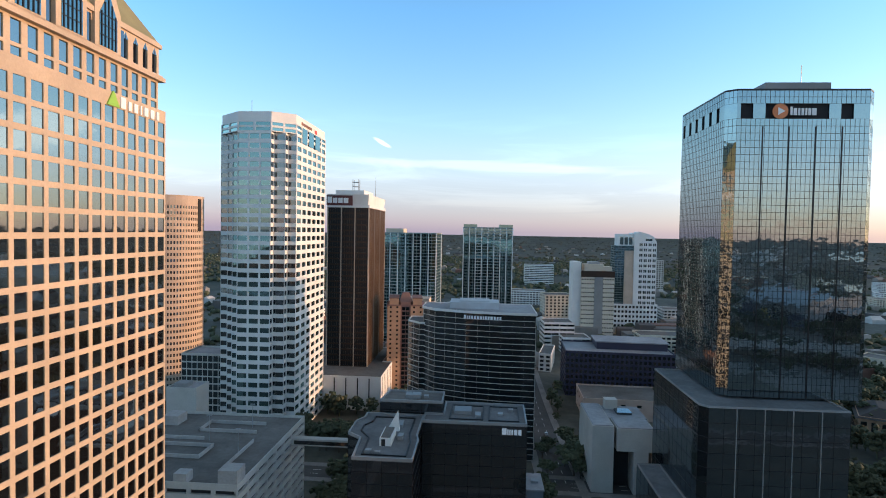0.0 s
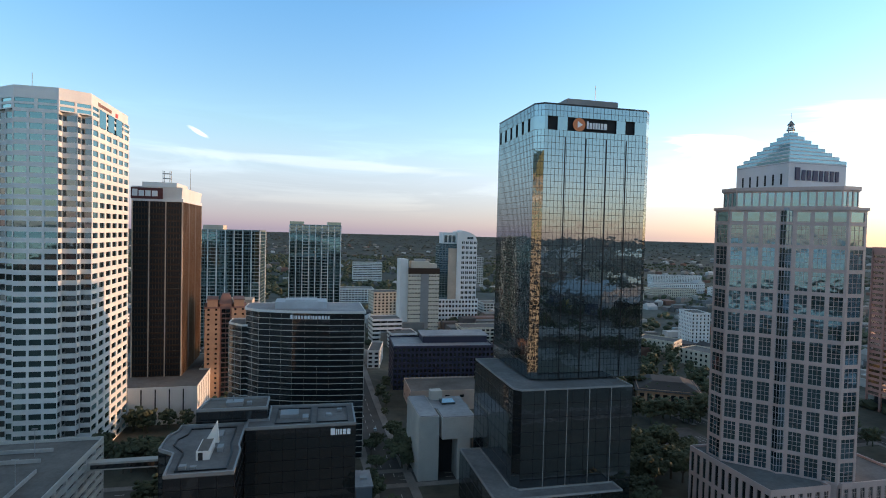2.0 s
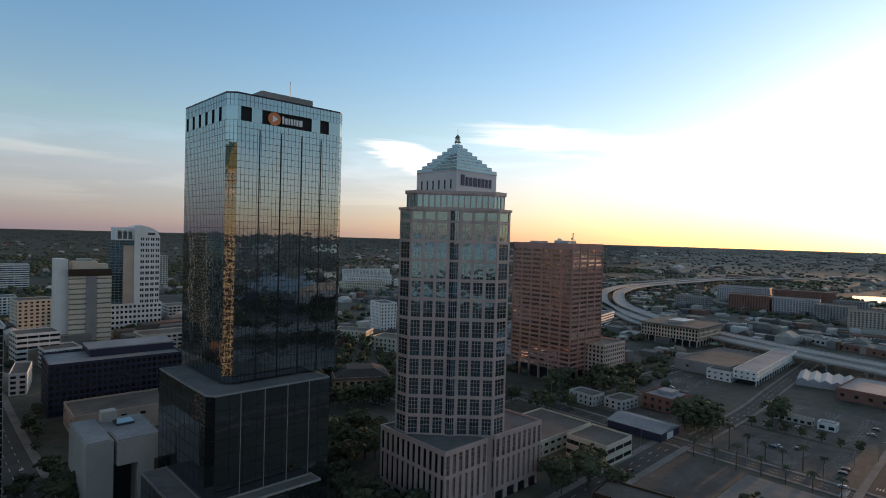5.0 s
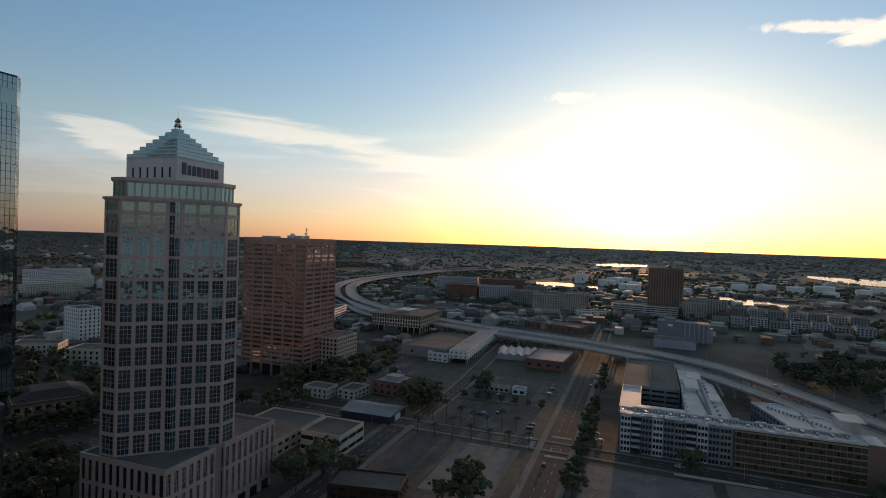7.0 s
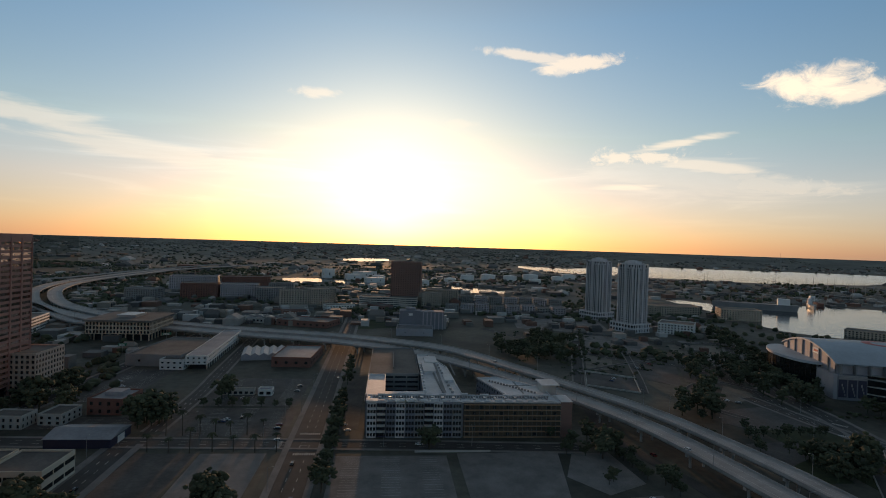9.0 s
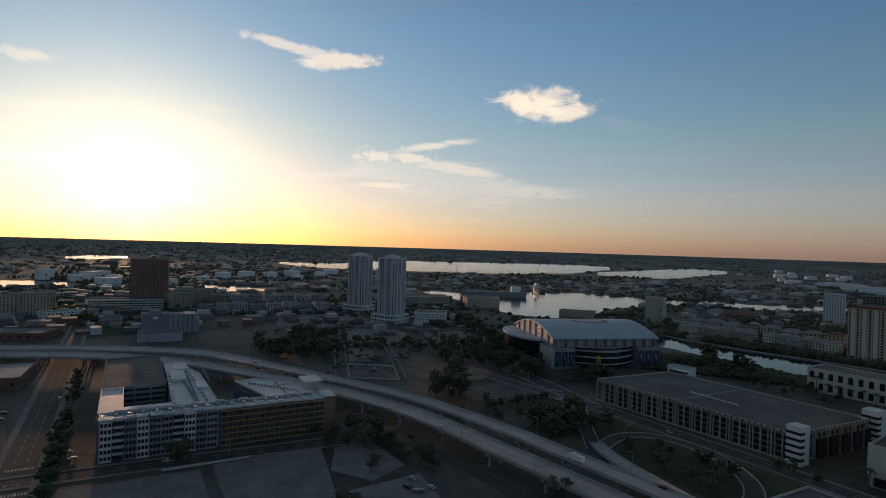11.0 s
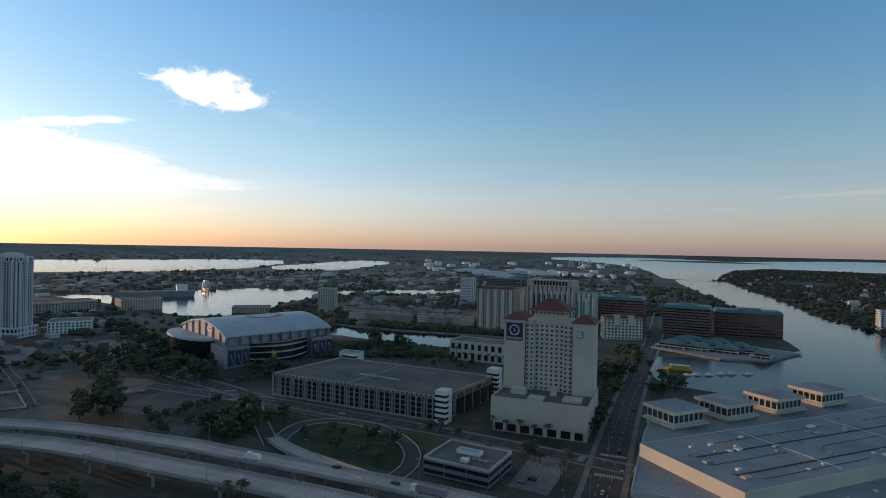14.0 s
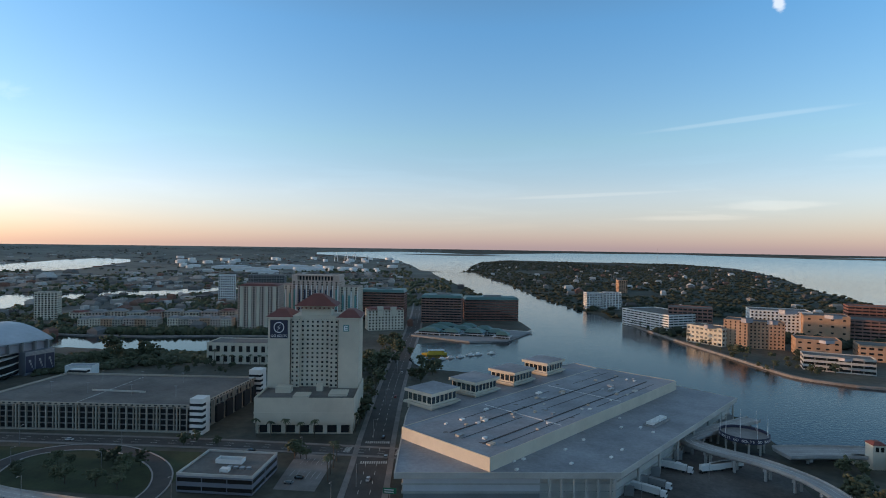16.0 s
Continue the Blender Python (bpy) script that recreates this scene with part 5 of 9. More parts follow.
def stepped_tower():
    r = thing("office_tower", "grey granite tower with a stepped pyramid roof and lantern", "skyscraper", 187.0, 189.5, 0, 45)
    pts = cut_rect(48.5, 48.5, 5.6)
    storeys(r, pts, 29, 121.5, floor=8.4, bay=5.25, wide=0.74, tall=0.83, wall=GRANITE_GREY, pane=GLASS_SKY, deep=0.4, single=(5, 6, 7, 0), bays=[7, 1, 7, 1, 7, 1, 7, 1], frames=True, limit=200)
    storeys(r, pts, 121.5, 126.4, floor=4.9, bay=5.25, wide=0.74, tall=0.7, wall=GRANITE_GREY, pane=GLASS_SKY, deep=0.4, single=(5, 6, 7, 0), bays=[7, 1, 7, 1, 7, 1, 7, 1], wall_name="top_row_wall")
    part("plinth", prisms((inset(pts, 0.5), 0, 29)), GRANITE_GREY, r)
    part("cornice", prisms((inset(pts, -0.7), 126.4, 127.4)), GRANITE_GREY, r)
    band = cut_rect(43.5, 43.5, 5.0)
    storeys(r, band, 127.4, 133.6, floor=6.2, bay=2.6, wide=0.74, tall=0.82, wall=GRANITE_GREY, pane=GLASS_SKY, deep=0.3, single=(5, 6, 7), wall_name="upper_wall")
    part("cornice", prisms((inset(band, -0.7), 133.6, 135.0)), GRANITE_GREY, r)
    # angled glass bay up the middle of each side
    for k in range(4):
        b = bmesh.new()
        prism(b, [(-2.75, -23.7), (0, -25.5), (2.75, -23.7), (2.75, -23.0), (-2.75, -23.0)], 29, 126.3)
        o = part("bay_window", b, GLASS_SKY, r, "angled blue glass bay")
        o.rotation_euler.z = radians(90 * k)
        for j in range(12):
            s = bmesh.new()
            z = 29 + j * 8.41
            prism(s, [(-2.85, -23.8), (0, -25.65), (2.85, -23.8), (2.85, -23.2), (-2.85, -23.2)], z - 0.5, z + 0.6)
            part("spandrel", s, GRANITE_GREY, o)
            s = bmesh.new()
            for q in (0.35, 0.68):
                prism(s, [(-2.8, -23.73), (0, -25.57), (2.8, -23.73), (2.8, -23.2), (-2.8, -23.2)], z + 8.4 * q - 0.09, min(126.2, z + 8.4 * q + 0.09))
            part("glazing_rail", s, STONE_LILAC, o)
        for x, y in ((-1.83, -24.34), (-0.92, -24.94), (0, -25.55), (0.92, -24.94), (1.83, -24.34)):
            s = bmesh.new()
            tube(s, (x, y, 29), (x, y, 126.2), 0.1, n=5)
            part("mullion", s, STONE_LILAC, o)
    drum = rect(26.5, 26.5)
    core = part("crown", prisms((drum, 134.6, 144.4)), STONE_PALE, r, "pale stone crown with narrow slots")
    core.rotation_euler.z = radians(-45)
    for k in range(4):
        for j in range(6):
            b = bmesh.new()
            bar(b, Vector((-13.25, -13.25)), Vector((1, 0)), Vector((0, -1)), 3.2 + j * 3.9, 4.1 + j * 3.9, -0.2, 0.03, 136.4, 140.6)
            if k == 0:
                b.free()
                continue
            o = part("slot_window", b, SHADE, core)
            o.rotation_euler.z = radians(90 * k)
    b = bmesh.new()
    for j in range(8):
        prism(b, rect(26.5 - j * 3.3, 26.5 - j * 3.3), 144.4 + j * 1.75, 146.15 + j * 1.75)
    pyramid = part("stepped_roof", b, STONE_PALE, r, "pale stepped pyramid roof")
    pyramid.rotation_euler.z = radians(-45)
    for j in range(8):
        w, z = 26.5 - j * 3.3, 144.4 + j * 1.75
        b = bmesh.new()
        ring(b, rect(w + 0.3, w + 0.3), 0.5, z - 0.12, z + 0.14)
        part("ledge", b, STONE_LILAC, pyramid)
        b = bmesh.new()
        ring(b, rect(w + 0.1, w + 0.1), 0.2, z + 0.5, z + 1.45)
        part("roof_panel", b, GLASS_SKY, pyramid, "band of blue roof glazing")
    plaque(core, "sign_bar", (-10.4, -13.3), (1, 0), 138.0, (2.0, 1.5, 1.6, 2.2, 1.4, 1.6, 1.5, 1.5), 4.8, SIGN_BLUE, 0.95, 0.3)
    lan = bmesh.new()
    for j in range(3):
        box(lan, -1.5 + j * 0.3, 1.5 - j * 0.3, -1.5 + j * 0.3, 1.5 - j * 0.3, 159.4 + j * 0.8, 159.7 + j * 0.8)
    for dx, dy in ((-0.8, -0.8), (0.8, -0.8), (0.8, 0.8), (-0.8, 0.8)):
        tube(lan, (dx, dy, 158.0), (dx, dy, 161.6), 0.18)
    prism(lan, rect(2.6, 2.6), 161.6, 163.4, 0.05)
    tube(lan, (0, 0, 163), (0, 0, 166.4), 0.08)
    part("lantern", lan, STEEL, r, "open metal lantern with a spike")
    # lower hall on the street grid
    h = thing("office_annex", "grey granite office annex with tall narrow windows", "office block", 0, 0)
    west = [(154, 158), (179, 158), (179, 161), (184, 161), (184, 158), (217, 158), (217, 200), (154, 200)]
    storeys(h, west, 6, 19, floor=13, bay=3.6, wide=0.45, tall=0.9, wall=GRANITE_GREY, pane=GLASS_DARK, deep=0.5, single=(0, 4, 6), wall_name="lower_wall", frames=True)
    storeys(h, west, 19, 29, floor=10, bay=3.6, wide=0.55, tall=0.8, wall=GRANITE_GREY, pane=GLASS, deep=0.5, single=(0, 4, 6), wall_name="upper_wall", lift=0.4, frames=True)
    storeys(h, inset(west, 1.0), 0, 6, floor=6, bay=7.2, wide=0.7, tall=0.7, wall=GRANITE_GREY, pane=GLASS_DARK, deep=0.8, wall_name="street_wall", lift=0)
    flat_roof(h, west, 29, ROOF_GREY, GRANITE_GREY, 0.9, 0.5)
    return r


def red_tower():
    r = thing("office_tower", "red-brown office tower with long window bands and round rooftop dish", "skyscraper", 402.5, 282)
    pts = rect(45, 60)
    storeys(r, pts, 10, 108, floor=3.75, bay=10.0, wide=0.9, tall=0.5, wall=RED_PRECAST, pane=GLASS_ROSE, deep=0.25, single=(0, 3), limit=120)
    # near-black block painted for the shade behind the ground-floor piers
    part("core", prisms((inset(pts, 3.5), 0, 10)), SHADE, r)
    for i, p, u, n, length in sides(pts):
        m = round(length / 10)
        for k in range(m + 1):
            b = bmesh.new()
            bar(b, p, u, n, max(0, length * k / m - 0.7), min(length, length * k / m + 0.7), -1.2, 0.35, 0, 110)
            part("pier", b, RED_PRECAST, r)
    part("crown", prisms((pts, 108, 111.5)), RED_PRECAST, r)
    flat_roof(r, pts, 111.5, ROOF, RED_PRECAST, 0.9)
    d = bmesh.new()
    tube(d, (-10, -8, 111.5), (-10, -8, 113.5), 0.3)
    tube(d, (-10, -8, 113.5), (-11, -9, 115.0), 0.3, 2.0, 14)
    part("dish", d, WHITE, r, "white satellite dish")
    mast = bmesh.new()
    for dx, dy in ((-0.8, -0.8), (0.8, -0.8), (0, 0.8)):
        tube(mast, (dx - 8, dy - 20, 111.5), (dx * 0.3 - 8, dy * 0.3 - 20, 121), 0.15)
    for z in (114, 117, 119.5):
        box(mast, -9, -7, -20.8, -19.2, z, z + 0.2)
    box(mast, -10.5, -8.5, -20.6, -20.0, 115.5, 117.2)
    part("aerial_mast", mast, STEEL, r)
    for sp in ((-18, -8, 5, 16, 111.6, 113.8), (0, 12, -10, 4, 111.6, 114.6)):
        part("roof_plant", boxes(sp), STEEL, r)


granite_tower()
mirror_tower()
white_tower()
bronze_tower()
banded_tower()
black_hotel()
street_garage()
round_tower()
stepped_tower()
red_tower()

# ---- the south side: hotel, arena, garages, convention hall, islands ----
def cream_hotel():
    r = thing("hotel", "cream stucco hotel tower with dark red tiled roofs", "hotel", 115.1, -360.5, 0, 6.8)
    r.scale = (0.955, 1, 1)
    pod = [(-32, -24), (31, -24), (31, 29), (-32, 29)]
    part("podium_wall", prisms((pod, 6.5, 20.4)), CREAM, r)
    storeys(r, inset(pod, 0.8), 0, 6.5, floor=6.5, bay=9.0, wide=0.72, tall=0.78, wall=CREAM, pane=SHADE, deep=2.5, lift=0.1, wall_name="colonnade", single=(2,))
    part("string_course", prisms((inset(pod, -0.25), 12.4, 12.9)), CREAM, r)
    flat_roof(r, pod, 20.4, ROOF, CREAM, 1.4, 0.5)
    for x0, x1, y0, y1, h in ((12, 22, 6, 13, 27), (-8, -4, 4, 8, 28), (-26, -14, 8, 20, 24.6), (-2, 8, 14, 24, 24.4)):
        part("roof_plant", boxes((x0, x1, y0, y1, 20.4, h - 2.8)), CREAM, r)
    wings = []
    for x0, x1 in ((16, 31), (-31, -17)):
        pts = [(x0, -24), (x1, -24), (x1, 0), (x0, 0)]
        storeys(r, pts, 20.4, 66, floor=3.05, bay=4.6, wide=0.34, tall=0.42, wall=CREAM, pane=GLASS_DARK, deep=0.25, single=(1, 3), solid_sides=(2,), wall_name="wing_wall", limit=90)
        part("eave", prisms((inset(pts, -1.2), 66, 67)), CREAM, r)
        part("hip_roof", prisms((inset(pts, -1.5), 67, 71.5, 0.3)), ROOF_RED, r, "dark red tiled hip roof")
    mid = [(-17, -24), (16, -24), (16, -2.0), (10, -2.0), (10, -4.5), (-10.5, -4.5), (-10.5, -2.0), (-17, -2.0)]
    storeys(r, mid, 20.4, 65, floor=3.05, bay=3.1, wide=0.4, tall=0.42, wall=CREAM, pane=GLASS_DARK, deep=0.25, single=(2, 4, 6), wall_name="middle_wall", limit=200, bays=[10, 1, 2, 1, 6, 1, 2, 1])
    part("attic", prisms((inset(mid, 0.5), 65, 67.5)), CREAM, r)
    belv = [(-14, -23), (13, -23), (13, -4), (-14, -4)]
    part("belvedere", prisms((inset(belv, 3.2), 67.5, 73)), CREAM, r)
    part("eave", prisms((inset(belv, 0.5), 73, 74)), CREAM, r)
    for k in range(9):
        part("bracket", boxes((-13 + k * 3.1, -12 + k * 3.1, -5.6, -3.9, 72.0, 73)), BRICK, r)
    part("hip_roof", prisms((inset(belv, -1.2), 74, 81.5, 0.22)), ROOF_RED, r, "dark red tiled hip roof")
    # dark strips stand in for the shadow between wings and middle; no pipes
    for x in (-17.4, 15.6):
        part("shadow_strip", boxes((x, x + 0.9, -2.2, -0.8, 20.5, 65)), BRONZE, r, "dark upright strip painted for a corner shadow")
    panel = part("sign_panel", boxes((17.5, 29.5, 0.02, 0.3, 53, 65)), SIGN_DARK, r, "black banner panel")
    ringb = bmesh.new()
    prism(ringb, circle(3.6, 28), 0, 0.1)
    disc = part("sign_disc", ringb, SIGN_WHITE, panel)
    disc.matrix_basis = Matrix.Translation((23.5, 0.32, 60.2)) @ Matrix.Rotation(radians(-90), 4, "X")
    inner = bmesh.new()
    prism(inner, circle(3.0, 28), 0.1, 0.16)
    part("disc_field", inner, SIGN_DARK, disc)
    bolt = bmesh.new()
    prism(bolt, [(-1.8, -2.6), (0.9, 0.1), (-0.3, 0.3), (1.9, 2.7), (-0.9, 0.3), (0.3, -0.1)][::1], 0.17, 0.26)
    part("bolt_mark", bolt, SIGN_WHITE, disc)
    word = bpy.data.curves.new("banner_word", "FONT")
    word.body, word.size, word.extrude, word.align_x = "GO BOLTS", 2.3, 0.05, "CENTER"
    word.materials.append(SIGN_WHITE)
    w = new("banner_word", word)
    w.parent = panel
    w.matrix_basis = Matrix.Translation((23.5, 0.36, 53.9)) @ Matrix.Rotation(radians(180), 4, "Z") @ Matrix.Rotation(radians(90), 4, "X")
    g = part("sign_panel", boxes((-24.2, -20.3, 0.02, 0.35, 57.8, 62.2)), TEAL_PANEL, r, "small teal sign panel")
    part("sign_bar", boxes((-21.6, -20.9, 0.36, 0.45, 58.5, 61.5), (-23.4, -21.6, 0.36, 0.45, 60.9, 61.5), (-23.4, -21.6, 0.36, 0.45, 59.7, 60.2), (-23.4, -21.6, 0.36, 0.45, 58.5, 59.1)), SIGN_WHITE, g)


def ribbed_garage():
    r = thing("parking_garage", "long concrete parking garage with upright ribs and dark decks", "garage", 0, 0)
    pts = [(170.5, -401), (312.5, -393), (317, -316.5), (175, -325)]
    # solid near-black core painted for the shade between the decks
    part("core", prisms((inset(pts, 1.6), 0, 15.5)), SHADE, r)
    for k in range(5):
        part("deck", prisms((inset(pts, 1.1), k * 3.4 + 0.2, k * 3.4 + 0.85)), CONCRETE_DARK, r)
    for i, p, u, n, length in sides(pts):
        m = int(length / 6.1)
        for k in range(m + 1):
            for off, wd in ((0.0, 0.75), (1.9, 0.4), (-1.9, 0.4)) if k % 2 else ((0.0, 0.75),):
                a = k * length / m + off
                if not -0.1 < a < length + 0.1:
                    continue
                a = min(max(a, 0.4), length - 0.4)
                b = bmesh.new()
                bar(b, p, u, n, a - wd / 2, a + wd / 2, -0.9, 0.3, 0, 15.2)
                part("rib", b, SANDSTONE, r)
        b = bmesh.new()
        bar(b, p, u, n, 0, length, -0.5, 0.2, 0, 1.0)
        part("kerb_wall", b, SANDSTONE, r)
        # crenellated top rail
        b = bmesh.new()
        bar(b, p, u, n, 0, length, -0.6, 0.1, 15.2, 16.9)
        part("rail", b, SANDSTONE, r)
        # dark plates on the rail stand in for the shade in its slots
        for k in range(int(length / 3.6)) if i in (2, 3) else ():
            b = bmesh.new()
            bar(b, p, u, n, k * 3.6 + 0.9, k * 3.6 + 2.5, 0.101, 0.16, 15.7, 16.5)
            part("rail_slot_shade", b, SHADE, r)
    part("roof_deck", prisms((inset(pts, 0.6), 15.0, 15.7)), ROOF, r)
    for x0, x1, y0, y1, h in ((170, 178, -331, -322, 21.5), (166.5, 175.5, -409, -399, 22), (298, 312, -399, -393.5, 19)):
        t = part("stair_tower", boxes((x0, x1, y0, y1, 0, h)), WHITE, r, "white stair tower with open landings")
        # dark boxes on the stair tower stand in for shaded landings
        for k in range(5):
            part("landing_gap_shade", boxes((x0 - 0.05, x1 + 0.05, y1 - 4, y1 + 0.05, 2.6 + k * 3.6, 4.2 + k * 3.6)), SHADE, t)
    # dark boxes along the west wall stand in for shade in the arches
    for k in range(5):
        part("arch_shade", boxes((170.3 + (4 - k) * 0.6 - 0.4, 171.6 + (4 - k) * 0.6, -345 - k * 12 - 9, -345 - k * 12, 0.5, 11)), SHADE, r)
    for x, y in ((200, -345), (230, -345), (260, -345), (285, -345), (215, -380), (245, -380), (275, -380)):
        b = bmesh.new()
        tube(b, (x, y, 15.6), (x, y, 22.5), 0.12, 0.08)
        box(b, x - 1.0, x + 1.0, y - 0.2, y + 0.2, 22.5, 22.7)
        part("light_pole", b, STEEL, r)
    part("ramp_wall", boxes((225, 262, -352, -351.5, 15.7, 16.8)), CONCRETE, r)
    part("deck_seam", boxes((252, 252.4, -394, -324, 15.7, 15.78)), PAINT, r)


def arena():
    r = thing("arena", "indoor sports arena with a pale curved metal roof", "arena", 457.1, -429.3, 0, -16.7)
    r.scale = (1.206, 0.954, 0.9)
    b = bmesh.new()
    n = 20
    ends = []
    for y in (-62, 58):
        up = [b.verts.new((-46 + 92 * k / n, y, 31 + 12.5 * math.sin(math.pi * k / n) ** 0.9)) for k in range(n + 1)]
        dn = [b.verts.new((-46 + 92 * k / n, y, 29.8 + 12.0 * math.sin(math.pi * k / n) ** 0.9)) for k in range(n + 1)]
        ends.append((up, dn))
    (u0, d0), (u1, d1) = ends
    for k in range(n):
        b.faces.new((u0[k], u0[k + 1], u1[k + 1], u1[k]))
        b.faces.new((d0[k + 1], d0[k], d1[k], d1[k + 1]))
        b.faces.new((u0[k + 1], u0[k], d0[k], d0[k + 1]))
        b.faces.new((u1[k], u1[k + 1], d1[k + 1], d1[k]))
    roof = part("curved_roof", b, ROOF_PALE, r, "pale blue-grey curved metal roof")
    # roof emblem as a plain ellipse lying on the vault
    e = bmesh.new()
    for k in range(28):
        a0, a1 = k * math.tau / 28, (k + 1) * math.tau / 28
        pts = []
        for rr, a in ((0.66, a0), (1, a0), (1, a1), (0.66, a1)):
            x, y = -4 + 11 * rr * math.cos(a), -8 + 22 * rr * math.sin(a)
            pts.append(e.verts.new((x, y, 31.15 + 12.5 * math.sin(math.pi * (x + 46) / 92) ** 0.9)))
        e.faces.new(pts)
    part("roof_emblem", e, SIGN_RED, roof, "red oval painted on the roof")
    part("bowl", boxes((-43, 43, -60, 56, 0, 31)), STONE_LILAC, r, "concrete bowl")
    g = bmesh.new()
    pts = [(-43 + 86 * k / n, 30.5 + 11.5 * math.sin(math.pi * k / n) ** 0.9) for k in range(n + 1)]
    f = [g.verts.new((x, 57.0, z)) for x, z in pts] + [g.verts.new((43, 57, 22)), g.verts.new((-43, 57, 22))]
    g.faces.new(f)
    part("gable_wall", g, STONE_LILAC, r)
    for k in range(6):
        x = -34 + k * 13.6
        part("gable_rib", boxes((x - 0.6, x + 0.6, 57.05, 58.0, 22, 31 + 11 * math.sin(math.pi * (x + 43) / 86))), CONCRETE_DARK, r)
    part("gable_sign", boxes((-20, -10, 57.06, 57.5, 33, 38)), SIGN_WHITE, r)
    part("gable_sign_mark", boxes((-18, -12, 57.5, 57.6, 34.6, 36.6)), SIGN_RED, r)
    for k in range(11):
        y = -56 + k * 11
        part("roof_rib", boxes((-47.5, -43.1, y - 0.5, y + 0.5, 22, 31.0)), CONCRETE_DARK, r)
    part("eave_wall", boxes((-43.6, -43.02, -60, 56, 21, 31)), STONE_LILAC, r)
    # bowed terraces towards the plaza
    for z0, z1, out, mt in ((2, 5, 12.0, GLASS_DARK), (5.0, 6.0, 13.0, CONCRETE), (6.0, 11.8, 11.8, GLASS_DARK), (11.8, 12.8, 13.4, CONCRETE), (12.8, 18.0, 10.5, GLASS_DARK), (18.0, 18.8, 11.6, CONCRETE), (19.2, 21.5, 6.5, GLASS_DARK), (21.5, 22.4, 8.0, STEEL)):
        s = bmesh.new()
        arc = [(-43 - out * math.sin(math.pi * k / 14), -34 + 70 * k / 14) for k in range(15)]
        prism(s, [(-42.9, -34), (-42.9, 36)] + arc[::-1][1:-1], z0, z1)
        part("terrace_glass" if mt is GLASS_DARK else "terrace_edge", s, mt, r)
    # corner blocks with printed banners
    for y0, y1, name in ((36, 58, "corner_block"), (-60, -34, "corner_block")):
        c = part(name, boxes((-49.5, -43, y0, y1, 0, 22)), SLATE, r, "corner block with tall banners")
        for k in range(3):
            w = (y1 - y0) / 3
            part("banner", boxes((-49.75, -49.52, y0 + k * w + 0.6, y0 + (k + 1) * w - 0.6, 2.5, 18.0)), SIGN_DARK, c, "dark blue printed banner")
            for q in range(4):
                part("print_patch", boxes((-49.82, -49.76, y0 + k * w + 1.6 + q * 0.7, y0 + k * w + 2.1 + q * (w - 4) / 4, 3.6 + q * 2.8, 5.8 + q * 2.9)), STEEL, c, "pale printed patch")
        for z in (18.6, 19.8, 21.0):
            part("louvre", boxes((-49.8, -49.52, y0 + 0.4, y1 - 0.4, z, z + 0.8)), STEEL, c)
    part("side_wall", boxes((-49, -24, 58.02, 61, 0, 22)), STONE_LILAC, r)
    # dark drum of the north lobby with a pale flat roof
    d = bmesh.new()
    arc = [(14 + 37.5 * math.cos(math.pi * k / 20), 57.5 + 22 * math.sin(math.pi * k / 20)) for k in range(21)]
    prism(d, arc, 0, 24)
    part("lobby_drum", d, GLASS_DARK, r, "dark curved glass lobby")
    d = bmesh.new()
    prism(d, inset(arc, -1.4), 24, 26.5)
    part("lobby_roof", d, ROOF_PALE, r, "pale flat lobby roof")
    for k in range(1, 20):
        x, y = arc[k]
        m = bmesh.new()
        tube(m, (x, y, 0), (x, y, 24), 0.25)
        part("mullion", m, BLACK, r)
    part("back_block", boxes((-20, 60, -72, -60, 0, 20)), CONCRETE, r)
    lat = bmesh.new()
    for dx, dy in ((-1.5, -1.5), (1.5, -1.5), (1.5, 1.5), (-1.5, 1.5)):
        tube(lat, (-62 + dx, 33 + dy, 0), (-62 + dx * 0.6, 33 + dy * 0.6, 19), 0.3)
    for z in (4, 8, 12, 16):
        box(lat, -63.5, -60.5, 31.5, 34.5, z, z + 0.3)
    t = thing("steel_tower", "yellow-grey steel lattice tower on the plaza", "tower", 440, -405, 0, 4)
    part("lattice", lat, YELLOW, t)
    k = thing("ticket_building", "low white flat-roofed building beside the arena", "building", 349, -456, 0, 10)
    part("wall", boxes((-11, 11, -6, 6, 0, 8)), WHITE, k)
    flat_roof(k, rect(22, 12), 8, ROOF_WHITE, WHITE, 0.6)
    # near-black plates painted for the shade in the doorways
    for j in range(5):
        part("opening_shade", boxes((-9.5 + j * 4, -7 + j * 4, 5.9, 6.05, 0.5, 4)), SHADE, k)


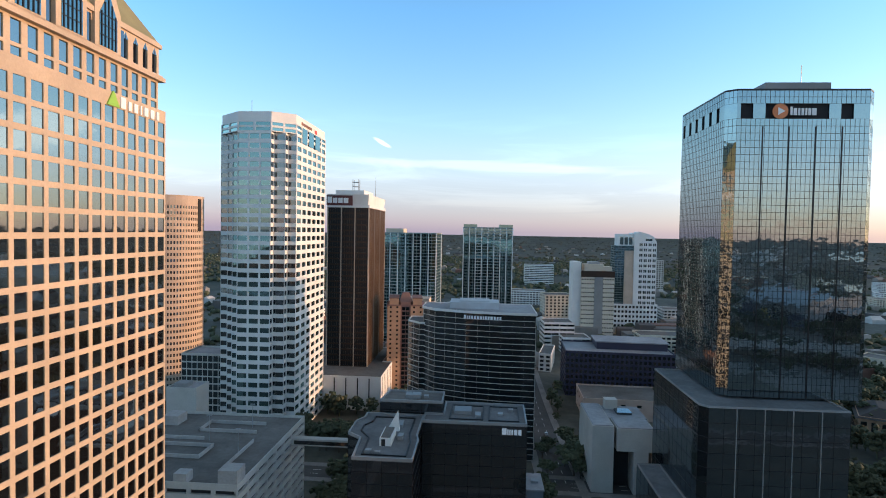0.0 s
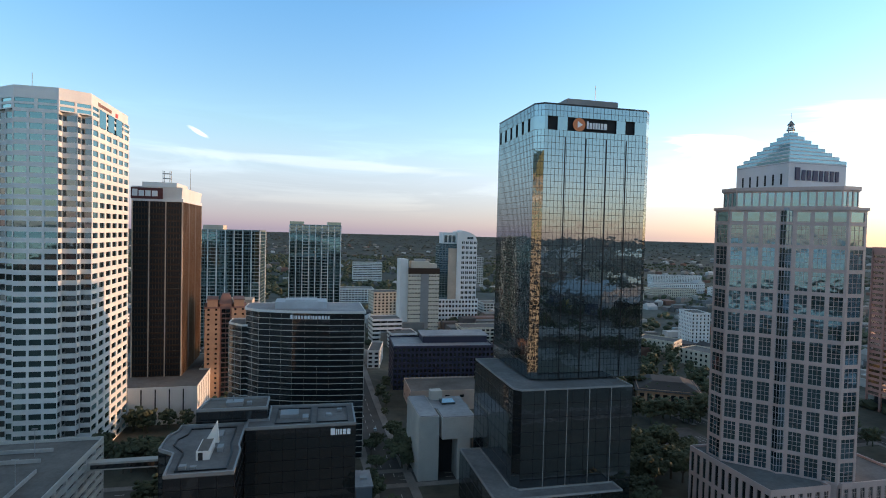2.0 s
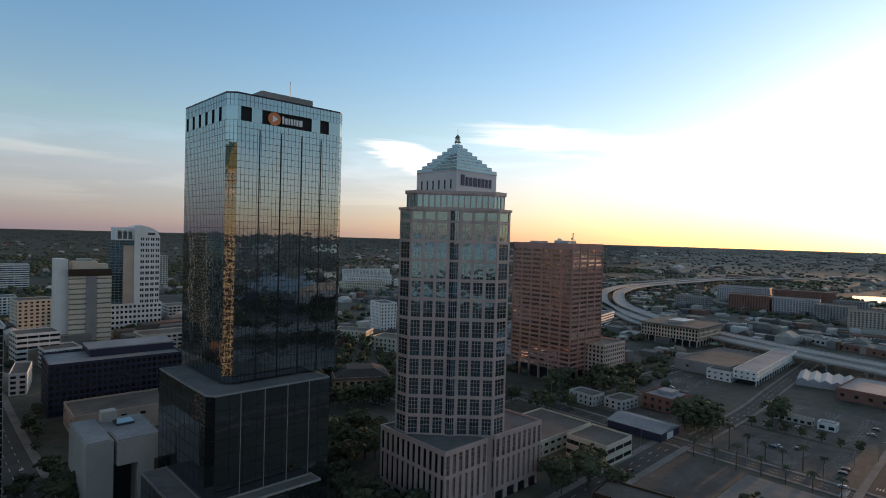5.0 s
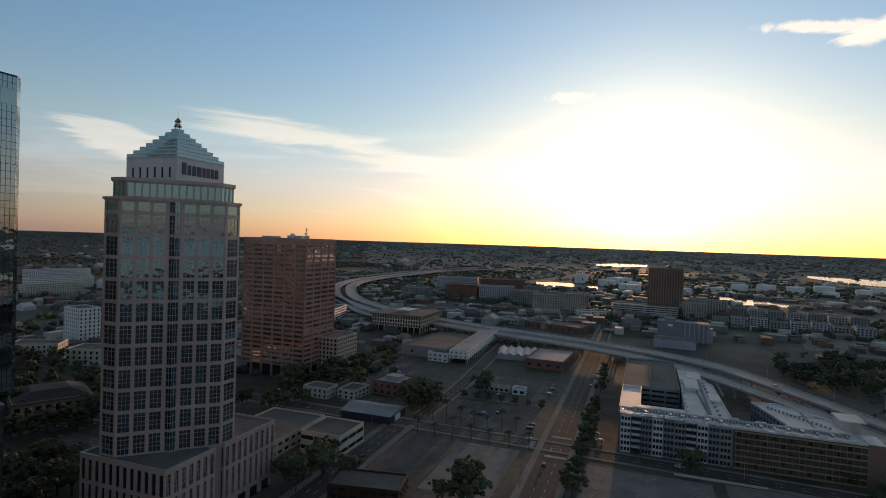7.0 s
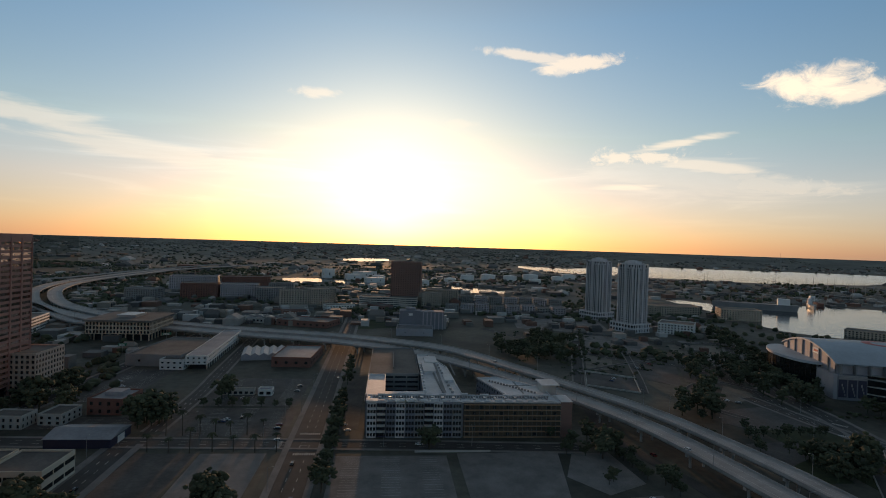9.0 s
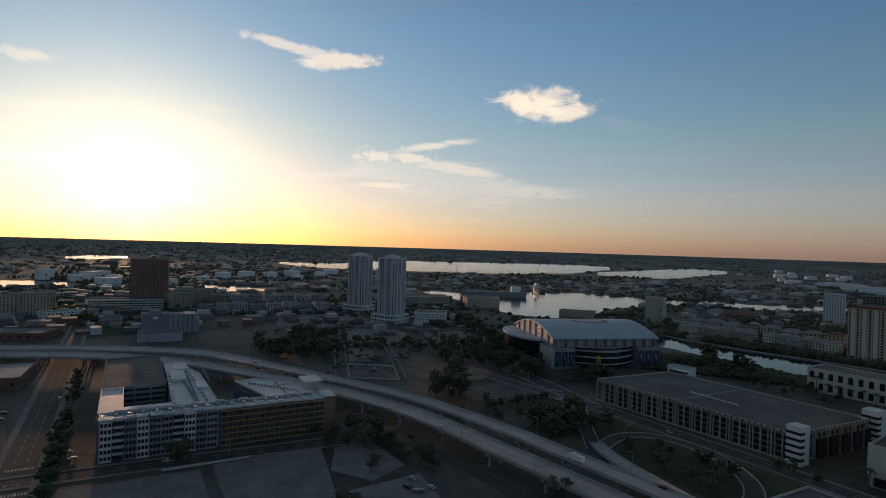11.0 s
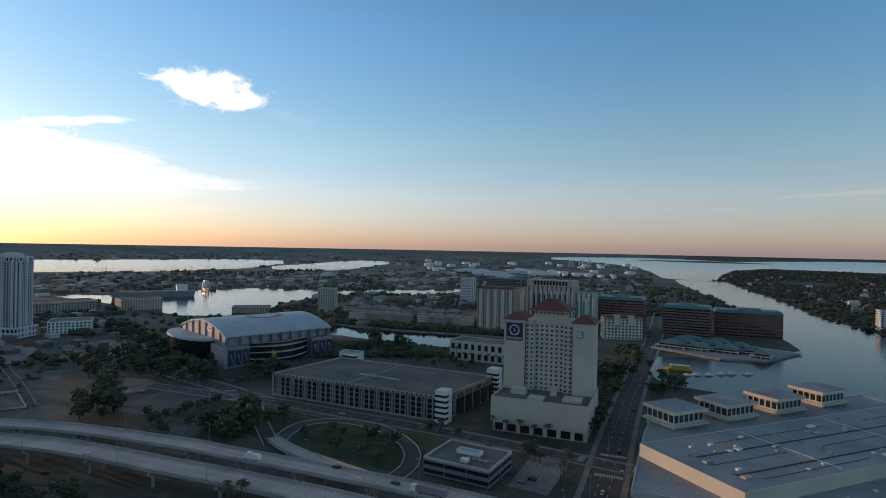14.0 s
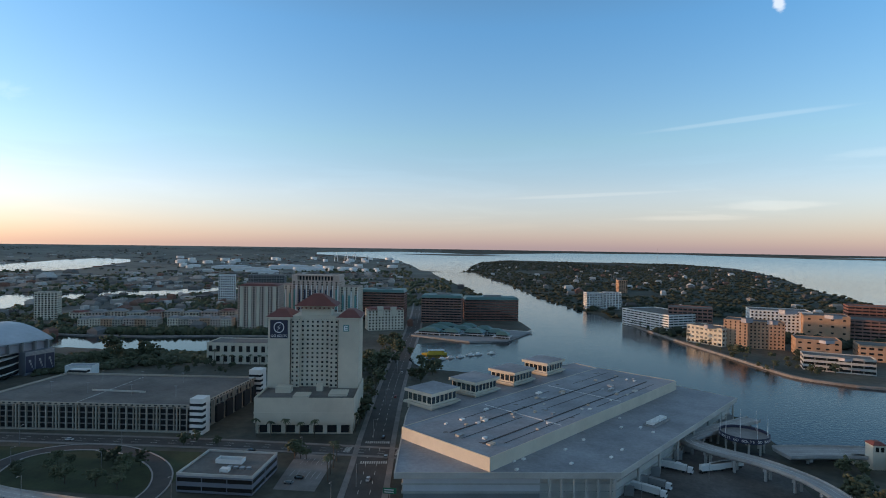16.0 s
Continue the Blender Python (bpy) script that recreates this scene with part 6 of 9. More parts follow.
def convention_hall():
    r = thing("convention_hall", "convention hall with broad pale roofs and four roof pavilions", "convention hall", 0, 0)
    low = [(41.4, -246.5), (-60, -258.5), (-169.5, -400), (-128, -440), (-74, -502), (50, -370), (49, -330)][::-1]
    low = low if sum((b[0] - a[0]) * (b[1] + a[1]) for a, b in zip(low, low[1:] + low[:1])) < 0 else low[::-1]
    part("lower_hall", prisms((inset(low, 4), 0, 12)), CONCRETE, r)
    part("fascia", prisms((low, 11.4, 13.8)), CONCRETE, r)
    flat_roof(r, low, 13.8, ROOF_WHITE, CONCRETE, 0.35, 0.6)
    for z in (3.4, 7.2):
        part("ledge", prisms((inset(low, 3.2), z, z + 0.8)), CONCRETE, r)
    for k in range(8):
        t = k / 7
        b = bmesh.new()
        tube(b, (-57 - 108 * t, -257 - 139 * t, 0), (-57 - 108 * t, -257 - 139 * t, 11.5), 0.7, n=10)
        part("column", b, CONCRETE, r)
    fu = Vector((-101.4, -12.0)).normalized()
    fn = Vector((-fu.y, fu.x)) * -1
    for z0, z1, out, mt in ((0, 3.3, -3.9, CONCRETE_DARK), (4.3, 7.1, -3.6, STONE_PALE), (8.1, 11.3, -3.4, STONE_PALE)):
        b = bmesh.new()
        bar(b, Vector((41.4, -246.5)), fu, fn, 4, 66, out, out + 0.3, z0, z1)
        part("front_band", b, mt, r)
    for k in range(6):
        q = Vector((41.4, -246.5)) + fu * (70 + k * 5.6) - fn * 1.6
        b = bmesh.new()
        tube(b, (q.x, q.y, 0), (q.x, q.y, 11.4), 0.55, n=8)
        part("porch_column", b, CONCRETE, r)
    for k in range(11):
        t = (k + 0.5) / 11
        part("dock_door", boxes((-61 - 104 * t - 2.2, -61 - 104 * t + 2.2, -261 - 136 * t - 0.4, -261 - 136 * t + 0.4, 0.2, 5.0)), STEEL, r)
    top = [(-1, -253), (45, -291), (-86, -455.5), (-134.5, -417.5)]
    area = sum((b[0] - a[0]) * (b[1] + a[1]) for a, b in zip(top, top[1:] + top[:1]))
    top = top if area < 0 else top[::-1]
    part("upper_hall", prisms((top, 13.8, 20)), CREAM, r, "pale upper hall wall")
    flat_roof(r, top, 20, ROOF_WHITE, CREAM, 0.25, 0.5)
    # seams, skylights and vents on the big roof
    rng = random.Random(5)
    ax, ay = Vector((-133.5, -164.5)).normalized(), Vector((46, -38)).normalized()
    for a in (0.25, 0.62):
        p, q = Vector((-1, -253)) + ay * 59 * a, Vector((-134.5, -417.5)) + ay * 59 * a
        b = bmesh.new()
        u = (q - p).normalized()
        bar(b, p + u * 12, u, Vector((u.y, -u.x)), 0, (q - p).length - 30, 0, 1.1, 20.05, 20.2)
        part("gutter", b, BROWN_SHINGLE, r, "dark roof gutter")
    for t in (0.3, 0.62):
        p = Vector((-1, -253)) + ax * 212 * t
        b = bmesh.new()
        bar(b, p + ay * 3, ay, Vector((ay.y, -ay.x)), 0, 53, 0, 0.5, 20.05, 20.22)
        part("roof_seam", b, WHITE, r)
    for a, l0, l1 in ((0.12, 20, 90), (0.12, 110, 190), (0.44, 10, 60), (0.44, 80, 150), (0.8, 30, 120), (0.8, 150, 200)):
        b = bmesh.new()
        bar(b, Vector((-1, -253)) + ay * 59 * a, ax, ay, l0, l1, 0, 0.5, 20.05, 20.12)
        part("drain_line", b, BROWN_SHINGLE, r, "dark drain line")
    for k in range(16):
        p = Vector((-1, -253)) + ax * rng.uniform(10, 198) + ay * rng.uniform(5, 54)
        b = bmesh.new()
        prism(b, [(p.x + 1.6 * math.cos(j * 0.9) * rng.uniform(0.5, 1.3), p.y + 1.1 * math.sin(j * 0.9) * rng.uniform(0.5, 1.3)) for j in range(7)], 20.05, 20.07)
        part("roof_patch", b, ROOF, r, "dark patch of roof felt")
    for k in range(46):
        p = Vector((-1, -253)) + ax * rng.uniform(10, 198) + ay * rng.uniform(5, 54)
        s = rng.choice((1.1, 1.6, 2.6))
        b = bmesh.new()
        bar(b, p, ax, ay, 0, s * 1.6, 0, s, 20.05, 20.05 + rng.uniform(0.5, 1.0))
        part("roof_vent", b, rng.choice((WHITE, CONCRETE, STEEL, TAN)), r)
    for k in range(14):
        p = Vector((20, -255)) + Vector((-0.62, -0.78)) * rng.uniform(-10, 180) + Vector((-0.78, 0.62)) * rng.uniform(18, 50)
        if not inside(p.x, p.y, low) or inside(p.x, p.y, top):
            continue
        b = bmesh.new()
        bar(b, p, ax, ay, 0, 1.8, 0, 1.2, 13.85, 14.6)
        part("roof_vent", b, WHITE, r)
    tray = Vector((-88, -330))
    b = bmesh.new()
    bar(b, tray, ax, Vector((-ay.x, -ay.y)), 0, 22, 0, 7, 13.85, 14.9)
    plant = part("cooling_plant", b, CONCRETE_DARK, r, "sunken row of cooling units")
    for k in range(5):
        b = bmesh.new()
        bar(b, tray + ax * (1.5 + k * 4), ax, Vector((-ay.x, -ay.y)), 0, 3, 1.5, 5.5, 14.9, 16.2)
        part("cooling_unit", b, WHITE, plant)
    # pavilions
    for cx, cy in ((36, -359), (10, -392), (-17, -425), (-44, -462)):
        p = thing("roof_pavilion", "flat-roofed glazed pavilion on the convention hall roof", "pavilion", cx, cy, 0, 53, "roof pavilions")
        sq = rect(27, 24)
        part("base", prisms((inset(sq, 1.6), 12, 16.5)), CREAM, p)
        storeys(p, inset(sq, 1.8), 16.5, 22.5, floor=6, bay=4.2, wide=0.8, tall=0.7, wall=CREAM, pane=GLASS, deep=0.3, single=(0, 1, 2, 3))
        part("balcony", prisms((inset(sq, -0.4), 15.4, 16.4)), CREAM, p)
        part("fascia", prisms((sq, 22.5, 24.2)), CREAM, p)
        part("roof", prisms((inset(sq, 0.6), 24.0, 24.4)), ROOF_WHITE, p)
    # round plaza on columns with a ring of flagpoles
    q = thing("round_terrace", "round raised terrace with a banner ring and flagpoles", "terrace", -147, -337)
    part("floor", prisms((circle(13, 36), 8.2, 9.0)), PAVE, q)
    b = bmesh.new()
    ring(b, circle(13.2, 36), 0.3, 7.6, 10.6)
    part("banner_ring", b, SIGN_DARK, q, "dark banner ring with white lettering")
    for k, sign in enumerate("GO BOLTS GO BOLTS GO BOLTS"):
        if sign == " ":
            continue
        a = radians(-9 + k * 6.0)
        word = bpy.data.curves.new("letter", "FONT")
        word.body, word.size, word.extrude, word.align_x = sign, 1.9, 0.03, "CENTER"
        word.materials.append(SIGN_WHITE)
        w = new("letter", word)
        w.parent = q
        w.matrix_basis = Matrix.Translation((13.26 * math.cos(a), 13.26 * math.sin(a), 8.4)) @ Matrix.Rotation(a + radians(90), 4, "Z") @ Matrix.Rotation(radians(90), 4, "X")
    for k in range(9):
        a = k * math.tau / 9
        b = bmesh.new()
        tube(b, (10 * math.cos(a), 10 * math.sin(a), 0), (10 * math.cos(a), 10 * math.sin(a), 8.3), 0.6, n=8)
        part("column", b, CONCRETE, q)
        b = bmesh.new()
        tube(b, (12.4 * math.cos(a + 0.3), 12.4 * math.sin(a + 0.3), 9), (12.4 * math.cos(a + 0.3), 12.4 * math.sin(a + 0.3), 21), 0.12, 0.06)
        part("flagpole", b, WHITE, q)
    viaduct("curved concrete service ramp", [(-168, -372), (-140, -352), (-122, -338), (-112, -326), (-120, -312), (-138, -296), (-150, -276), (-153, -255), (-150, -236)], 4.2, 8.0, "service_ramp", spacing=14)
    # drawbridge with its keeper's tower
    viaduct("low concrete road bridge over the channel", [(-160, -322), (-190, -326), (-240, -328), (-420, -340)], 8.0, 5.0, "road_bridge", spacing=18)
    t = thing("bridge_tower", "small cream bridge keeper's tower with a red roof", "tower", -206, -318)
    part("wall", prisms((rect(6.5, 6.5), 0, 13)), CREAM, t)
    part("roof", prisms((rect(7.6, 7.6), 13, 14.5, 0.4)), ROOF_RED, t)
    for k in range(2):
        part("window", boxes((-2.2 + k * 2.6, -0.6 + k * 2.6, 3.2, 3.35, 9.5, 12)), GLASS_DARK, t)
    part("abutment", boxes((-9, 9, -6, -3.3, 0, 5)), CREAM, t)


def small_office():
    r = thing("low_office", "low grey office with dark window bands and a sunken roof plant", "office block", 0, 0)
    pts = [(106, -276), (142, -276), (142, -246), (106, -246)]
    storeys(r, pts, 0.6, 8.4, floor=3.9, bay=12.0, wide=0.97, tall=0.5, wall=SLATE, pane=GLASS_DARK, deep=0.3, single=(0, 1, 2, 3))
    flat_roof(r, pts, 8.4, ROOF, CONCRETE, 1.1, 0.5)
    b = bmesh.new()
    ring(b, [(118, -266), (131, -266), (131, -261), (118, -261)], 0.4, 8.4, 10.4)
    part("plant_screen", b, WHITE, r)
    for k in range(4):
        part("roof_unit", boxes((111 + k * 3.2, 113 + k * 3.2, -257, -255, 8.4, 9.5)), STEEL, r)
    part("roof_unit", boxes((120, 124, -254, -251, 8.4, 10)), WHITE, r)


cream_hotel()
ribbed_garage()
arena()
convention_hall()
small_office()
r = block("exhibition_hall", "low cream hall with arched openings", "hall", rect(58, 30), 19, x=240, y=-531, turn=3, wall=CREAM, pane=GLASS_DARK, floor=9, bay=7, wide=0.5, tall=0.6, single=(2,))

# ---- further buildings, by district ----
def hip_top(root, pts, z, rise, material, over=1.0, small=0.35):
    part("hip_roof", prisms((inset(pts, -over), z, z + rise, small)), material, root)


def facing(ax, ay, bx, by, depth):
    """Placing for a block whose front runs from a to b, the depth lying behind it (to the left of a to b is the street)."""
    dx, dy = bx - ax, by - ay
    ln = math.hypot(dx, dy)
    turn = math.degrees(math.atan2(dy, dx))
    nx, ny = -dy / ln, dx / ln
    return dict(x=(ax + bx) / 2 + nx * depth / 2, y=(ay + by) / 2 + ny * depth / 2, turn=turn), rect(ln, depth)


def front(name, label, category, a, b, depth, h, **kw):
    """A block whose visible front runs from a to b, its left end first as seen from the street."""
    where, pts = facing(*a, *b, depth)
    return block(name, label, category, pts, h, **where, **kw)


# islands to the south
OFF = dict(floor=3.9, bay=6.0, wide=0.96, tall=0.5, deep=0.4)
def green_edge(root, w, d, z):
    """A sloping green metal roof edge with a low plant house on top."""
    part("roof_edge", prisms((rect(w + 1.6, d + 1.6), z - 0.4, z + 3.6, 0.93)), ROOF_GREEN, root, "sloping green metal roof edge")
    part("plant_house", boxes((-w * 0.14, w * 0.2, -3, 4, z + 3.5, z + 6)), CONCRETE_DARK, root)


r = front("office_block", "brown banded office block with a green metal roof edge", "office block", (102, -834), (42, -834), 34, 38, wall=BROWN, pane=GLASS_DARK, cover=ROOF_GREEN, **OFF)
green_edge(r, 60, 34, 38)
r = front("office_block", "red brick office block with a green metal roof edge", "office block", (38, -868), (-44, -880), 30, 33, wall=BRICK, pane=GLASS_DARK, cover=ROOF_GREEN, **OFF)
green_edge(r, 83, 30, 33)
r = front("office_block", "brown stepped office block with a green roof", "office block", (201, -850), (131, -852), 40, 43, wall=BROWN, pane=GLASS_DARK, cover=ROOF_GREEN, **OFF)
green_edge(r, 70, 40, 43)
r = front("apartment_block", "cream apartment block with a red tiled roof", "flats", (162, -742), (117, -760), 26, 27, wall=CREAM, pane=GLASS_DARK, bay=4.5, wide=0.45, tall=0.5)
hip_top(r, rect(48, 26), 27, 3, ROOF_RED, 0.8, 0.75)
part("stepped_gable", boxes((-12, -4, -13.6, -10, 20, 32), (6, 14, -13.6, -10, 20, 31)), CREAM, r)
r = front("apartment_tower", "pink-cream apartment tower with a red roof", "flats", (337, -728), (283, -734), 28, 57, wall=PINK, pane=GLASS_DARK, floor=3.2, bay=4.0, wide=0.55, tall=0.6)
hip_top(r, rect(54, 28), 57.6, 3.0, ROOF_RED, 0.6, 0.7)
for k in range(5):
    part("balcony_shaft", boxes((-24 + k * 11, -20 + k * 11, -15.2, -13.9, 3, 57)), CREAM, r)


def strip_hotel():
    """A pale pink hotel of three parts: a tall middle with an attic colonnade between two lower wings, all with teal strips."""
    r = thing("hotel", "pale pink hotel with teal strips and a columned attic", "hotel", 254, -818, 0, 0)
    for name, x0, x1, y1, h, n in (("middle", -35, 35, 18, 61, 9), ("wing", 35.05, 63, 13, 54, 3), ("wing", -63, -35.05, 13, 53, 3)):
        pts = [(x0, -16), (x1, -16), (x1, y1), (x0, y1)]
        storeys(r, pts, 0, h, floor=3.3, bay=7.0, wide=0.36, tall=0.62, wall=CREAM if name == "wing" else PINK, pane=GLASS_DARK, deep=0.3, wall_name=name + "_wall")
        flat_roof(r, pts, h, ROOF, PINK, 1.2, 0.6)
        step = (x1 - x0) / n
        for k in range(n):
            part("teal_strip", boxes((x0 + step * (k + 0.30), x0 + step * (k + 0.62), y1 + 0.02, y1 + 0.3, 20, h - 12)), TEAL_PANEL if k in (0, n - 1) or name == "wing" else SIGN_DARK, r, "teal glazed strip")
            part("white_pier", boxes((x0 + step * (k + 0.04), x0 + step * (k + 0.22), y1 + 0.02, y1 + 0.5, 12, h - 6)), WHITE, r)
    # near-black block stands in for the shade behind the attic columns
    part("attic", boxes((-26, 26, -10, 12, 61, 68)), SHADE, r)
    part("attic_roof", boxes((-28, 28, -12, 14, 68, 69.6)), PINK, r)
    for k in range(12):
        part("attic_column", boxes((-26.5 + k * 4.7, -25 + k * 4.7, 12.02, 13.2, 61, 68)), PINK, r)
    for x0, x1 in ((-35, -27), (27, 35)):
        part("corner_tower", boxes((x0, x1, -12, 17.6, 61, 70)), PINK, r)


strip_hotel()
front("apartment_tower", "white apartment tower beyond the canal", "flats", (520, -1040), (492, -1052), 26, 52, wall=WHITE, pane=GLASS_DARK, floor=3.2, bay=4, wide=0.6)
front("apartment_tower", "beige apartment tower among trees", "flats", (650, -752), (624, -764), 22, 39, wall=CREAM, pane=GLASS_DARK, floor=3.2, bay=4, wide=0.6)
front("apartment_tower", "dark unfinished concrete tower with green netting", "flats", (490, -1105), (420, -1120), 30, 50, wall=CONCRETE_DARK, pane=SHADE, floor=3.4, bay=5, wide=0.8, tall=0.7)
ROW_TONES = [CREAM, CREAM, TAN_BRICK, SANDSTONE, PINK, TAN_BRICK, SANDSTONE, CREAM, SANDSTONE, PINK, TAN_BRICK, PINK, CREAM]
for k in range(13):
    ax, ay = (533 - k * 13.9, -687 - k * 2.57) if k < 7 else (424 - (k - 7) * 13.5, -708 - (k - 7) * 2.4)
    q = front("row_house", "four-storey stucco row house on the canal", "house", (ax, ay), (ax - 13.4, ay - 2.4), 20, 12.4 + (k * 5 % 3) * 0.5, wall=ROW_TONES[k], pane=GLASS_DARK, floor=3.1, bay=3.3, wide=0.42, tall=0.52, group="canal row houses")
    hip_top(q, rect(13.5, 20), 12.6 + (k * 5 % 3) * 0.5, 3.0, CONCRETE_DARK, 0.3, 0.55)
for k in range(9):
    a, b = (600 - k * 25, -756 - k * 6), (578 - k * 25, -761 - k * 6)
    q = front("row_house", "stucco row house with a dark hipped roof among trees", "house", a, b, 18, 11 + k % 3, wall=(CREAM, PINK, TAN)[k % 3], pane=GLASS_DARK, floor=3.6, bay=4.4, wide=0.45, group="canal row houses")
    hip_top(q, rect(22.6, 18), 11 + k % 3, 3.2, CONCRETE_DARK if k % 4 else ROOF_RED, 0.6, 0.5)
r = thing("pier_pavilion", "low waterfront restaurant pavilion with a green metal roof", "restaurant", 40, -735, 0, -12)
part("deck", prisms(([(-88, -40), (48, -52), (52, 40), (-30, 62), (-70, 40)], 0, 2.2)), CONCRETE_DARK, r)
for x, y, w, d in ((32, 24, 30, 18), (4, 20, 24, 20), (-24, 12, 26, 22), (-50, 4, 22, 18), (30, -2, 34, 16), (-2, -8, 26, 18), (-30, -16, 24, 16), (28, -28, 36, 16), (-4, -32, 24, 14), (-62, 22, 18, 14)):
    part("wall", boxes((x - w / 2 + 2, x + w / 2 - 2, y - d / 2 + 2, y + d / 2 - 2, 2, 6.5)), GLASS_DARK, r)
    part("hip_roof", prisms((rect(w, d, x, y), 6.5, 10.5, 0.4)), ROOF_GREEN, r)
    part("veranda", prisms((rect(w + 4, d + 4, x, y), 4.2, 4.7)), ROOF_PALE, r)
    for k in range(5):
        part("post", boxes((x - w / 2 - 1.5 + k * (w + 2.4) / 4, x - w / 2 - 1.1 + k * (w + 2.4) / 4, y + d / 2 + 1.4, y + d / 2 + 1.8, 2.2, 4.2)), WHITE, r)
part("dock_edge", prisms(([(-90, -42), (49, -54), (50, -50), (-88, -38)], 1.0, 2.6)), CONCRETE, r)

# hospital island
front("parking_garage", "white banded parking garage by the water", "garage", (-201, -876), (-243, -790), 60, 24, wall=WHITE, pane=SHADE, floor=3.4, bay=9, wide=0.95, tall=0.45, deep=0.8)
front("hospital_wing", "brown brick hospital wing with window bands", "hospital", (-252, -822), (-306, -804), 30, 33, wall=BROWN, pane=GLASS_DARK, floor=4.4, bay=6, wide=0.8, tall=0.5)
front("hospital_wing", "cream hospital building with square windows", "hospital", (-246, -728), (-274, -690), 26, 21, wall=CREAM, pane=GLASS_DARK, floor=5, bay=6, wide=0.6, tall=0.5, single=(0, 3))
front("hospital_tower", "tan brick hospital tower with narrow windows", "hospital", (-278, -697), (-300, -684), 30, 32, wall=TAN_BRICK, pane=GLASS_DARK, floor=3.7, bay=5, wide=0.3, tall=0.5)
front("hospital_tower", "tan brick hospital tower with small windows", "hospital", (-300, -690), (-340, -680), 24, 31, wall=TAN_BRICK, pane=GLASS_DARK, floor=3.7, bay=4, wide=0.4, tall=0.45)
front("hospital_wing", "long white hospital wing with rows of square windows", "hospital", (-352, -795), (-422, -776), 40, 34, wall=WHITE, pane=GLASS_DARK, floor=4.2, bay=5, wide=0.5, tall=0.5)
front("hospital_wing", "tan hospital wing with blank walls", "hospital", (-400, -756), (-446, -738), 40, 33, wall=TAN_BRICK, pane=GLASS_DARK, floor=8, bay=12, wide=0.25, tall=0.25)
front("hospital_wing", "brown hospital wing with long window bands", "hospital", (-446, -745), (-560, -700), 40, 30, wall=BROWN, pane=GLASS_DARK, floor=4.4, bay=8, wide=0.9, tall=0.45)
front("hospital_wing", "low tan hospital building", "hospital", (-336, -650), (-376, -636), 30, 18, wall=TAN_BRICK, pane=GLASS_DARK, floor=6, bay=8, wide=0.4, tall=0.3)
front("hospital_wing", "low tan hospital building with a grey roof", "hospital", (-390, -630), (-450, -606), 34, 16, wall=TAN_BRICK, pane=GLASS_DARK, floor=5, bay=7, wide=0.6, tall=0.4)
front("hospital_wing", "low banded concrete hospital building", "hospital", (-304, -574), (-358, -553), 22, 14, wall=CONCRETE, pane=GLASS_DARK, floor=4.6, bay=9, wide=0.95, tall=0.5)
front("hospital_wing", "dark red brick hospital tower block", "hospital", (-480, -800), (-560, -770), 30, 42, wall=BRICK, pane=GLASS_DARK, floor=4, bay=8, wide=0.9, tall=0.45)
for x, y, z, w, d, h in ((-262, -700, 21, 8, 6, 4), (-296, -676, 32, 10, 7, 4.5), (-322, -672, 31, 8, 8, 4), (-384, -762, 34, 20, 10, 5), (-420, -728, 33, 14, 12, 4), (-356, -628, 18, 12, 8, 3), (-420, -600, 16, 16, 8, 3), (-330, -552, 14, 10, 6, 2.5)):
    o = thing("roof_plant_room", "pale plant room on a hospital roof", "plant room", x, y, z, 20, "hospital roof plant")
    part("wall", boxes((-w / 2, w / 2, -d / 2, d / 2, -0.3, h)), STONE_LILAC, o)
    part("roof_cap", boxes((-w / 2 - 0.3, w / 2 + 0.3, -d / 2 - 0.3, d / 2 + 0.3, h, h + 0.4)), ROOF_GREY, o)
front("apartment_block", "white waterside apartment block with balcony bays", "flats", (-182, -1080), (-212, -1085), 20, 30, wall=WHITE, pane=GLASS_DARK, floor=3.2, bay=5, wide=0.7)
front("apartment_block", "white waterside apartment block with balcony bays", "flats", (-214, -1084), (-246, -1082), 20, 31, wall=WHITE, pane=GLASS_DARK, floor=3.2, bay=5, wide=0.7)
front("apartment_block", "pink tower block in the island woods", "flats", (-330, -1480), (-352, -1484), 20, 32, wall=TAN_BRICK, pane=GLASS_DARK, floor=3.2, bay=5, wide=0.6)

# east: low town between the towers and the expressway
front("office_block", "pinkish-brown office block with a grid of deep windows", "office block", (404, 278), (404, 236), 34, 31, wall=PINK, pane=GLASS_DARK, floor=3.4, bay=3.4, wide=0.55, tall=0.6, deep=0.6, base=3)
r = thing("court_building", "tan public building with an overhanging roof and upright ribs", "public building", 664, 287)
storeys(r, rect(66, 66), 7, 20, floor=4.3, bay=3.4, wide=0.6, tall=0.7, wall=TAN, pane=GLASS_DARK, deep=0.8)
# near-black block stands in for the shade under the raised storeys
part("base", prisms((rect(56, 56), 0, 7)), SHADE, r)
for k in range(9):
    for s in (-1, 1):
        part("leg", boxes((-32.4 + k * 8, -31.4 + k * 8, s * 32 - 0.5, s * 32 + 0.5, 0, 7)), TAN, r)
        part("leg", boxes((s * 32 - 0.5, s * 32 + 0.5, -32.4 + k * 8, -31.4 + k * 8, 0, 7)), TAN, r)
part("roof_slab", prisms((rect(70, 70), 20, 22)), ROOF, r)
part("roof_plant", boxes((-14, 14, -10, 10, 22, 25)), STEEL, r)
r = thing("school_building", "long white two-storey building on thin columns", "building", 570, 166, 0, 3)
storeys(r, rect(140, 18), 4.2, 11.5, floor=3.65, bay=4.5, wide=0.35, tall=0.35, wall=WHITE, pane=GLASS_DARK, deep=0.25)
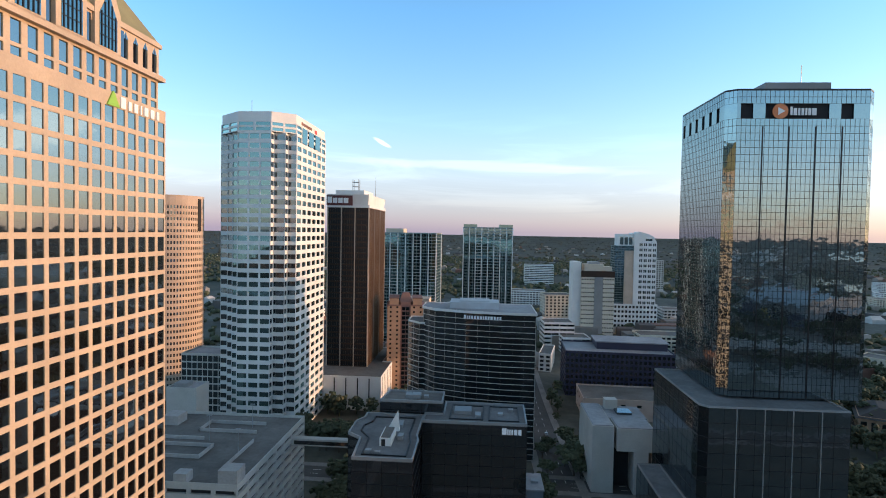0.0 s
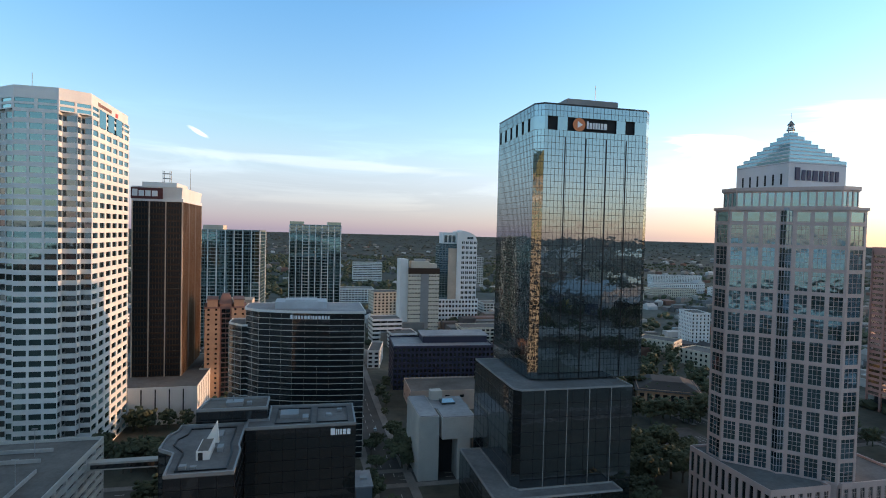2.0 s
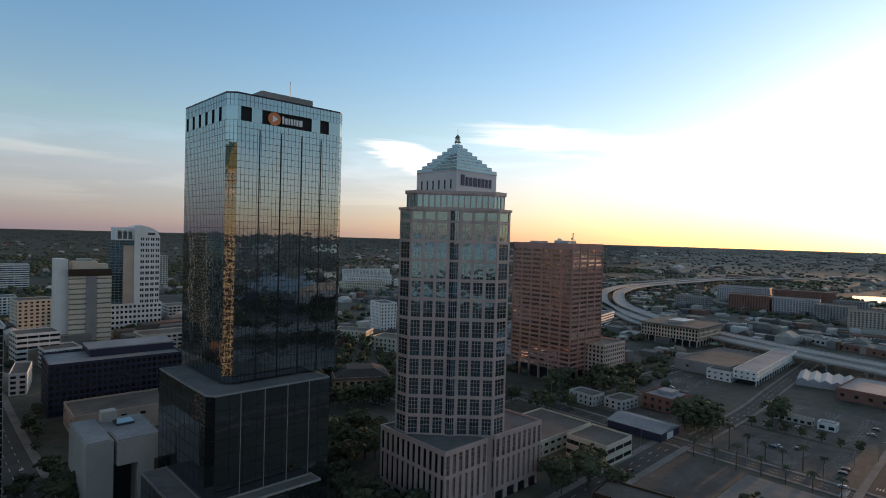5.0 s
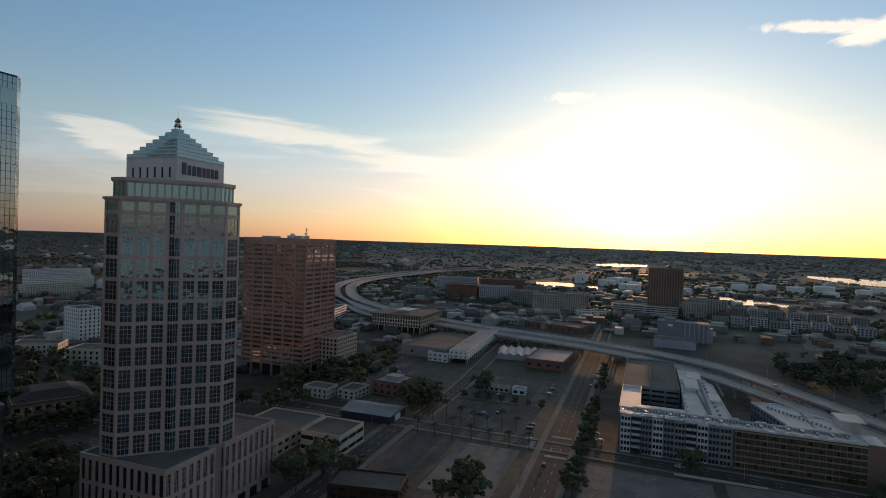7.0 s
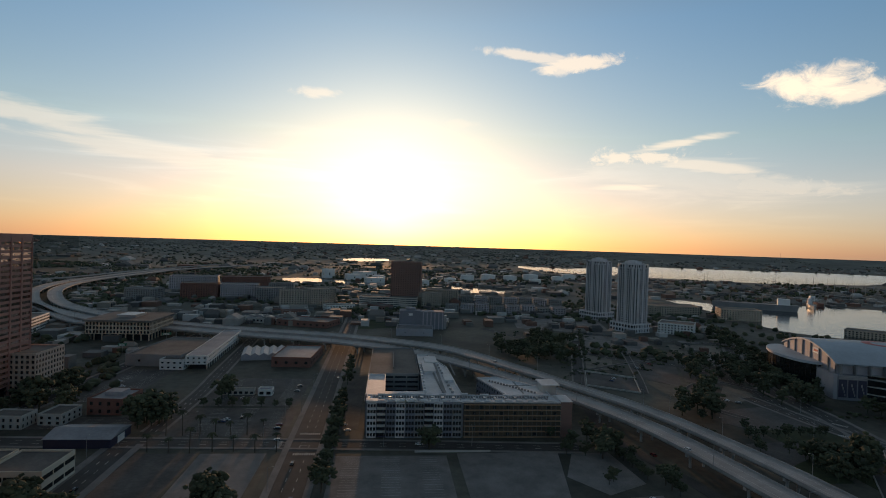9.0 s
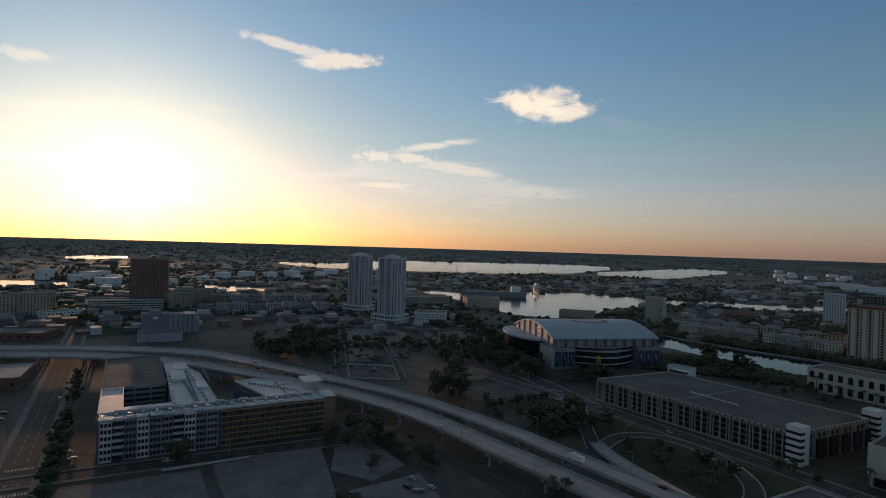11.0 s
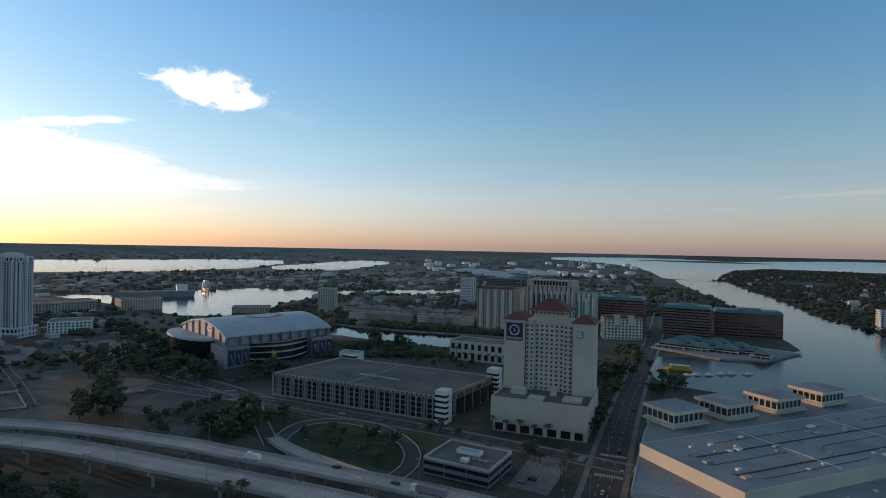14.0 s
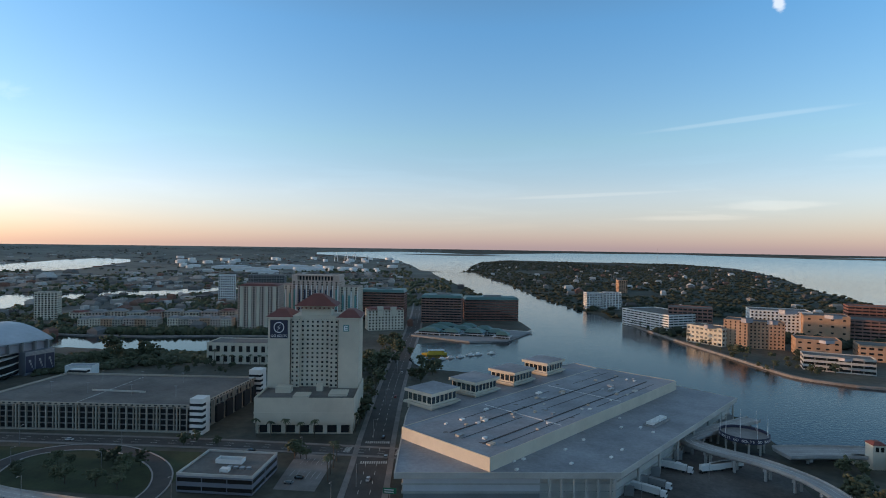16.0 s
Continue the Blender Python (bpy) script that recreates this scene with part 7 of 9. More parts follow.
# near-black block painted for the shade among the thin columns
part("base", prisms((rect(134, 12), 0, 4.2)), SHADE, r)
flat_roof(r, rect(140, 18), 11.5, ROOF_WHITE, WHITE, 0.5)
for k in range(18):
    part("column", boxes((-69.5 + k * 8.1, -68.9 + k * 8.1, -8.9, -8.3, 0, 4.2)), WHITE, r)
r = front("hall", "low grey-brown hall with a flat roof", "hall", (512, 226), (508, 178), 90, 9.5, wall=CONCRETE_DARK, pane=GLASS_DARK, floor=9, bay=20, wide=0.1, tall=0.2)
front("hall", "small white wing with small windows", "building", (498, 192), (497, 172), 24, 8, wall=WHITE, pane=GLASS_DARK, floor=4, bay=5, wide=0.4, tall=0.35)
r = thing("shed", "dark shed with a pale low gable roof", "shed", 326, 162, 0, 0)
part("wall", boxes((-12, 12, -17, 17, 0, 5.0)), SIGN_DARK, r)
b = bmesh.new()
for y in (-17.6, 17.6):
    for x, z in ((-12.6, 5), (0, 7.6), (12.6, 5)):
        b.verts.new((x, y, z))
b.verts.ensure_lookup_table()
for f in ((0, 1, 4, 3), (1, 2, 5, 4), (0, 2, 1), (3, 4, 5), (0, 3, 5, 2)):
    b.faces.new([b.verts[i] for i in f])
part("gable_roof", b, ROOF_WHITE, r)
part("end_door", boxes((-4, 4, -17.1, -16.9, 0, 4)), WHITE, r)
r = front("shop_building", "red brick two-storey building with a white roof", "building", (373, 187), (371, 165), 25, 9.5, wall=BRICK, pane=GLASS_DARK, cover=ROOF_WHITE, floor=4.5, bay=5, wide=0.35, tall=0.45)
part("roof_box", boxes((-6, 5, -2, 8, 9.5, 12)), ROOF_WHITE, r)
r = front("office_block", "low cream office with dark window bands", "office block", (256, 170), (256, 146), 26, 10.5, wall=CREAM, pane=GLASS_DARK, floor=5, bay=8, wide=0.95, tall=0.42, single=(0, 1))
front("office_block", "low cream office annex with wide flat roof", "office block", (238, 212), (238, 176), 52, 8.0, wall=CREAM, pane=GLASS_DARK, floor=4, bay=6, wide=0.6, tall=0.4)
front("shop_building", "low brick building with a worn white roof", "building", (513, 102), (511, 67), 60, 8, wall=BRICK, pane=GLASS_DARK, cover=ROOF_WHITE, floor=7.5, bay=8, wide=0.3, tall=0.3)
r = thing("sawtooth_shed", "low white shed with a row of gables", "shed", 560, 118, 0, 10)
for k in range(5):
    b = bmesh.new()
    y0 = -20 + k * 8
    pts = [(y0, 0), (y0 + 8, 0), (y0 + 8, 4.5), (y0 + 4, 7), (y0, 4.5)]
    f = [b.verts.new((-20, y, z)) for y, z in pts]
    g = [b.verts.new((20, y, z)) for y, z in pts]
    b.faces.new(f[::-1])
    b.faces.new(g)
    for i in range(5):
        b.faces.new((f[i], f[(i + 1) % 5], g[(i + 1) % 5], g[i]))
    part("gable_bay", b, STONE_LILAC, r)
front("house", "small grey-green two-storey house", "house", (345, 228), (344, 208), 14, 7, wall=CONCRETE, pane=GLASS_DARK, bay=4, wide=0.35)
front("shop_building", "small grey flat-roofed building", "building", (352, 204), (351, 190), 20, 6, wall=CONCRETE, pane=GLASS_DARK, bay=5, wide=0.4)
front("kiosk", "small white canopy building on the lot", "kiosk", (418, 92), (418, 82), 8, 4, wall=WHITE, pane=GLASS_DARK, cover=ROOF_WHITE, bay=4)
front("kiosk", "long low canopy on the lot", "kiosk", (420, 118), (420, 95), 5, 3.4, wall=CONCRETE, pane=SHADE, bay=4)
front("restaurant", "low dark restaurant with a flat roof", "restaurant", (214, 128), (220, 96), 18, 6, wall=BRONZE, pane=GLASS_DARK, bay=5)
front("parking_garage", "white banded parking garage beyond the town", "garage", (640, 460), (655, 390), 60, 17, wall=WHITE, pane=SHADE, floor=3.4, bay=10, wide=0.95, tall=0.45)
front("warehouse", "grey warehouse beside the expressway", "warehouse", (690, -11), (687.7, -56), 36, 8, wall=STONE_LILAC, pane=SHADE, cover=ROOF_GREY, floor=8, bay=30, wide=0.05, tall=0.1)
r = thing("cement_works", "blue-grey cement works with a ribbed silo block", "factory", 758, -45)
part("head_house", boxes((-14, 12, 1.5, 29, 0, 24), (-6, 8, 8, 20, 24, 27)), SLATE, r, "tall blue-grey head house")
part("silo_block", boxes((-13, 12, -30, 1.4, 0, 23)), SLATE, r)
for k in range(6):
    part("rib", boxes((-13.6, -13.02, -29 + k * 5.2, -27.6 + k * 5.2, 0, 22.5)), STONE_LILAC, r, "pale upright rib")
part("conveyor", boxes((-8, -4, -34, -30.1, 0, 18)), STEEL, r)
part("vent", boxes((-14.4, -14.02, 12, 17, 18, 21)), WHITE, r)


def site_apartments():
    """Four-storey apartments going up round two courts: finished grey fronts at one end, scaffolded timber at the other."""
    r = thing("apartment_building", "half-finished grey apartment building with white roofs and courtyards", "flats", 0, 0)
    H = 20.4
    bars = {
        "west": [(331, -106), (346, -106), (346, 11), (331, 11)],
        "north": [(346.05, 0), (400, 0), (400, 12), (346.05, 12)],
        "middle": [(346.05, -48), (424, -46), (470, -34), (470, -25.2), (414, -25), (346.05, -24)],
        "south": [(346.05, -104), (366, -104), (394, -78), (392, -64), (346.05, -76)],
    }
    for name, pts in bars.items():
        storeys(r, pts, 0, H, floor=3.4, bay=4.0, wide=0.42, tall=0.5, wall=SLATE, pane=GLASS_DARK, deep=0.25, single=(3,) if name == "west" else (0, 1), wall_name="wall", limit=120)
        flat_roof(r, pts, H, ROOF_BRIGHT, ROOF_BRIGHT, 0.8, 0.5)
    # projecting bays, white, grey and slate by turns, with raised eaves over some
    tones = (STONE_PALE, SIGN_DARK, SLATE, STONE_PALE, SLATE, CONCRETE_DARK, SIGN_DARK, STONE_PALE, SLATE, CONCRETE_DARK)
    for k, c in enumerate(tones):
        y = 7.6 - k * 5.6
        out = 329.4 if c is not SIGN_DARK else 330.5
        b = part("street_bay", boxes((out, 330.95, y - 2.7, y + 2.7, 0, 20.9 if c is not SIGN_DARK else 19.6)), c, r, {STONE_PALE: "pale projecting bay", SIGN_DARK: "slate-dark recessed bay", CONCRETE_DARK: "mid-grey bay", SLATE: "grey bay"}[c])
        for f in range(6):
            for s in (-1.7, 0, 1.7):
                part("bay_window", boxes((out - 0.06, out + 0.06, y + s - 0.65, y + s + 0.65, 1.0 + f * 3.4, 2.9 + f * 3.4)), GLASS_DARK, b)
        if c is SIGN_DARK:
            for f in range(1, 6):
                part("balcony", boxes((328.9, 330.5, y - 2.5, y + 2.5, f * 3.4 - 0.2, f * 3.4 + 0.9)), CONCRETE, b)
        if k in (0, 3, 4):
            part("eave", boxes((328.6, 334.5, y - 3.3, y + 3.3, 21.6, 22.0)), WHITE, b)
    # scaffold over the unfinished part
    for f in range(7):
        part("scaffold_deck", boxes((328.6, 330.6, -105.6, -47, 0.4 + f * 3.2, 0.62 + f * 3.2)), TAN_BRICK, r, "timber scaffold deck")
    for k in range(21):
        b = bmesh.new()
        tube(b, (328.8, -105.4 + k * 2.9, 0), (328.8, -105.4 + k * 2.9, 20), 0.09, n=5)
        part("scaffold_pole", b, CONCRETE_DARK, r)
    part("unfinished_wall", boxes((330.7, 330.98, -106, -46.6, 0.2, 20.2)), BARK, r, "bare brown sheathing")
    # near-black plates stand in for the shade in empty window holes
    for k in range(14):
        y = -49 - k * 4.1
        for f in range(k % 2, 5, 2):
            part("window_hole_shade", boxes((330.55, 330.72, y - 0.9, y + 0.9, 1.4 + f * 3.9, 3.4 + f * 3.9)), SHADE, r)
    part("roof_lip", boxes((330.0, 333.0, -97, -46.6, 21.21, 21.4)), ROOF_BRIGHT, r)
    part("end_block", boxes((330.5, 345, -113, -106.05, 0, 21.2)), BROWN, r, "brown end block")
    part("end_roof", boxes((330.2, 345.3, -113.3, -106.1, 21.2, 21.6)), ROOF_BRIGHT, r)
    part("stair_box", boxes((355, 367, -110, -101, 18, 25.2)), CONCRETE, r)
    part("stair_roof", boxes((353, 369, -112, -100, 25.2, 25.9)), ROOF_BRIGHT, r)
    # the plant gully along the middle roof and upstands between the roof fields
    for x0, x1, y0, y1 in ((352, 440, -38.5, -36.5), (400, 440, -50, -49), (352, 388, -88.6, -87.4), (372, 373, -100, -80)):
        part("roof_gully", boxes((x0, x1, y0, y1, 20.46, 20.6)), CONCRETE_DARK, r)
    for x0, x1, y0, y1, h in ((404, 432, -36, -27, 22.6), (440, 462, -40, -30, 21.6), (346, 352, -24, 2, 21.6), (380, 398, -46, -40, 22.0)):
        part("roof_step", boxes((x0, x1, y0, y1, 20.4, h)), ROOF_BRIGHT, r)
    rng = random.Random(3)
    for k in range(18):
        y = 9 - k * 6.4
        part("parapet_step", boxes((330.6, 332.2, y - rng.uniform(1.5, 2.6), y + rng.uniform(1.5, 2.6), 21.21, 21.4 + rng.uniform(0.3, 1.3))), ROOF_BRIGHT, r)
        if k % 2:
            part("parapet_step", boxes((344.4, 346.0, y - rng.uniform(1.0, 2.8), y + rng.uniform(1.0, 2.8), 21.21, 21.4 + rng.uniform(0.2, 0.9))), ROOF_BRIGHT, r)
        part("roof_joint", boxes((333.4, 344.0, y + 3.0, y + 3.25, 20.46, 20.54)), CONCRETE_DARK, r)
        part("roof_vent", boxes((336 + rng.uniform(0, 4), 336.9 + rng.uniform(4, 5), y, y + rng.uniform(0.8, 2.0), 20.46, 21.2 + rng.uniform(0, 0.6))), STEEL, r)
    for k in range(10):
        x = 352 + k * 8.6
        part("parapet_step", boxes((x - 2.2, x + rng.uniform(1, 3), -25.9 - k * 0.05, -24.6 - k * 0.05, 21.21, 21.5 + rng.uniform(0.2, 1.1))), ROOF_BRIGHT, r)
        part("roof_vent", boxes((x, x + 1.4, -43 + k * 0.3, -41.4 + k * 0.3, 20.46, 21.7)), STEEL, r)
    # rows of small cooling units along the roofs
    for k in range(64):
        part("cooling_unit", boxes((341.2, 342.3, 6 - k * 1.7, 7.1 - k * 1.7, 20.5, 21.6)), CONCRETE_DARK, r)
    for k in range(26):
        part("cooling_unit", boxes((350 + k * 2.4, 351.2 + k * 2.4, -37 + k * 0.1, -35.9 + k * 0.1, 20.5, 21.6)), CONCRETE_DARK, r)
    for k in range(16):
        part("cooling_unit", boxes((352 + k * 2, 353.1 + k * 2, -96 + k * 1.6, -94.9 + k * 1.6, 20.5, 21.6)), CONCRETE_DARK, r)
    g = thing("parking_garage", "bare grey parking garage between the apartments", "garage", 451, -6)
    pts = rect(98, 36)
    storeys(g, pts, 0, 20, floor=3.3, bay=8, wide=0.9, tall=0.45, wall=CONCRETE_DARK, pane=SHADE, deep=0.8)
    flat_roof(g, pts, 20, ROOF, CONCRETE_DARK, 1.1)
    part("ramp_wall", boxes((-30, 28, 0, 0.5, 20, 21.4)), CONCRETE_DARK, g)


site_apartments()

# east: beyond the expressway
CH = dict(pane=GLASS_DARK, floor=3.2, bay=4.2, wide=0.5, tall=0.55, deep=0.25)
def twin_tower(x, y):
    """A slim tower: white upright piers, dark glazed recesses between them and stacks of thin balconies."""
    pts = cut_rect(36, 29, 5)
    r = thing("apartment_tower", "slim white and grey apartment tower with stacked balconies", "flats", x, y, 0, 25, "twin apartment towers")
    storeys(r, pts, 0, 88, floor=3.1, bay=2.6, wide=0.7, tall=0.66, wall=CONCRETE_DARK, pane=GLASS, deep=0.4)
    storeys(r, inset(pts, 1.2), 88, 94, floor=6, bay=5.0, wide=0.6, tall=0.7, wall=STONE_PALE, pane=GLASS_DARK, deep=0.5, wall_name="penthouse_wall")
    flat_roof(r, inset(pts, 1.2), 94, ROOF_GREY, STONE_PALE, 0.8)
    for i, p, u, n, ln in sides(pts):
        marks = (0.03, 0.14, 0.27, 0.42, 0.5, 0.58, 0.73, 0.86, 0.97) if ln > 15 else (0.1, 0.5, 0.9)
        for j, k in enumerate(marks):
            b = bmesh.new()
            wd = 0.75 if k in (0.03, 0.5, 0.97) else 0.32
            bar(b, p, u, n, ln * k - wd, ln * k + wd, -0.2, 0.7, 0, (90, 86, 93, 96, 95, 94, 90, 87, 91)[j] if ln > 15 else 95)
            part("white_pier", b, STONE_PALE, r)
        if ln > 15:
            for lo, hi in ((0.30, 0.40), (0.60, 0.70)):
                b = bmesh.new()
                for f in range(3, 28):
                    bar(b, p, u, n, ln * lo, ln * hi, 0.02, 1.5, f * 3.14 - 0.1, f * 3.14 + 0.85)
                part("balcony_stack", b, STONE_PALE, r, "stack of pale balconies")
    part("roof_house", boxes((-9, 9, -7, 7, 94, 98), (-3, 5, -4, 4, 98, 99.5)), STONE_PALE, r)
    # white terrace at the foot
    foot = rect(42, 36, 2, 0)
    storeys(r, foot, 0, 12, floor=6, bay=5, wide=0.6, tall=0.6, wall=STONE_PALE, pane=GLASS_DARK, deep=0.5, wall_name="terrace_wall")
    flat_roof(r, foot, 12, ROOF_GREY, STONE_PALE, 1.0)


twin_tower(760, -341)
twin_tower(889, -341)
front("apartment_block", "white apartment podium with terraces", "flats", (745, -372), (720, -410), 40, 14, wall=WHITE, **CH)
front("apartment_tower", "brown apartment tower against the sun", "flats", (1020, -4), (1014, -58), 40, 78, wall=BROWN, **CH)
front("parking_garage", "banded concrete garage below the brown tower", "garage", (990, 50), (980, -50), 40, 17, wall=CONCRETE, pane=SHADE, floor=3.4, bay=10, wide=0.95, tall=0.45)
front("apartment_block", "beige apartment block with stepped bays", "flats", (946, 176), (958, 130), 30, 28, wall=SANDSTONE, **CH)
front("apartment_block", "beige apartment block with stepped bays", "flats", (955, 128), (978, 92), 30, 31, wall=SANDSTONE, **CH)
front("apartment_block", "plain grey concrete apartment block", "flats", (1040, 240), (1040, 190), 34, 24, wall=CONCRETE_DARK, **CH)
front("apartment_block", "red and white apartment block", "flats", (1050, 372), (1060, 310), 34, 28, wall=BRICK, **CH)
front("apartment_block", "white apartment block with balconies", "flats", (1062, 306), (1075, 240), 34, 27, wall=STONE_LILAC, **CH)
front("apartment_block", "white banded apartment block with balconies", "flats", (1180, 440), (1195, 350), 34, 32, wall=STONE_LILAC, **CH)
front("apartment_block", "red and white apartment block", "flats", (1205, 345), (1225, 250), 34, 31, wall=BRICK, **CH)
front("apartment_block", "grey-white concrete apartment block", "flats", (1020, 455), (1010, 400), 30, 20, wall=CONCRETE_DARK, **CH)
front("apartment_block", "cream apartment block beyond the silos", "flats", (1060, -70), (1050, -130), 30, 26, wall=SANDSTONE, **CH)
for k in range(8):
    a = (935 - k * 4, -96 - k * 25)
    front("row_apartment", "white four-storey apartment row by the port", "flats", a, (a[0] - 3, a[1] - 22), 22, 12 + (k % 3) * 1.4, wall=STONE_LILAC if k % 3 else CONCRETE_DARK, group="port apartment rows", **CH)
    a = (1070 - k * 6, -110 - k * 27)
    front("row_apartment", "grey apartment row behind the white ones", "flats", a, (a[0] - 4, a[1] - 24), 24, 14 + (k % 2), wall=CONCRETE_DARK if k % 2 else STONE_LILAC, group="port apartment rows", **CH)
front("terminal_building", "pink stucco waterfront building with a tower", "building", (900, -560), (880, -620), 40, 18, wall=TAN, **CH)
front("terminal_building", "cream waterfront mall with stepped roofs", "mall", (960, -430), (930, -540), 60, 16, wall=SANDSTONE, **CH)
front("terminal_building", "flat brown building on the quay", "building", (745, -650), (700, -690), 30, 9, wall=TAN, **CH)
for k, (x, y, rad, h) in enumerate(((1780, -250, 22, 15), (1800, -320, 24, 17), (1790, -390, 22, 16), (1880, -480, 26, 17), (1830, -560, 20, 15), (1960, -640, 24, 16), (1900, -700, 20, 14), (1700, -450, 18, 12), (1650, -180, 18, 12), (1720, -60, 22, 12), (1690, 30, 20, 12))):
    t = thing("storage_tank", "white cylindrical fuel storage tank with a low cone roof", "tank", x, y, 0, 0, "port fuel tanks")
    b = bmesh.new()
    tube(b, (0, 0, 0), (0, 0, h), rad, n=24)
    part("shell", b, WHITE, t)
    b = bmesh.new()
    tube(b, (0, 0, h), (0, 0, h + 3), rad + 0.3, 0.5, n=24)
    part("cone_roof", b, WHITE, t)
    b = bmesh.new()
    tube(b, (rad + 0.3, 0, 0), (rad + 0.3, 0, h), 0.4, n=5)
    part("ladder", b, STEEL, t)

# low blocks behind the expressway
front("row_house", "row of small brick shop houses with pale fronts", "house", (832, 150), (846, 118), 16, 9, wall=BRICK, pane=WHITE, floor=4.2, bay=4, wide=0.5, tall=0.5)
r = front("shop_building", "low pale commercial building with roof plant", "building", (788, 198), (766, 150), 30, 6.5, wall=CONCRETE, pane=GLASS_DARK, cover=ROOF_GREY, floor=6, bay=6, wide=0.5, tall=0.4)
for k in range(5):
    part("roof_unit", boxes((-18 + k * 8, -14 + k * 8, -6 + k % 2 * 7, -2 + k % 2 * 7, 6.5, 8.4)), STEEL, r)
front("warehouse", "low brick warehouse with a raised parapet", "warehouse", (760, 146), (737, 78), 42, 7, wall=BRICK, pane=GLASS_DARK, cover=ROOF_GREY, floor=6.5, bay=9, wide=0.3, tall=0.3)
front("shop_building", "low white commercial building", "building", (922, 98), (942, 54), 20, 8, wall=WHITE, pane=GLASS_DARK, floor=4, bay=5, wide=0.5, tall=0.4)
front("hall", "low brown hall with a shallow roof", "hall", (980, 44), (938, 10), 24, 7, wall=BROWN, pane=GLASS_DARK, floor=6, bay=8, wide=0.4, tall=0.3)
front("apartment_block", "white apartment block with flat roofs", "flats", (1100, 240), (1024, 184), 24, 17, wall=STONE_LILAC, **CH)
front("apartment_block", "long grey apartment block", "flats", (1214, 250), (1230, 202), 26, 19, wall=CONCRETE_DARK, **CH)
front("apartment_block", "beige apartment block with stepped bays", "flats", (1006, 122), (1014, 92), 30, 29, wall=SANDSTONE, **CH)
front("apartment_block", "pale apartment block beyond the brown tower", "flats", (1003, -60), (1020, -96), 24, 24, wall=SANDSTONE, **CH)
for a, b, h in (((1640, 118), (1652, 78), 16), ((1755, 80), (1815, 38), 17), ((1697, 190), (1707, 160), 26), ((1560, 60), (1572, 10), 13), ((1500, -40), (1520, -110), 13)):
    front("warehouse", "white steel warehouse by the rail yards", "warehouse", a, b, 40, h, wall=WHITE, pane=SHADE, cover=ROOF_BRIGHT, floor=h, bay=30, wide=0.08, tall=0.3, group="rail yard sheds")
lot("dark grass field behind the expressway", [(848, 62), (732, 46), (756, -16), (856, -22)], GRASS, name="grass", lift=0.05)

# north, beyond the towers
def glass_condo(label, a, b, depth, h, n, lit):
    """A glass apartment tower: thin floor slabs, stacked balconies and slim white piers."""
    r = front("apartment_tower", label, "flats", a, b, depth, h, wall=STEEL_TEAL, pane=GLASS_TEAL, floor=3.2, bay=5.0, wide=0.94, tall=0.82, deep=0.5)
    w = math.hypot(b[0] - a[0], b[1] - a[1])
    for k in range(n + 1):
        x = -w / 2 + k * w / n
        part("pier", boxes((x - 0.45, x + 0.45, -depth / 2 - 0.7, -depth / 2 + 0.3, 0, h + 0.6)), WHITE, r, "slim white pier")
    for k in range(n):
        if k in lit:
            x0 = -w / 2 + k * w / n + 0.5
            for f in range(4, int(h / 3.2)):
                part("balcony", boxes((x0, x0 + w / n - 1.0, -depth / 2 - 1.5, -depth / 2 - 0.05, f * 3.2 - 0.15, f * 3.2 + 0.25)), CONCRETE, r)
    for k in (-1, 1):
        part("side_pier", boxes((k * w / 2 - 0.5, k * w / 2 + 0.5, depth / 2 - 1, depth / 2 + 0.5, 0, h)), WHITE, r)
    return r


r = glass_condo("blue-grey glass apartment tower with white piers", (-21, 600), (31, 600), 30, 119, 8, (2, 5))
for x in (-26, 12):
    part("roof_corner", boxes((x, x + 14, -15, 12, 119, 123)), GLASS_TEAL, r)
r = glass_condo("teal glass apartment tower with stacked balconies", (-100, 556), (-46, 552), 34, 112, 7, (1, 4, 6))
part("roof_house", boxes((-26, -8, -8, 8, 112, 117)), CREAM, r)
r = front("hotel", "old beige hotel with a dark upright centre", "hotel", (-72, 474), (-42, 474), 24, 52, wall=TAN, pane=GLASS_DARK, floor=3.5, bay=4, wide=0.35, tall=0.5)
part("crown", prisms((rect(24, 20), 52, 57)), TAN, r)
# near-black strip on the front, painted for the shade of a light well
part("light_well_shade", boxes((-3, 3, -12.2, -11.9, 4, 50)), SHADE, r)
front("theatre", "grey-blue low theatre building with a blank wall", "theatre", (-66, 432), (-28, 432), 34, 17, wall=CONCRETE, pane=SHADE, floor=17, bay=40, wide=0.02, tall=0.1)
front("shop_building", "red fronted low building", "building", (-50, 408), (-40, 408), 30, 15, wall=SIGN_RED, pane=SHADE, floor=15, bay=40, wide=0.02, tall=0.1)
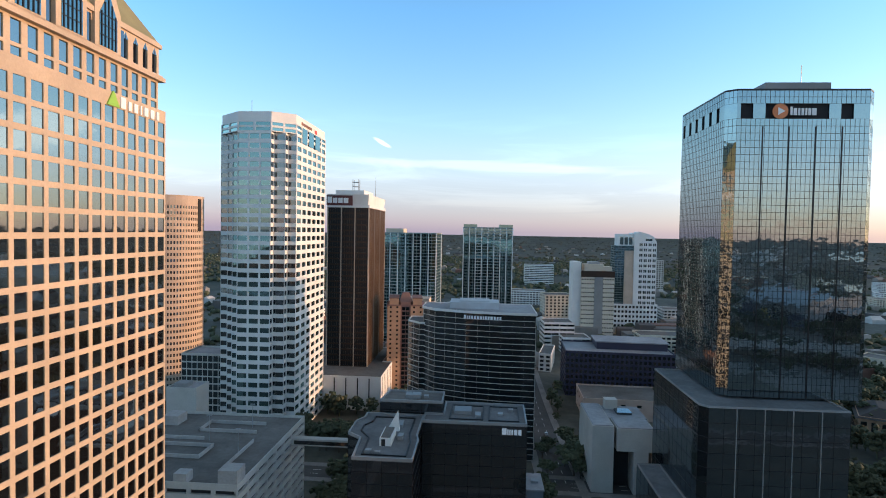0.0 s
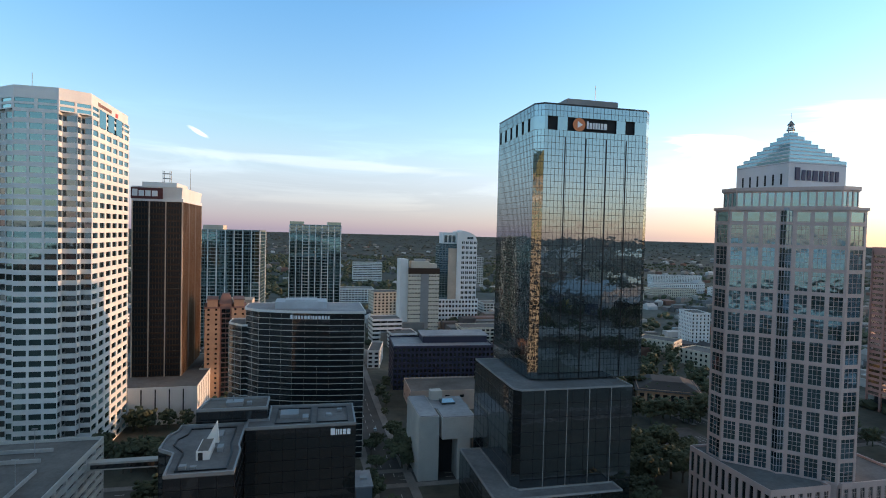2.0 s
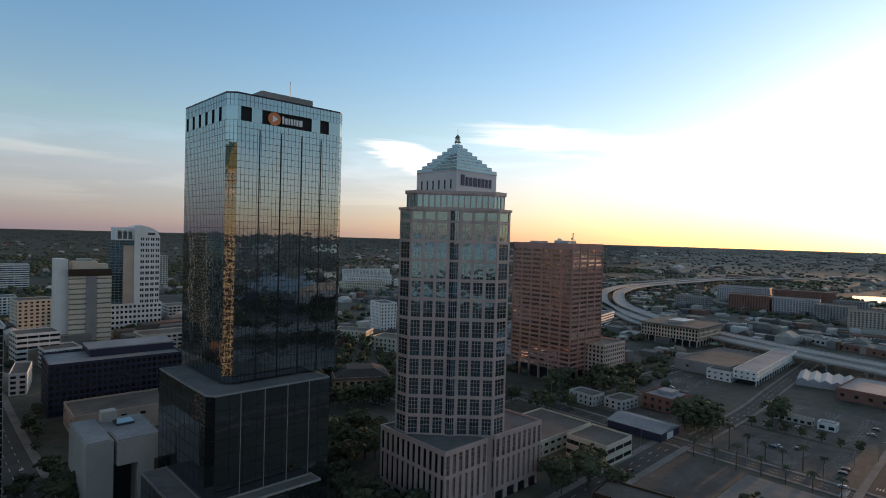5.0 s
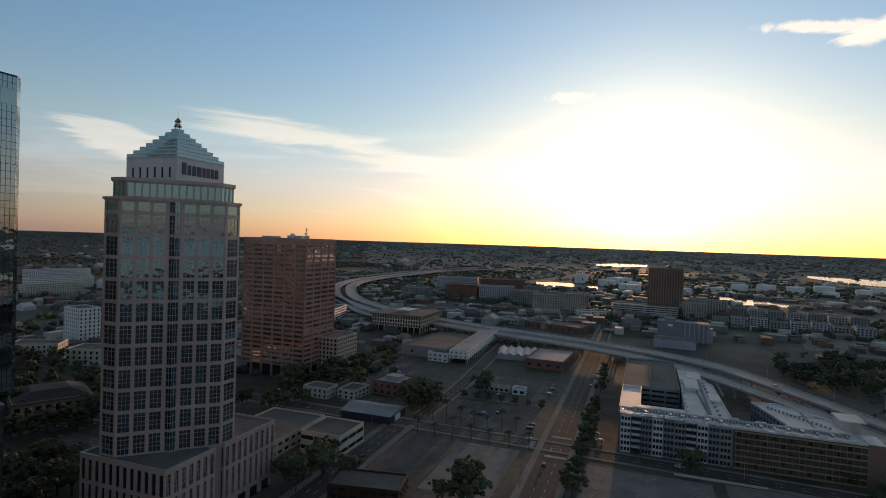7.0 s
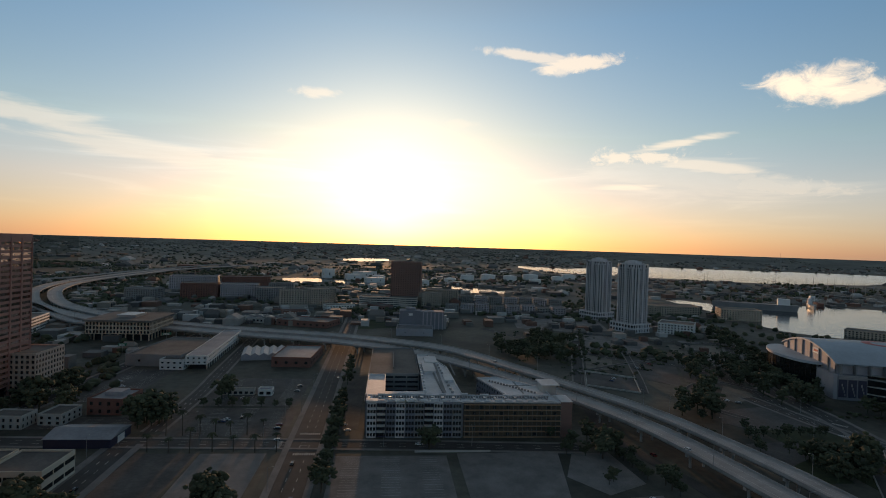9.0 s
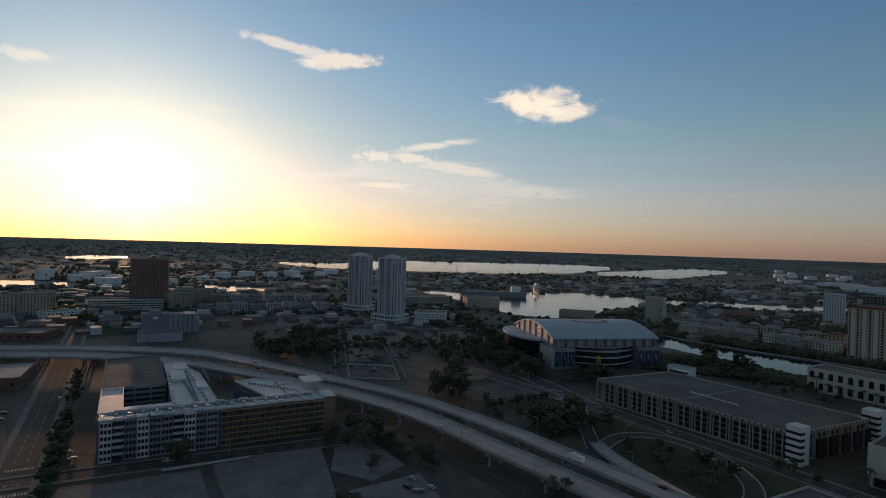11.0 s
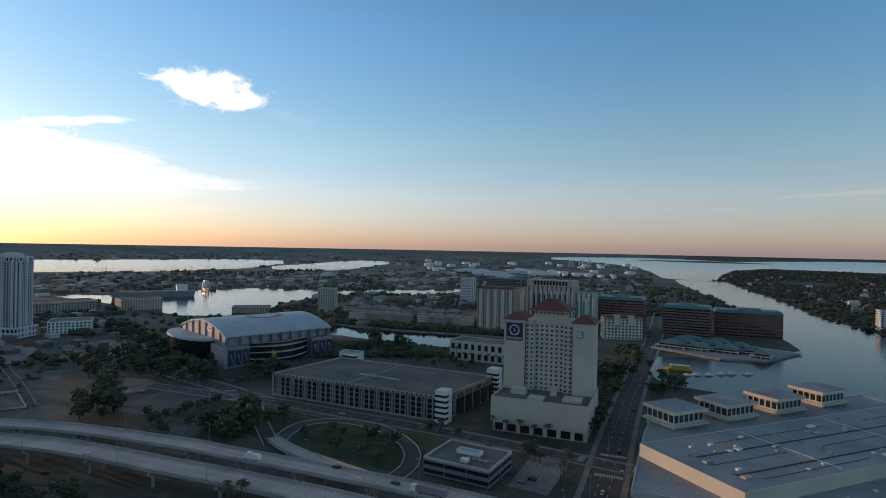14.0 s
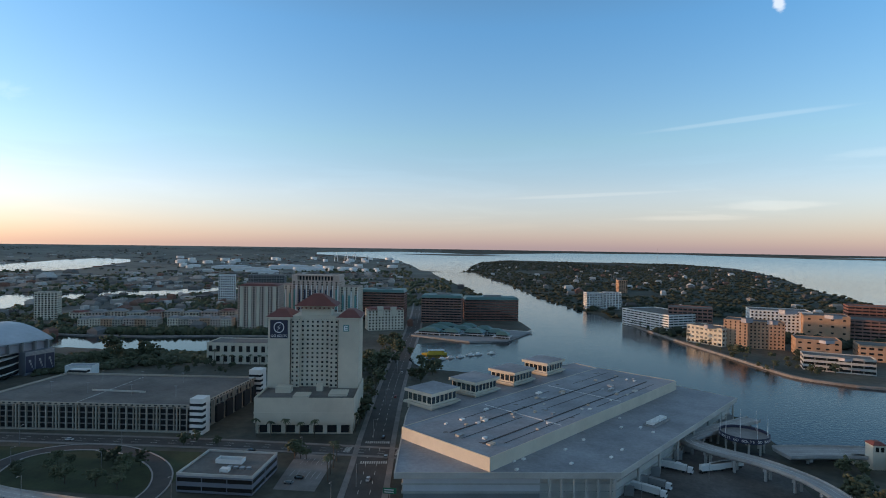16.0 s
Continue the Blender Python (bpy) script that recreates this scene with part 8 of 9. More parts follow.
def crowned_tower():
    """White grid front, a blank stone strip and a blue glass corner, under a sloping white crown."""
    r = thing("office_tower", "white and blue glass tower with a curved crown", "skyscraper", 162.5, 705)
    storeys(r, rect(21.4, 26, 38.75, 13), 28, 106, floor=6.5, bay=5.35, wide=0.7, tall=0.52, wall=WHITE, pane=GLASS, deep=0.4, single=(0,), wall_name="grid_wall")
    for k in range(4):
        part("window_post", boxes((28.05 + (k + 0.5) * 5.35 - 0.2, 28.05 + (k + 0.5) * 5.35 + 0.2, -0.05, 0.5, 28, 106)), WHITE, r)
    part("white_pier", boxes((22.5, 28, 0, 26, 28, 117)), WHITE, r, "blank white upright strip")
    part("stone_strip", boxes((11.75, 22.45, 1.2, 26, 28, 95)), TAN, r, "blank pale stone strip")
    storeys(r, rect(10.7, 24.8, 17.1, 13.6), 95.05, 101, floor=3, bay=5.3, wide=0.95, tall=0.85, wall=STEEL_TEAL, pane=GLASS_SKY, deep=0.2, wall_name="upper_glass")
    storeys(r, rect(11.7, 23, 5.85, 14.5), 28, 101, floor=3.05, bay=3.9, wide=0.92, tall=0.84, wall=STEEL_TEAL, pane=GLASS_SKY, deep=0.2, wall_name="glass_corner")
    part("crown_block", boxes((4, 22.4, 3, 24, 101.05, 115.5)), WHITE, r, "white left half of the crown")
    for k in range(3):
        part("crown_glass", boxes((6 + k * 5.4, 10 + k * 5.4, 2.7, 3.02, 102.5, 112)), GLASS_SKY, r)
    b = bmesh.new()
    rows = []
    for y in (0, 26):
        rows.append([b.verts.new((x, y, z)) for x, z in ((28.05, 106.05), (49.4, 106.05), (46, 112.4), (40, 115.6), (33, 117.6), (28.05, 118.6))])
    for k in range(6):
        b.faces.new((rows[0][k], rows[0][(k + 1) % 6], rows[1][(k + 1) % 6], rows[1][k]))
    b.faces.new(rows[0])
    b.faces.new(rows[1][::-1])
    part("curved_crown", b, WHITE, r, "white curved crown")
    part("crown_window", boxes((36, 44, -0.3, 0.02, 107.4, 110.2)), GLASS_SKY, r)
    foot = [(-1, -2.5), (51.5, -2.5), (51.5, 28), (-1, 28)]
    storeys(r, foot, 0, 29, floor=5.5, bay=4.4, wide=0.6, tall=0.5, wall=WHITE, pane=GLASS_DARK, deep=0.4, wall_name="podium_wall", single=(0,))
    flat_roof(r, foot, 29, ROOF_WHITE, WHITE, 0.8)


def striped_slab():
    r = thing("office_tower", "beige slab tower with a grey centre stripe and dark top", "skyscraper", 126.2, 638)
    pts = rect(35.6, 26)
    storeys(r, pts, 0, 67.6, floor=4.8, bay=1.8, wide=0.66, tall=0.26, wall=CREAM, pane=GLASS_DARK, deep=0.2)
    part("dark_top", boxes((-18.0, 18.0, -13.3, 13.3, 67.65, 74.2)), BRONZE_DARK, r)
    part("stripe", boxes((-3.8, 5.5, -13.5, -13, 2, 67.6)), CONCRETE_DARK, r, "grey centre stripe")
    part("white_slab", boxes((-26.4, -17.9, -10, 18, 0, 83.8)), WHITE, r, "blank white end slab")
    part("penthouse", boxes((-14, 7, -8, 8, 74.25, 81.5), (7.02, 16, -7, 8, 74.25, 79)), CREAM, r, "cream rooftop machine house")
    part("roof_plant", boxes((-9, 3, -4, 6, 81.55, 84)), STEEL, r)


crowned_tower()
striped_slab()
r = front("office_block", "dark blue glass office block with a pale roof", "office block", (60, 402), (135, 398), 40, 31, wall=SIGN_DARK, pane=GLASS_DARK, floor=3.9, bay=3.1, wide=0.62, tall=0.6, deep=0.25, single=(0,), cover=ROOF_WHITE)
part("upper_floor", boxes((-14, 36, -4, 19, 31, 36)), SIGN_DARK, r)
part("upper_roof", boxes((-15, 37, -5, 20, 36, 36.8)), ROOF_WHITE, r)
front("shop_building", "low pinkish concrete building with a flat roof", "building", (64, 352), (122, 350), 34, 12, wall=PINK, pane=GLASS_DARK, floor=8, bay=10, wide=0.3, tall=0.3)
r = thing("office_block", "pale concrete office block with deep dark recesses", "office block", 64, 268)
for sp in ((-14, -4.5, -17, 16, 0, 30), (4.2, 10.4, -18, -6, 0, 20), (-4.4, 14, -3.5, 16, 0, 29), (12.6, 15, -16, 16, 0, 27)):
    part("wall_block", boxes(sp), CONCRETE, r)
part("bridge_block", boxes((-3.4, 12.4, -18.4, -3.6, 19.6, 29.6)), CONCRETE, r, "projecting upper block")
# near-black box stands in for the shade in the recess
part("recess_shade", boxes((-4.4, 12.5, -8, -3.6, 0, 19.5)), SHADE, r)
for sp in ((-13.6, -5, -16.6, 15.6, 30.02, 30.4), (-3.0, 12.0, -18, -4, 29.62, 30.0), (-4, 13.6, -3, 15.6, 29.02, 29.4)):
    part("roof", boxes(sp), ROOF_WHITE, r)
part("skylight", boxes((1, 8, 2, 9, 29.42, 30.4)), GLASS, r)
part("roof_house", boxes((-3, 3, 10, 15, 29.42, 34)), CONCRETE, r)
def tan_hotel():
    r = thing("hotel", "tan brick hotel with a dark glazed middle bay and attic gables", "hotel", -54, 396, 0, 8)
    for x0, x1, name in ((-13, -3.6, "side_wall"), (3.6, 13, "side_wall")):
        storeys(r, [(x0, 0), (x1, 0), (x1, 24), (x0, 24)], 0, 62, floor=3.3, bay=4.7, wide=0.28, tall=0.4, wall=TAN_BRICK, pane=GLASS_DARK, deep=0.3, single=(0,), wall_name=name)
        part("attic", boxes((x0 + 1.5, x1 - 1.5, 1, 20, 62, 66.5)), TAN_BRICK, r)
        part("attic_cornice", boxes((x0 + 1.1, x1 - 1.1, 0.6, 20.4, 66.5, 67.2)), BROWN, r)
        part("cornice", boxes((x0 - 0.4, x1 + 0.4, -0.4, 24.4, 61.2, 62.2)), BROWN, r)
    part("middle_wall", boxes((-3.58, 3.58, 1.0, 23.8, 0, 64)), BROWN, r)
    for k in range(18):
        for x in (-2.6, 0.2):
            part("window", boxes((x, x + 2.4, 0.8, 1.02, 2 + k * 3.3, 4.4 + k * 3.3)), GLASS_DARK, r)
    b = bmesh.new()
    prism(b, rect(9, 16, 0, 10), 64, 70, 0.5)
    part("gable_roof", b, BROWN, r, "brown pitched middle roof")


tan_hotel()
r = thing("garden_pavilion", "small grey pavilion with a pale flat roof", "pavilion", 22.9, 232.6)
part("wall", boxes((-3.2, 3.2, -7.6, 7.6, 0, 11.4)), SLATE, r)
part("roof", boxes((-3.6, 3.6, -8, 8, 11.4, 12)), ROOF_WHITE, r)
part("roof_unit", boxes((-1.2, 1.6, -2, 1.4, 12, 12.9)), STEEL, r)
front("office_block", "white stepped office block with window bands", "office block", (62, 560), (92, 562), 28, 26, wall=WHITE, pane=GLASS_DARK, floor=4, bay=8, wide=0.95, tall=0.45)
front("office_block", "white office block with window bands", "office block", (78, 540), (104, 542), 26, 15, wall=WHITE, pane=GLASS_DARK, floor=4, bay=8, wide=0.95, tall=0.45)
front("office_block", "cream office block with square windows", "office block", (78, 700), (112, 704), 30, 38, wall=CREAM, pane=GLASS_DARK, floor=4, bay=5, wide=0.5, tall=0.5)
front("hospital_wing", "white banded hospital block far behind", "hospital", (93, 1257), (157, 1255), 40, 43, wall=WHITE, pane=GLASS_DARK, floor=4, bay=10, wide=0.95, tall=0.45)
front("shop_building", "low white building on the side street", "building", (48, 470), (58, 468), 40, 14, wall=WHITE, pane=GLASS_DARK, bay=5)
front("apartment_block", "grey apartment slab far off", "flats", (330, 1180), (370, 1180), 20, 62, wall=CONCRETE, pane=GLASS_DARK, bay=5)
r = front("bank_branch", "low tan hall with a dark hipped roof", "hall", (222, 344), (258, 325), 38, 10, wall=TAN_BRICK, pane=GLASS_DARK, floor=9, bay=5, wide=0.6, tall=0.6)
hip_top(r, rect(40.7, 38), 10, 5, BROWN_SHINGLE, 1.8, 0.45)
front("shop_building", "low white round-cornered building", "building", (262, 296), (286, 292), 20, 8, wall=WHITE, pane=GLASS_DARK, bay=6)
front("shop_building", "low white flat building beside the red-brown tower", "building", (330, 300), (352, 296), 24, 12, wall=WHITE, pane=GLASS_DARK, bay=24, floor=6, wide=0.9, tall=0.25)
front("apartment_block", "white flat block with small windows", "flats", (398, 522), (418, 518), 30, 35, wall=WHITE, pane=GLASS_DARK, bay=4, wide=0.35)
front("apartment_block", "cream old apartment block", "flats", (318, 500), (340, 470), 24, 15, wall=CREAM, pane=GLASS_DARK, bay=4, wide=0.35)
front("apartment_block", "cream old apartment block with flat roof", "flats", (335, 455), (352, 410), 26, 13, wall=CREAM, pane=GLASS_DARK, bay=5, wide=0.4)
for k, (x, y, w) in enumerate(((640, 960, 90), (700, 1040, 110), (560, 1010, 70), (760, 930, 80), (520, 900, 60), (850, 1270, 130))):
    front("apartment_block", "pale long apartment block in the distance", "flats", (x, y), (x + w, y - w * 0.15), 30, 16 + 3 * (k % 2), wall=WHITE if k % 2 else CREAM, **CH)
for k, (x, y, w, h) in enumerate(((-205, 470, 60, 14), (-150, 560, 60, 12), (-30, 680, 50, 24), (40, 900, 60, 22), (170, 860, 80, 14), (240, 760, 50, 16), (120, 480, 40, 14), (155, 560, 50, 16), (-180, 760, 90, 12), (-260, 640, 70, 18))):
    front("office_block", "pale low downtown block", "office block", (x, y), (x + w, y), 30, h, wall=(WHITE, CREAM, CONCRETE)[k % 3], pane=GLASS_DARK, floor=3.8, bay=5, wide=0.7, tall=0.5)

# white sheds and fuel tanks of the port
for x, y, w, d, h, turn in ((900, -2480, 190, 60, 14, 20), (980, -2240, 150, 46, 12, 15), (860, -2060, 120, 40, 11, 18), (760, -2330, 120, 36, 11, 20), (1150, -2420, 160, 50, 12, 12), (640, -2480, 90, 30, 10, 25)):
    o = thing("port_shed", "long white port shed with a low gable roof", "warehouse", x, y, 0, turn, "port sheds")
    part("wall", boxes((-w / 2, w / 2, -d / 2, d / 2, 0, h)), WHITE, o)
    part("gable_roof", prisms((rect(w + 2, d + 2), h, h + 4, 0.55)), ROOF_BRIGHT, o)
for k in range(16):
    x, y = 470 + (k % 8) * 55 + (k // 8) * 22, -2320 - (k % 8) * 16 - (k // 8) * 80
    o = thing("storage_tank", "white cylindrical storage tank in the port", "tank", x, y, 0, 0, "port fuel tanks")
    b = bmesh.new()
    tube(b, (0, 0, 0), (0, 0, 10 + k % 3 * 2), 11 + k % 4 * 2.5, n=20)
    tube(b, (0, 0, 10 + k % 3 * 2), (0, 0, 12 + k % 3 * 2), 11 + k % 4 * 2.5, 1.5, n=20)
    part("shell", b, WHITE, o)

# ---- trees and far country ----
def clump(bm, c, s, rng, squash=0.8):
    """A small rough mass of leaves: a twisted, uneven ball of twenty faces."""
    g = (1 + 5 ** 0.5) / 2
    base = [(-1, g, 0), (1, g, 0), (-1, -g, 0), (1, -g, 0), (0, -1, g), (0, 1, g), (0, -1, -g), (0, 1, -g), (g, 0, -1), (g, 0, 1), (-g, 0, -1), (-g, 0, 1)]
    a = rng.uniform(0, math.tau)
    ca, sa = math.cos(a), math.sin(a)
    v = []
    for x, y, z in base:
        k = s * 0.53 * rng.uniform(0.6, 1.25)
        v.append(bm.verts.new((c[0] + (x * ca - y * sa) * k, c[1] + (x * sa + y * ca) * k, c[2] + z * k * squash)))
    for f in ((0, 11, 5), (0, 5, 1), (0, 1, 7), (0, 7, 10), (0, 10, 11), (1, 5, 9), (5, 11, 4), (11, 10, 2), (10, 7, 6), (7, 1, 8), (3, 9, 4), (3, 4, 2), (3, 2, 6), (3, 6, 8), (3, 8, 9), (4, 9, 5), (2, 4, 11), (6, 2, 10), (8, 6, 7), (9, 8, 1)):
        bm.faces.new([v[i] for i in f])


def tree_model(seed, high, spread, label):
    rng = random.Random(seed)
    r = thing("tree", label, "tree", 0, 0, 0, 0, "street and yard trees")
    b = bmesh.new()
    fork = high * 0.32
    tube(b, (0, 0, -0.1), (0, 0, fork), high * 0.035, high * 0.026, 7)
    tips = []
    for k in range(7):
        a = k * math.tau / 7 + rng.uniform(-0.3, 0.3)
        e = Vector((math.cos(a) * spread * rng.uniform(0.3, 0.55), math.sin(a) * spread * rng.uniform(0.3, 0.55), high * rng.uniform(0.55, 0.85)))
        tube(b, (0, 0, fork * rng.uniform(0.8, 1.0)), e, high * 0.014, high * 0.005, 5)
        tips.append(e)
    part("trunk", b, BARK, r)
    c = bmesh.new()
    for k in range(200):
        t = rng.choice(tips) if rng.random() < 0.7 else Vector((0, 0, high * 0.7))
        d = Vector((rng.gauss(0, 1), rng.gauss(0, 1), rng.gauss(0, 0.7)))
        p = t + d * spread * 0.15
        p.z = min(max(p.z, high * 0.3), high)
        clump(c, p, rng.uniform(0.55, 1.15) * high * 0.095, rng, 0.75)
    part("crown", c, LEAF, r)
    return r


def palm_model(seed, high):
    rng = random.Random(seed)
    r = thing("palm_tree", "tall palm tree with a ragged crown of fronds", "palm", 0, 0, 0, 0, "street palms")
    b = bmesh.new()
    tube(b, (0, 0, -0.1), (0.2, 0.1, high), 0.28, 0.2, 7)
    part("trunk", b, BARK, r)
    c = bmesh.new()
    for k in range(16):
        a = k * math.tau / 16 + rng.uniform(-0.15, 0.15)
        lift = rng.uniform(-0.3, 0.9)
        last = None
        for j in range(5):
            t = j / 4
            d = 2.9 * t
            z = high + lift * 1.6 * t - 1.9 * t * t
            w = 0.42 * math.sin(math.pi * (0.15 + 0.8 * t))
            x, y = 0.2 + math.cos(a) * d, 0.1 + math.sin(a) * d
            n = (-math.sin(a) * w, math.cos(a) * w)
            row = [c.verts.new((x + n[0], y + n[1], z - 0.25)), c.verts.new((x, y, z)), c.verts.new((x - n[0], y - n[1], z - 0.25))]
            if last:
                c.faces.new((last[0], row[0], row[1], last[1]))
                c.faces.new((last[1], row[1], row[2], last[2]))
            last = row
    part("crown", c, LEAF, r)
    return r


TREES = [tree_model(11, 10, 6.5, "broad dark green live oak"), tree_model(12, 13, 8.0, "broad dark green live oak"), tree_model(13, 7, 4.2, "small round green tree"), tree_model(14, 16, 9.5, "large spreading dark green oak")]
PALMS = [palm_model(21, 10), palm_model(22, 13)]
used = set()


yard = bmesh.new()  # trees too far off to tell apart


def plant(model, x, y, s=1.0, turn=0.0, z=0.0):
    if model in TREES and math.hypot(x, y) > 320:
        q = random.Random(int(x * 13 + y * 7))
        k = (10, 13, 7, 16)[TREES.index(model)] * s
        tube(yard, (x, y, -0.1), (x, y, k * 0.6), k * 0.03, k * 0.015, 5)
        for _ in range(44):
            clump(yard, (x + q.gauss(0, 0.17) * k, y + q.gauss(0, 0.17) * k, k * q.uniform(0.32, 0.92)), k * q.uniform(0.07, 0.145), q)
        return
    m = pose(x, y, z, 0, 0, turn)
    if model.name not in used:
        used.add(model.name)
        model.matrix_basis = m
        ob = model
    else:
        ob = copy_thing(model, m)
    ob.scale = (s, s, s * random.uniform(0.9, 1.1))


def grove(x0, y0, x1, y1, n, kinds=(0, 1, 3), low=0.8, high=1.2):
    rng = random.Random(int(x0 * 7 + y0 * 3 + n))
    for _ in range(n):
        x, y = rng.uniform(min(x0, x1), max(x0, x1)), rng.uniform(min(y0, y1), max(y0, y1))
        if not wet(x, y):
            plant(TREES[rng.choice(kinds)], x, y, rng.uniform(low, high), rng.uniform(0, 360))


def avenue(ax, ay, bx, by, n, models, jitter=0.6):
    rng = random.Random(n + int(ax))
    for k in range(n):
        t = (k + 0.5) / n
        plant(models[rng.randrange(len(models))], ax + (bx - ax) * t + rng.uniform(-jitter, jitter), ay + (by - ay) * t + rng.uniform(-jitter, jitter), rng.uniform(0.75, 1.1), rng.uniform(0, 360))


random.seed(4)
avenue(250, 28, 420, 30, 11, TREES[:2])
avenue(440, 30, 540, 32, 4, TREES[:2])
avenue(308, 52, 308, 130, 7, PALMS)
avenue(334, 66, 334, 128, 7, PALMS)
avenue(390, 60, 390, 126, 7, TREES[2:3])
grove(225, 120, 245, 150, 5)
grove(225, 62, 240, 100, 4)
grove(346, 132, 372, 156, 16, (0, 1, 3), 0.9, 1.2)
grove(405, 104, 420, 116, 3, (3,))
grove(388, 240, 372, 200, 5)
grove(345, 240, 372, 250, 10)
grove(380, 225, 440, 240, 12)
grove(255, 420, 330, 520, 30)
grove(410, 430, 520, 520, 24)
grove(440, 300, 560, 400, 26)
grove(180, 420, 240, 560, 20)
grove(300, 212, 330, 230, 6)
grove(212, 140, 224, 152, 3)
grove(130, 150, 150, 236, 15)
grove(125, 240, 175, 262, 14)
grove(228, 240, 320, 300, 30)
grove(120, 335, 220, 400, 34)
grove(225, 335, 320, 420, 40)
grove(-30, 225, 30, 252, 9)
grove(20, 145, 32, 240, 7)
grove(46, 150, 60, 230, 6)
grove(-95, 335, -45, 350, 8)
grove(-66, 160, -46, 250, 8)
grove(44, 300, 56, 420, 7, (0, 2))
grove(294, -98, 330, -140, 13, (0, 1, 3), 0.7, 1.0)
avenue(306, -129, 266, -132, 8, TREES[2:3], 0.8)
avenue(266, -137, 246, -139, 3, TREES[:1])
avenue(262, -108, 268, -116, 2, TREES[2:3])
grove(226, -84, 236, -90, 3, (2,))
grove(306, -40, 312, -20, 2)
avenue(376, -212, 440, -262, 11, TREES[1:2] + TREES[3:], 9)
avenue(440, -262, 545, -302, 12, TREES[:2], 7)
avenue(300, -214, 350, -238, 5, TREES[2:3], 3)
grove(262, -232, 306, -244, 8, (0, 2), 0.7, 1.0)
grove(520, -330, 560, -400, 10, (0, 1))
avenue(470, -300, 640, -350, 12, TREES[2:3], 3)
avenue(600, -216, 740, -260, 9, TREES[2:3], 2)
grove(262, -246, 300, -280, 9, (0, 3))
grove(170, -244, 210, -280, 9, (0, 2))
grove(212, -250, 234, -284, 5, (2,))
grove(395, -318, 420, -332, 6)
grove(345, -345, 380, -375, 8)
grove(390, -300, 470, -318, 10)
grove(425, -300, 520, -345, 12)
grove(425, -325, 520, -388, 34, (0, 1, 3), 0.6, 0.95)
avenue(480, -356, 735, -446, 34, TREES[:2] + TREES[3:], 11)
avenue(396, -326, 480, -356, 12, TREES[:2], 5)
avenue(360, -216, 392, -236, 6, TREES[:1] + TREES[3:], 5)
avenue(329, -228, 333, -284, 9, TREES[2:3], 1.5)
grove(262, -226, 290, -262, 12, (0, 1, 3), 0.8, 1.1)
grove(540, -120, 640, -190, 46, (1, 3), 0.7, 1.0)
grove(640, -170, 700, -220, 16, (1, 3), 0.7, 1.0)
grove(300, -190, 335, -200, 3, (2,))
grove(145, -298, 172, -310, 3, (2,))
grove(92, -280, 104, -298, 4, (0, 2))
grove(96, -470, 112, -540, 10)
grove(90, -540, 120, -640, 12)
grove(120, -470, 200, -500, 10)
grove(230, -472, 330, -510, 26, (0, 1, 2), 0.5, 0.75)
grove(330, -480, 400, -560, 16)
grove(40, -490, 66, -560, 14)
grove(38, -560, 82, -600, 22, (0, 1, 2), 0.6, 0.9)
grove(50, -470, 66, -560, 18, (0, 1, 2), 0.6, 0.9)
grove(-300, -600, -250, -560, 7, (0, 2), 0.6, 1.0)
grove(-345, -600, -300, -640, 14, (0, 2), 0.6, 1.0)
grove(-420, -560, -380, -590, 9, (0, 2), 0.6, 1.0)
grove(-275, -720, -255, -690, 5, (2,), 0.6, 0.9)
grove(150, 228, 200, 262, 26, (0, 1, 3), 0.8, 1.1)
grove(196, 300, 222, 330, 9, (0, 1, 3))
grove(224, 298, 250, 312, 8, (0, 1, 3))
grove(128, 262, 160, 300, 10, (0, 3))
grove(-98, 280, -62, 298, 12, (0, 3), 0.7, 0.95)
grove(-66, 150, -46, 200, 16, (0, 1, 3), 0.7, 1.0)
grove(-64, 210, -44, 270, 16, (0, 1, 3), 0.7, 1.0)
grove(-60, 205, -42, 222, 6, (0, 1))
grove(-64, 262, -44, 340, 12, (0, 1))
grove(30, 250, 52, 300, 8, (0, 1))
grove(-40, 226, 20, 250, 8, (0, 1))
grove(110, 150, 128, 180, 5, (0, 1))
grove(134, 160, 150, 232, 8, (0, 1))
avenue(77, -262, 80, -296, 4, PALMS)
avenue(80, -330, 94, -500, 10, PALMS + TREES[:2])
grove(84, -395, 108, -470, 12, (0, 1, 2), 0.6, 0.9)
avenue(200, -508, 262, -508, 7, PALMS)
avenue(98, -326, 142, -324, 5, PALMS[:1], 0.3)
avenue(190, -176, 200, -170, 2, PALMS)
avenue(200, -170, 175, -172, 3, PALMS)
avenue(-270, -545, -206, -880, 16, PALMS + TREES[2:3])
grove(-262, -640, -290, -660, 5, (0, 2))
grove(-330, -548, -300, -560, 4, (0, 2))
grove(-180, -310, -230, -290, 12, (0, 2))
grove(-160, -225, -260, -280, 16, (0, 1))

solid("yard_trees", yard, LEAF, "clusters of dark green oaks on the far lots", "trees", kind="stuff")

# low scrub and small trees over the vacant fields
brush = bmesh.new()
rng = random.Random(31)
for _ in range(900):
    a, q = radians(rng.uniform(101, 136)), rng.uniform(400, 820)
    x, y = q * math.sin(a), q * math.cos(a)
    if wet(x, y) or noise.noise(Vector((x * 0.012, y * 0.012, 1.7))) < 0.05:
        continue
    k = rng.uniform(0.5, 1.6)
    for _ in range(3):
        clump(brush, (x + rng.gauss(0, k), y + rng.gauss(0, k), k * 0.7), k, rng, 0.7)
solid("field_brush", brush, LEAF, "low scrub and saplings over the vacant fields", "scrub", kind="stuff")

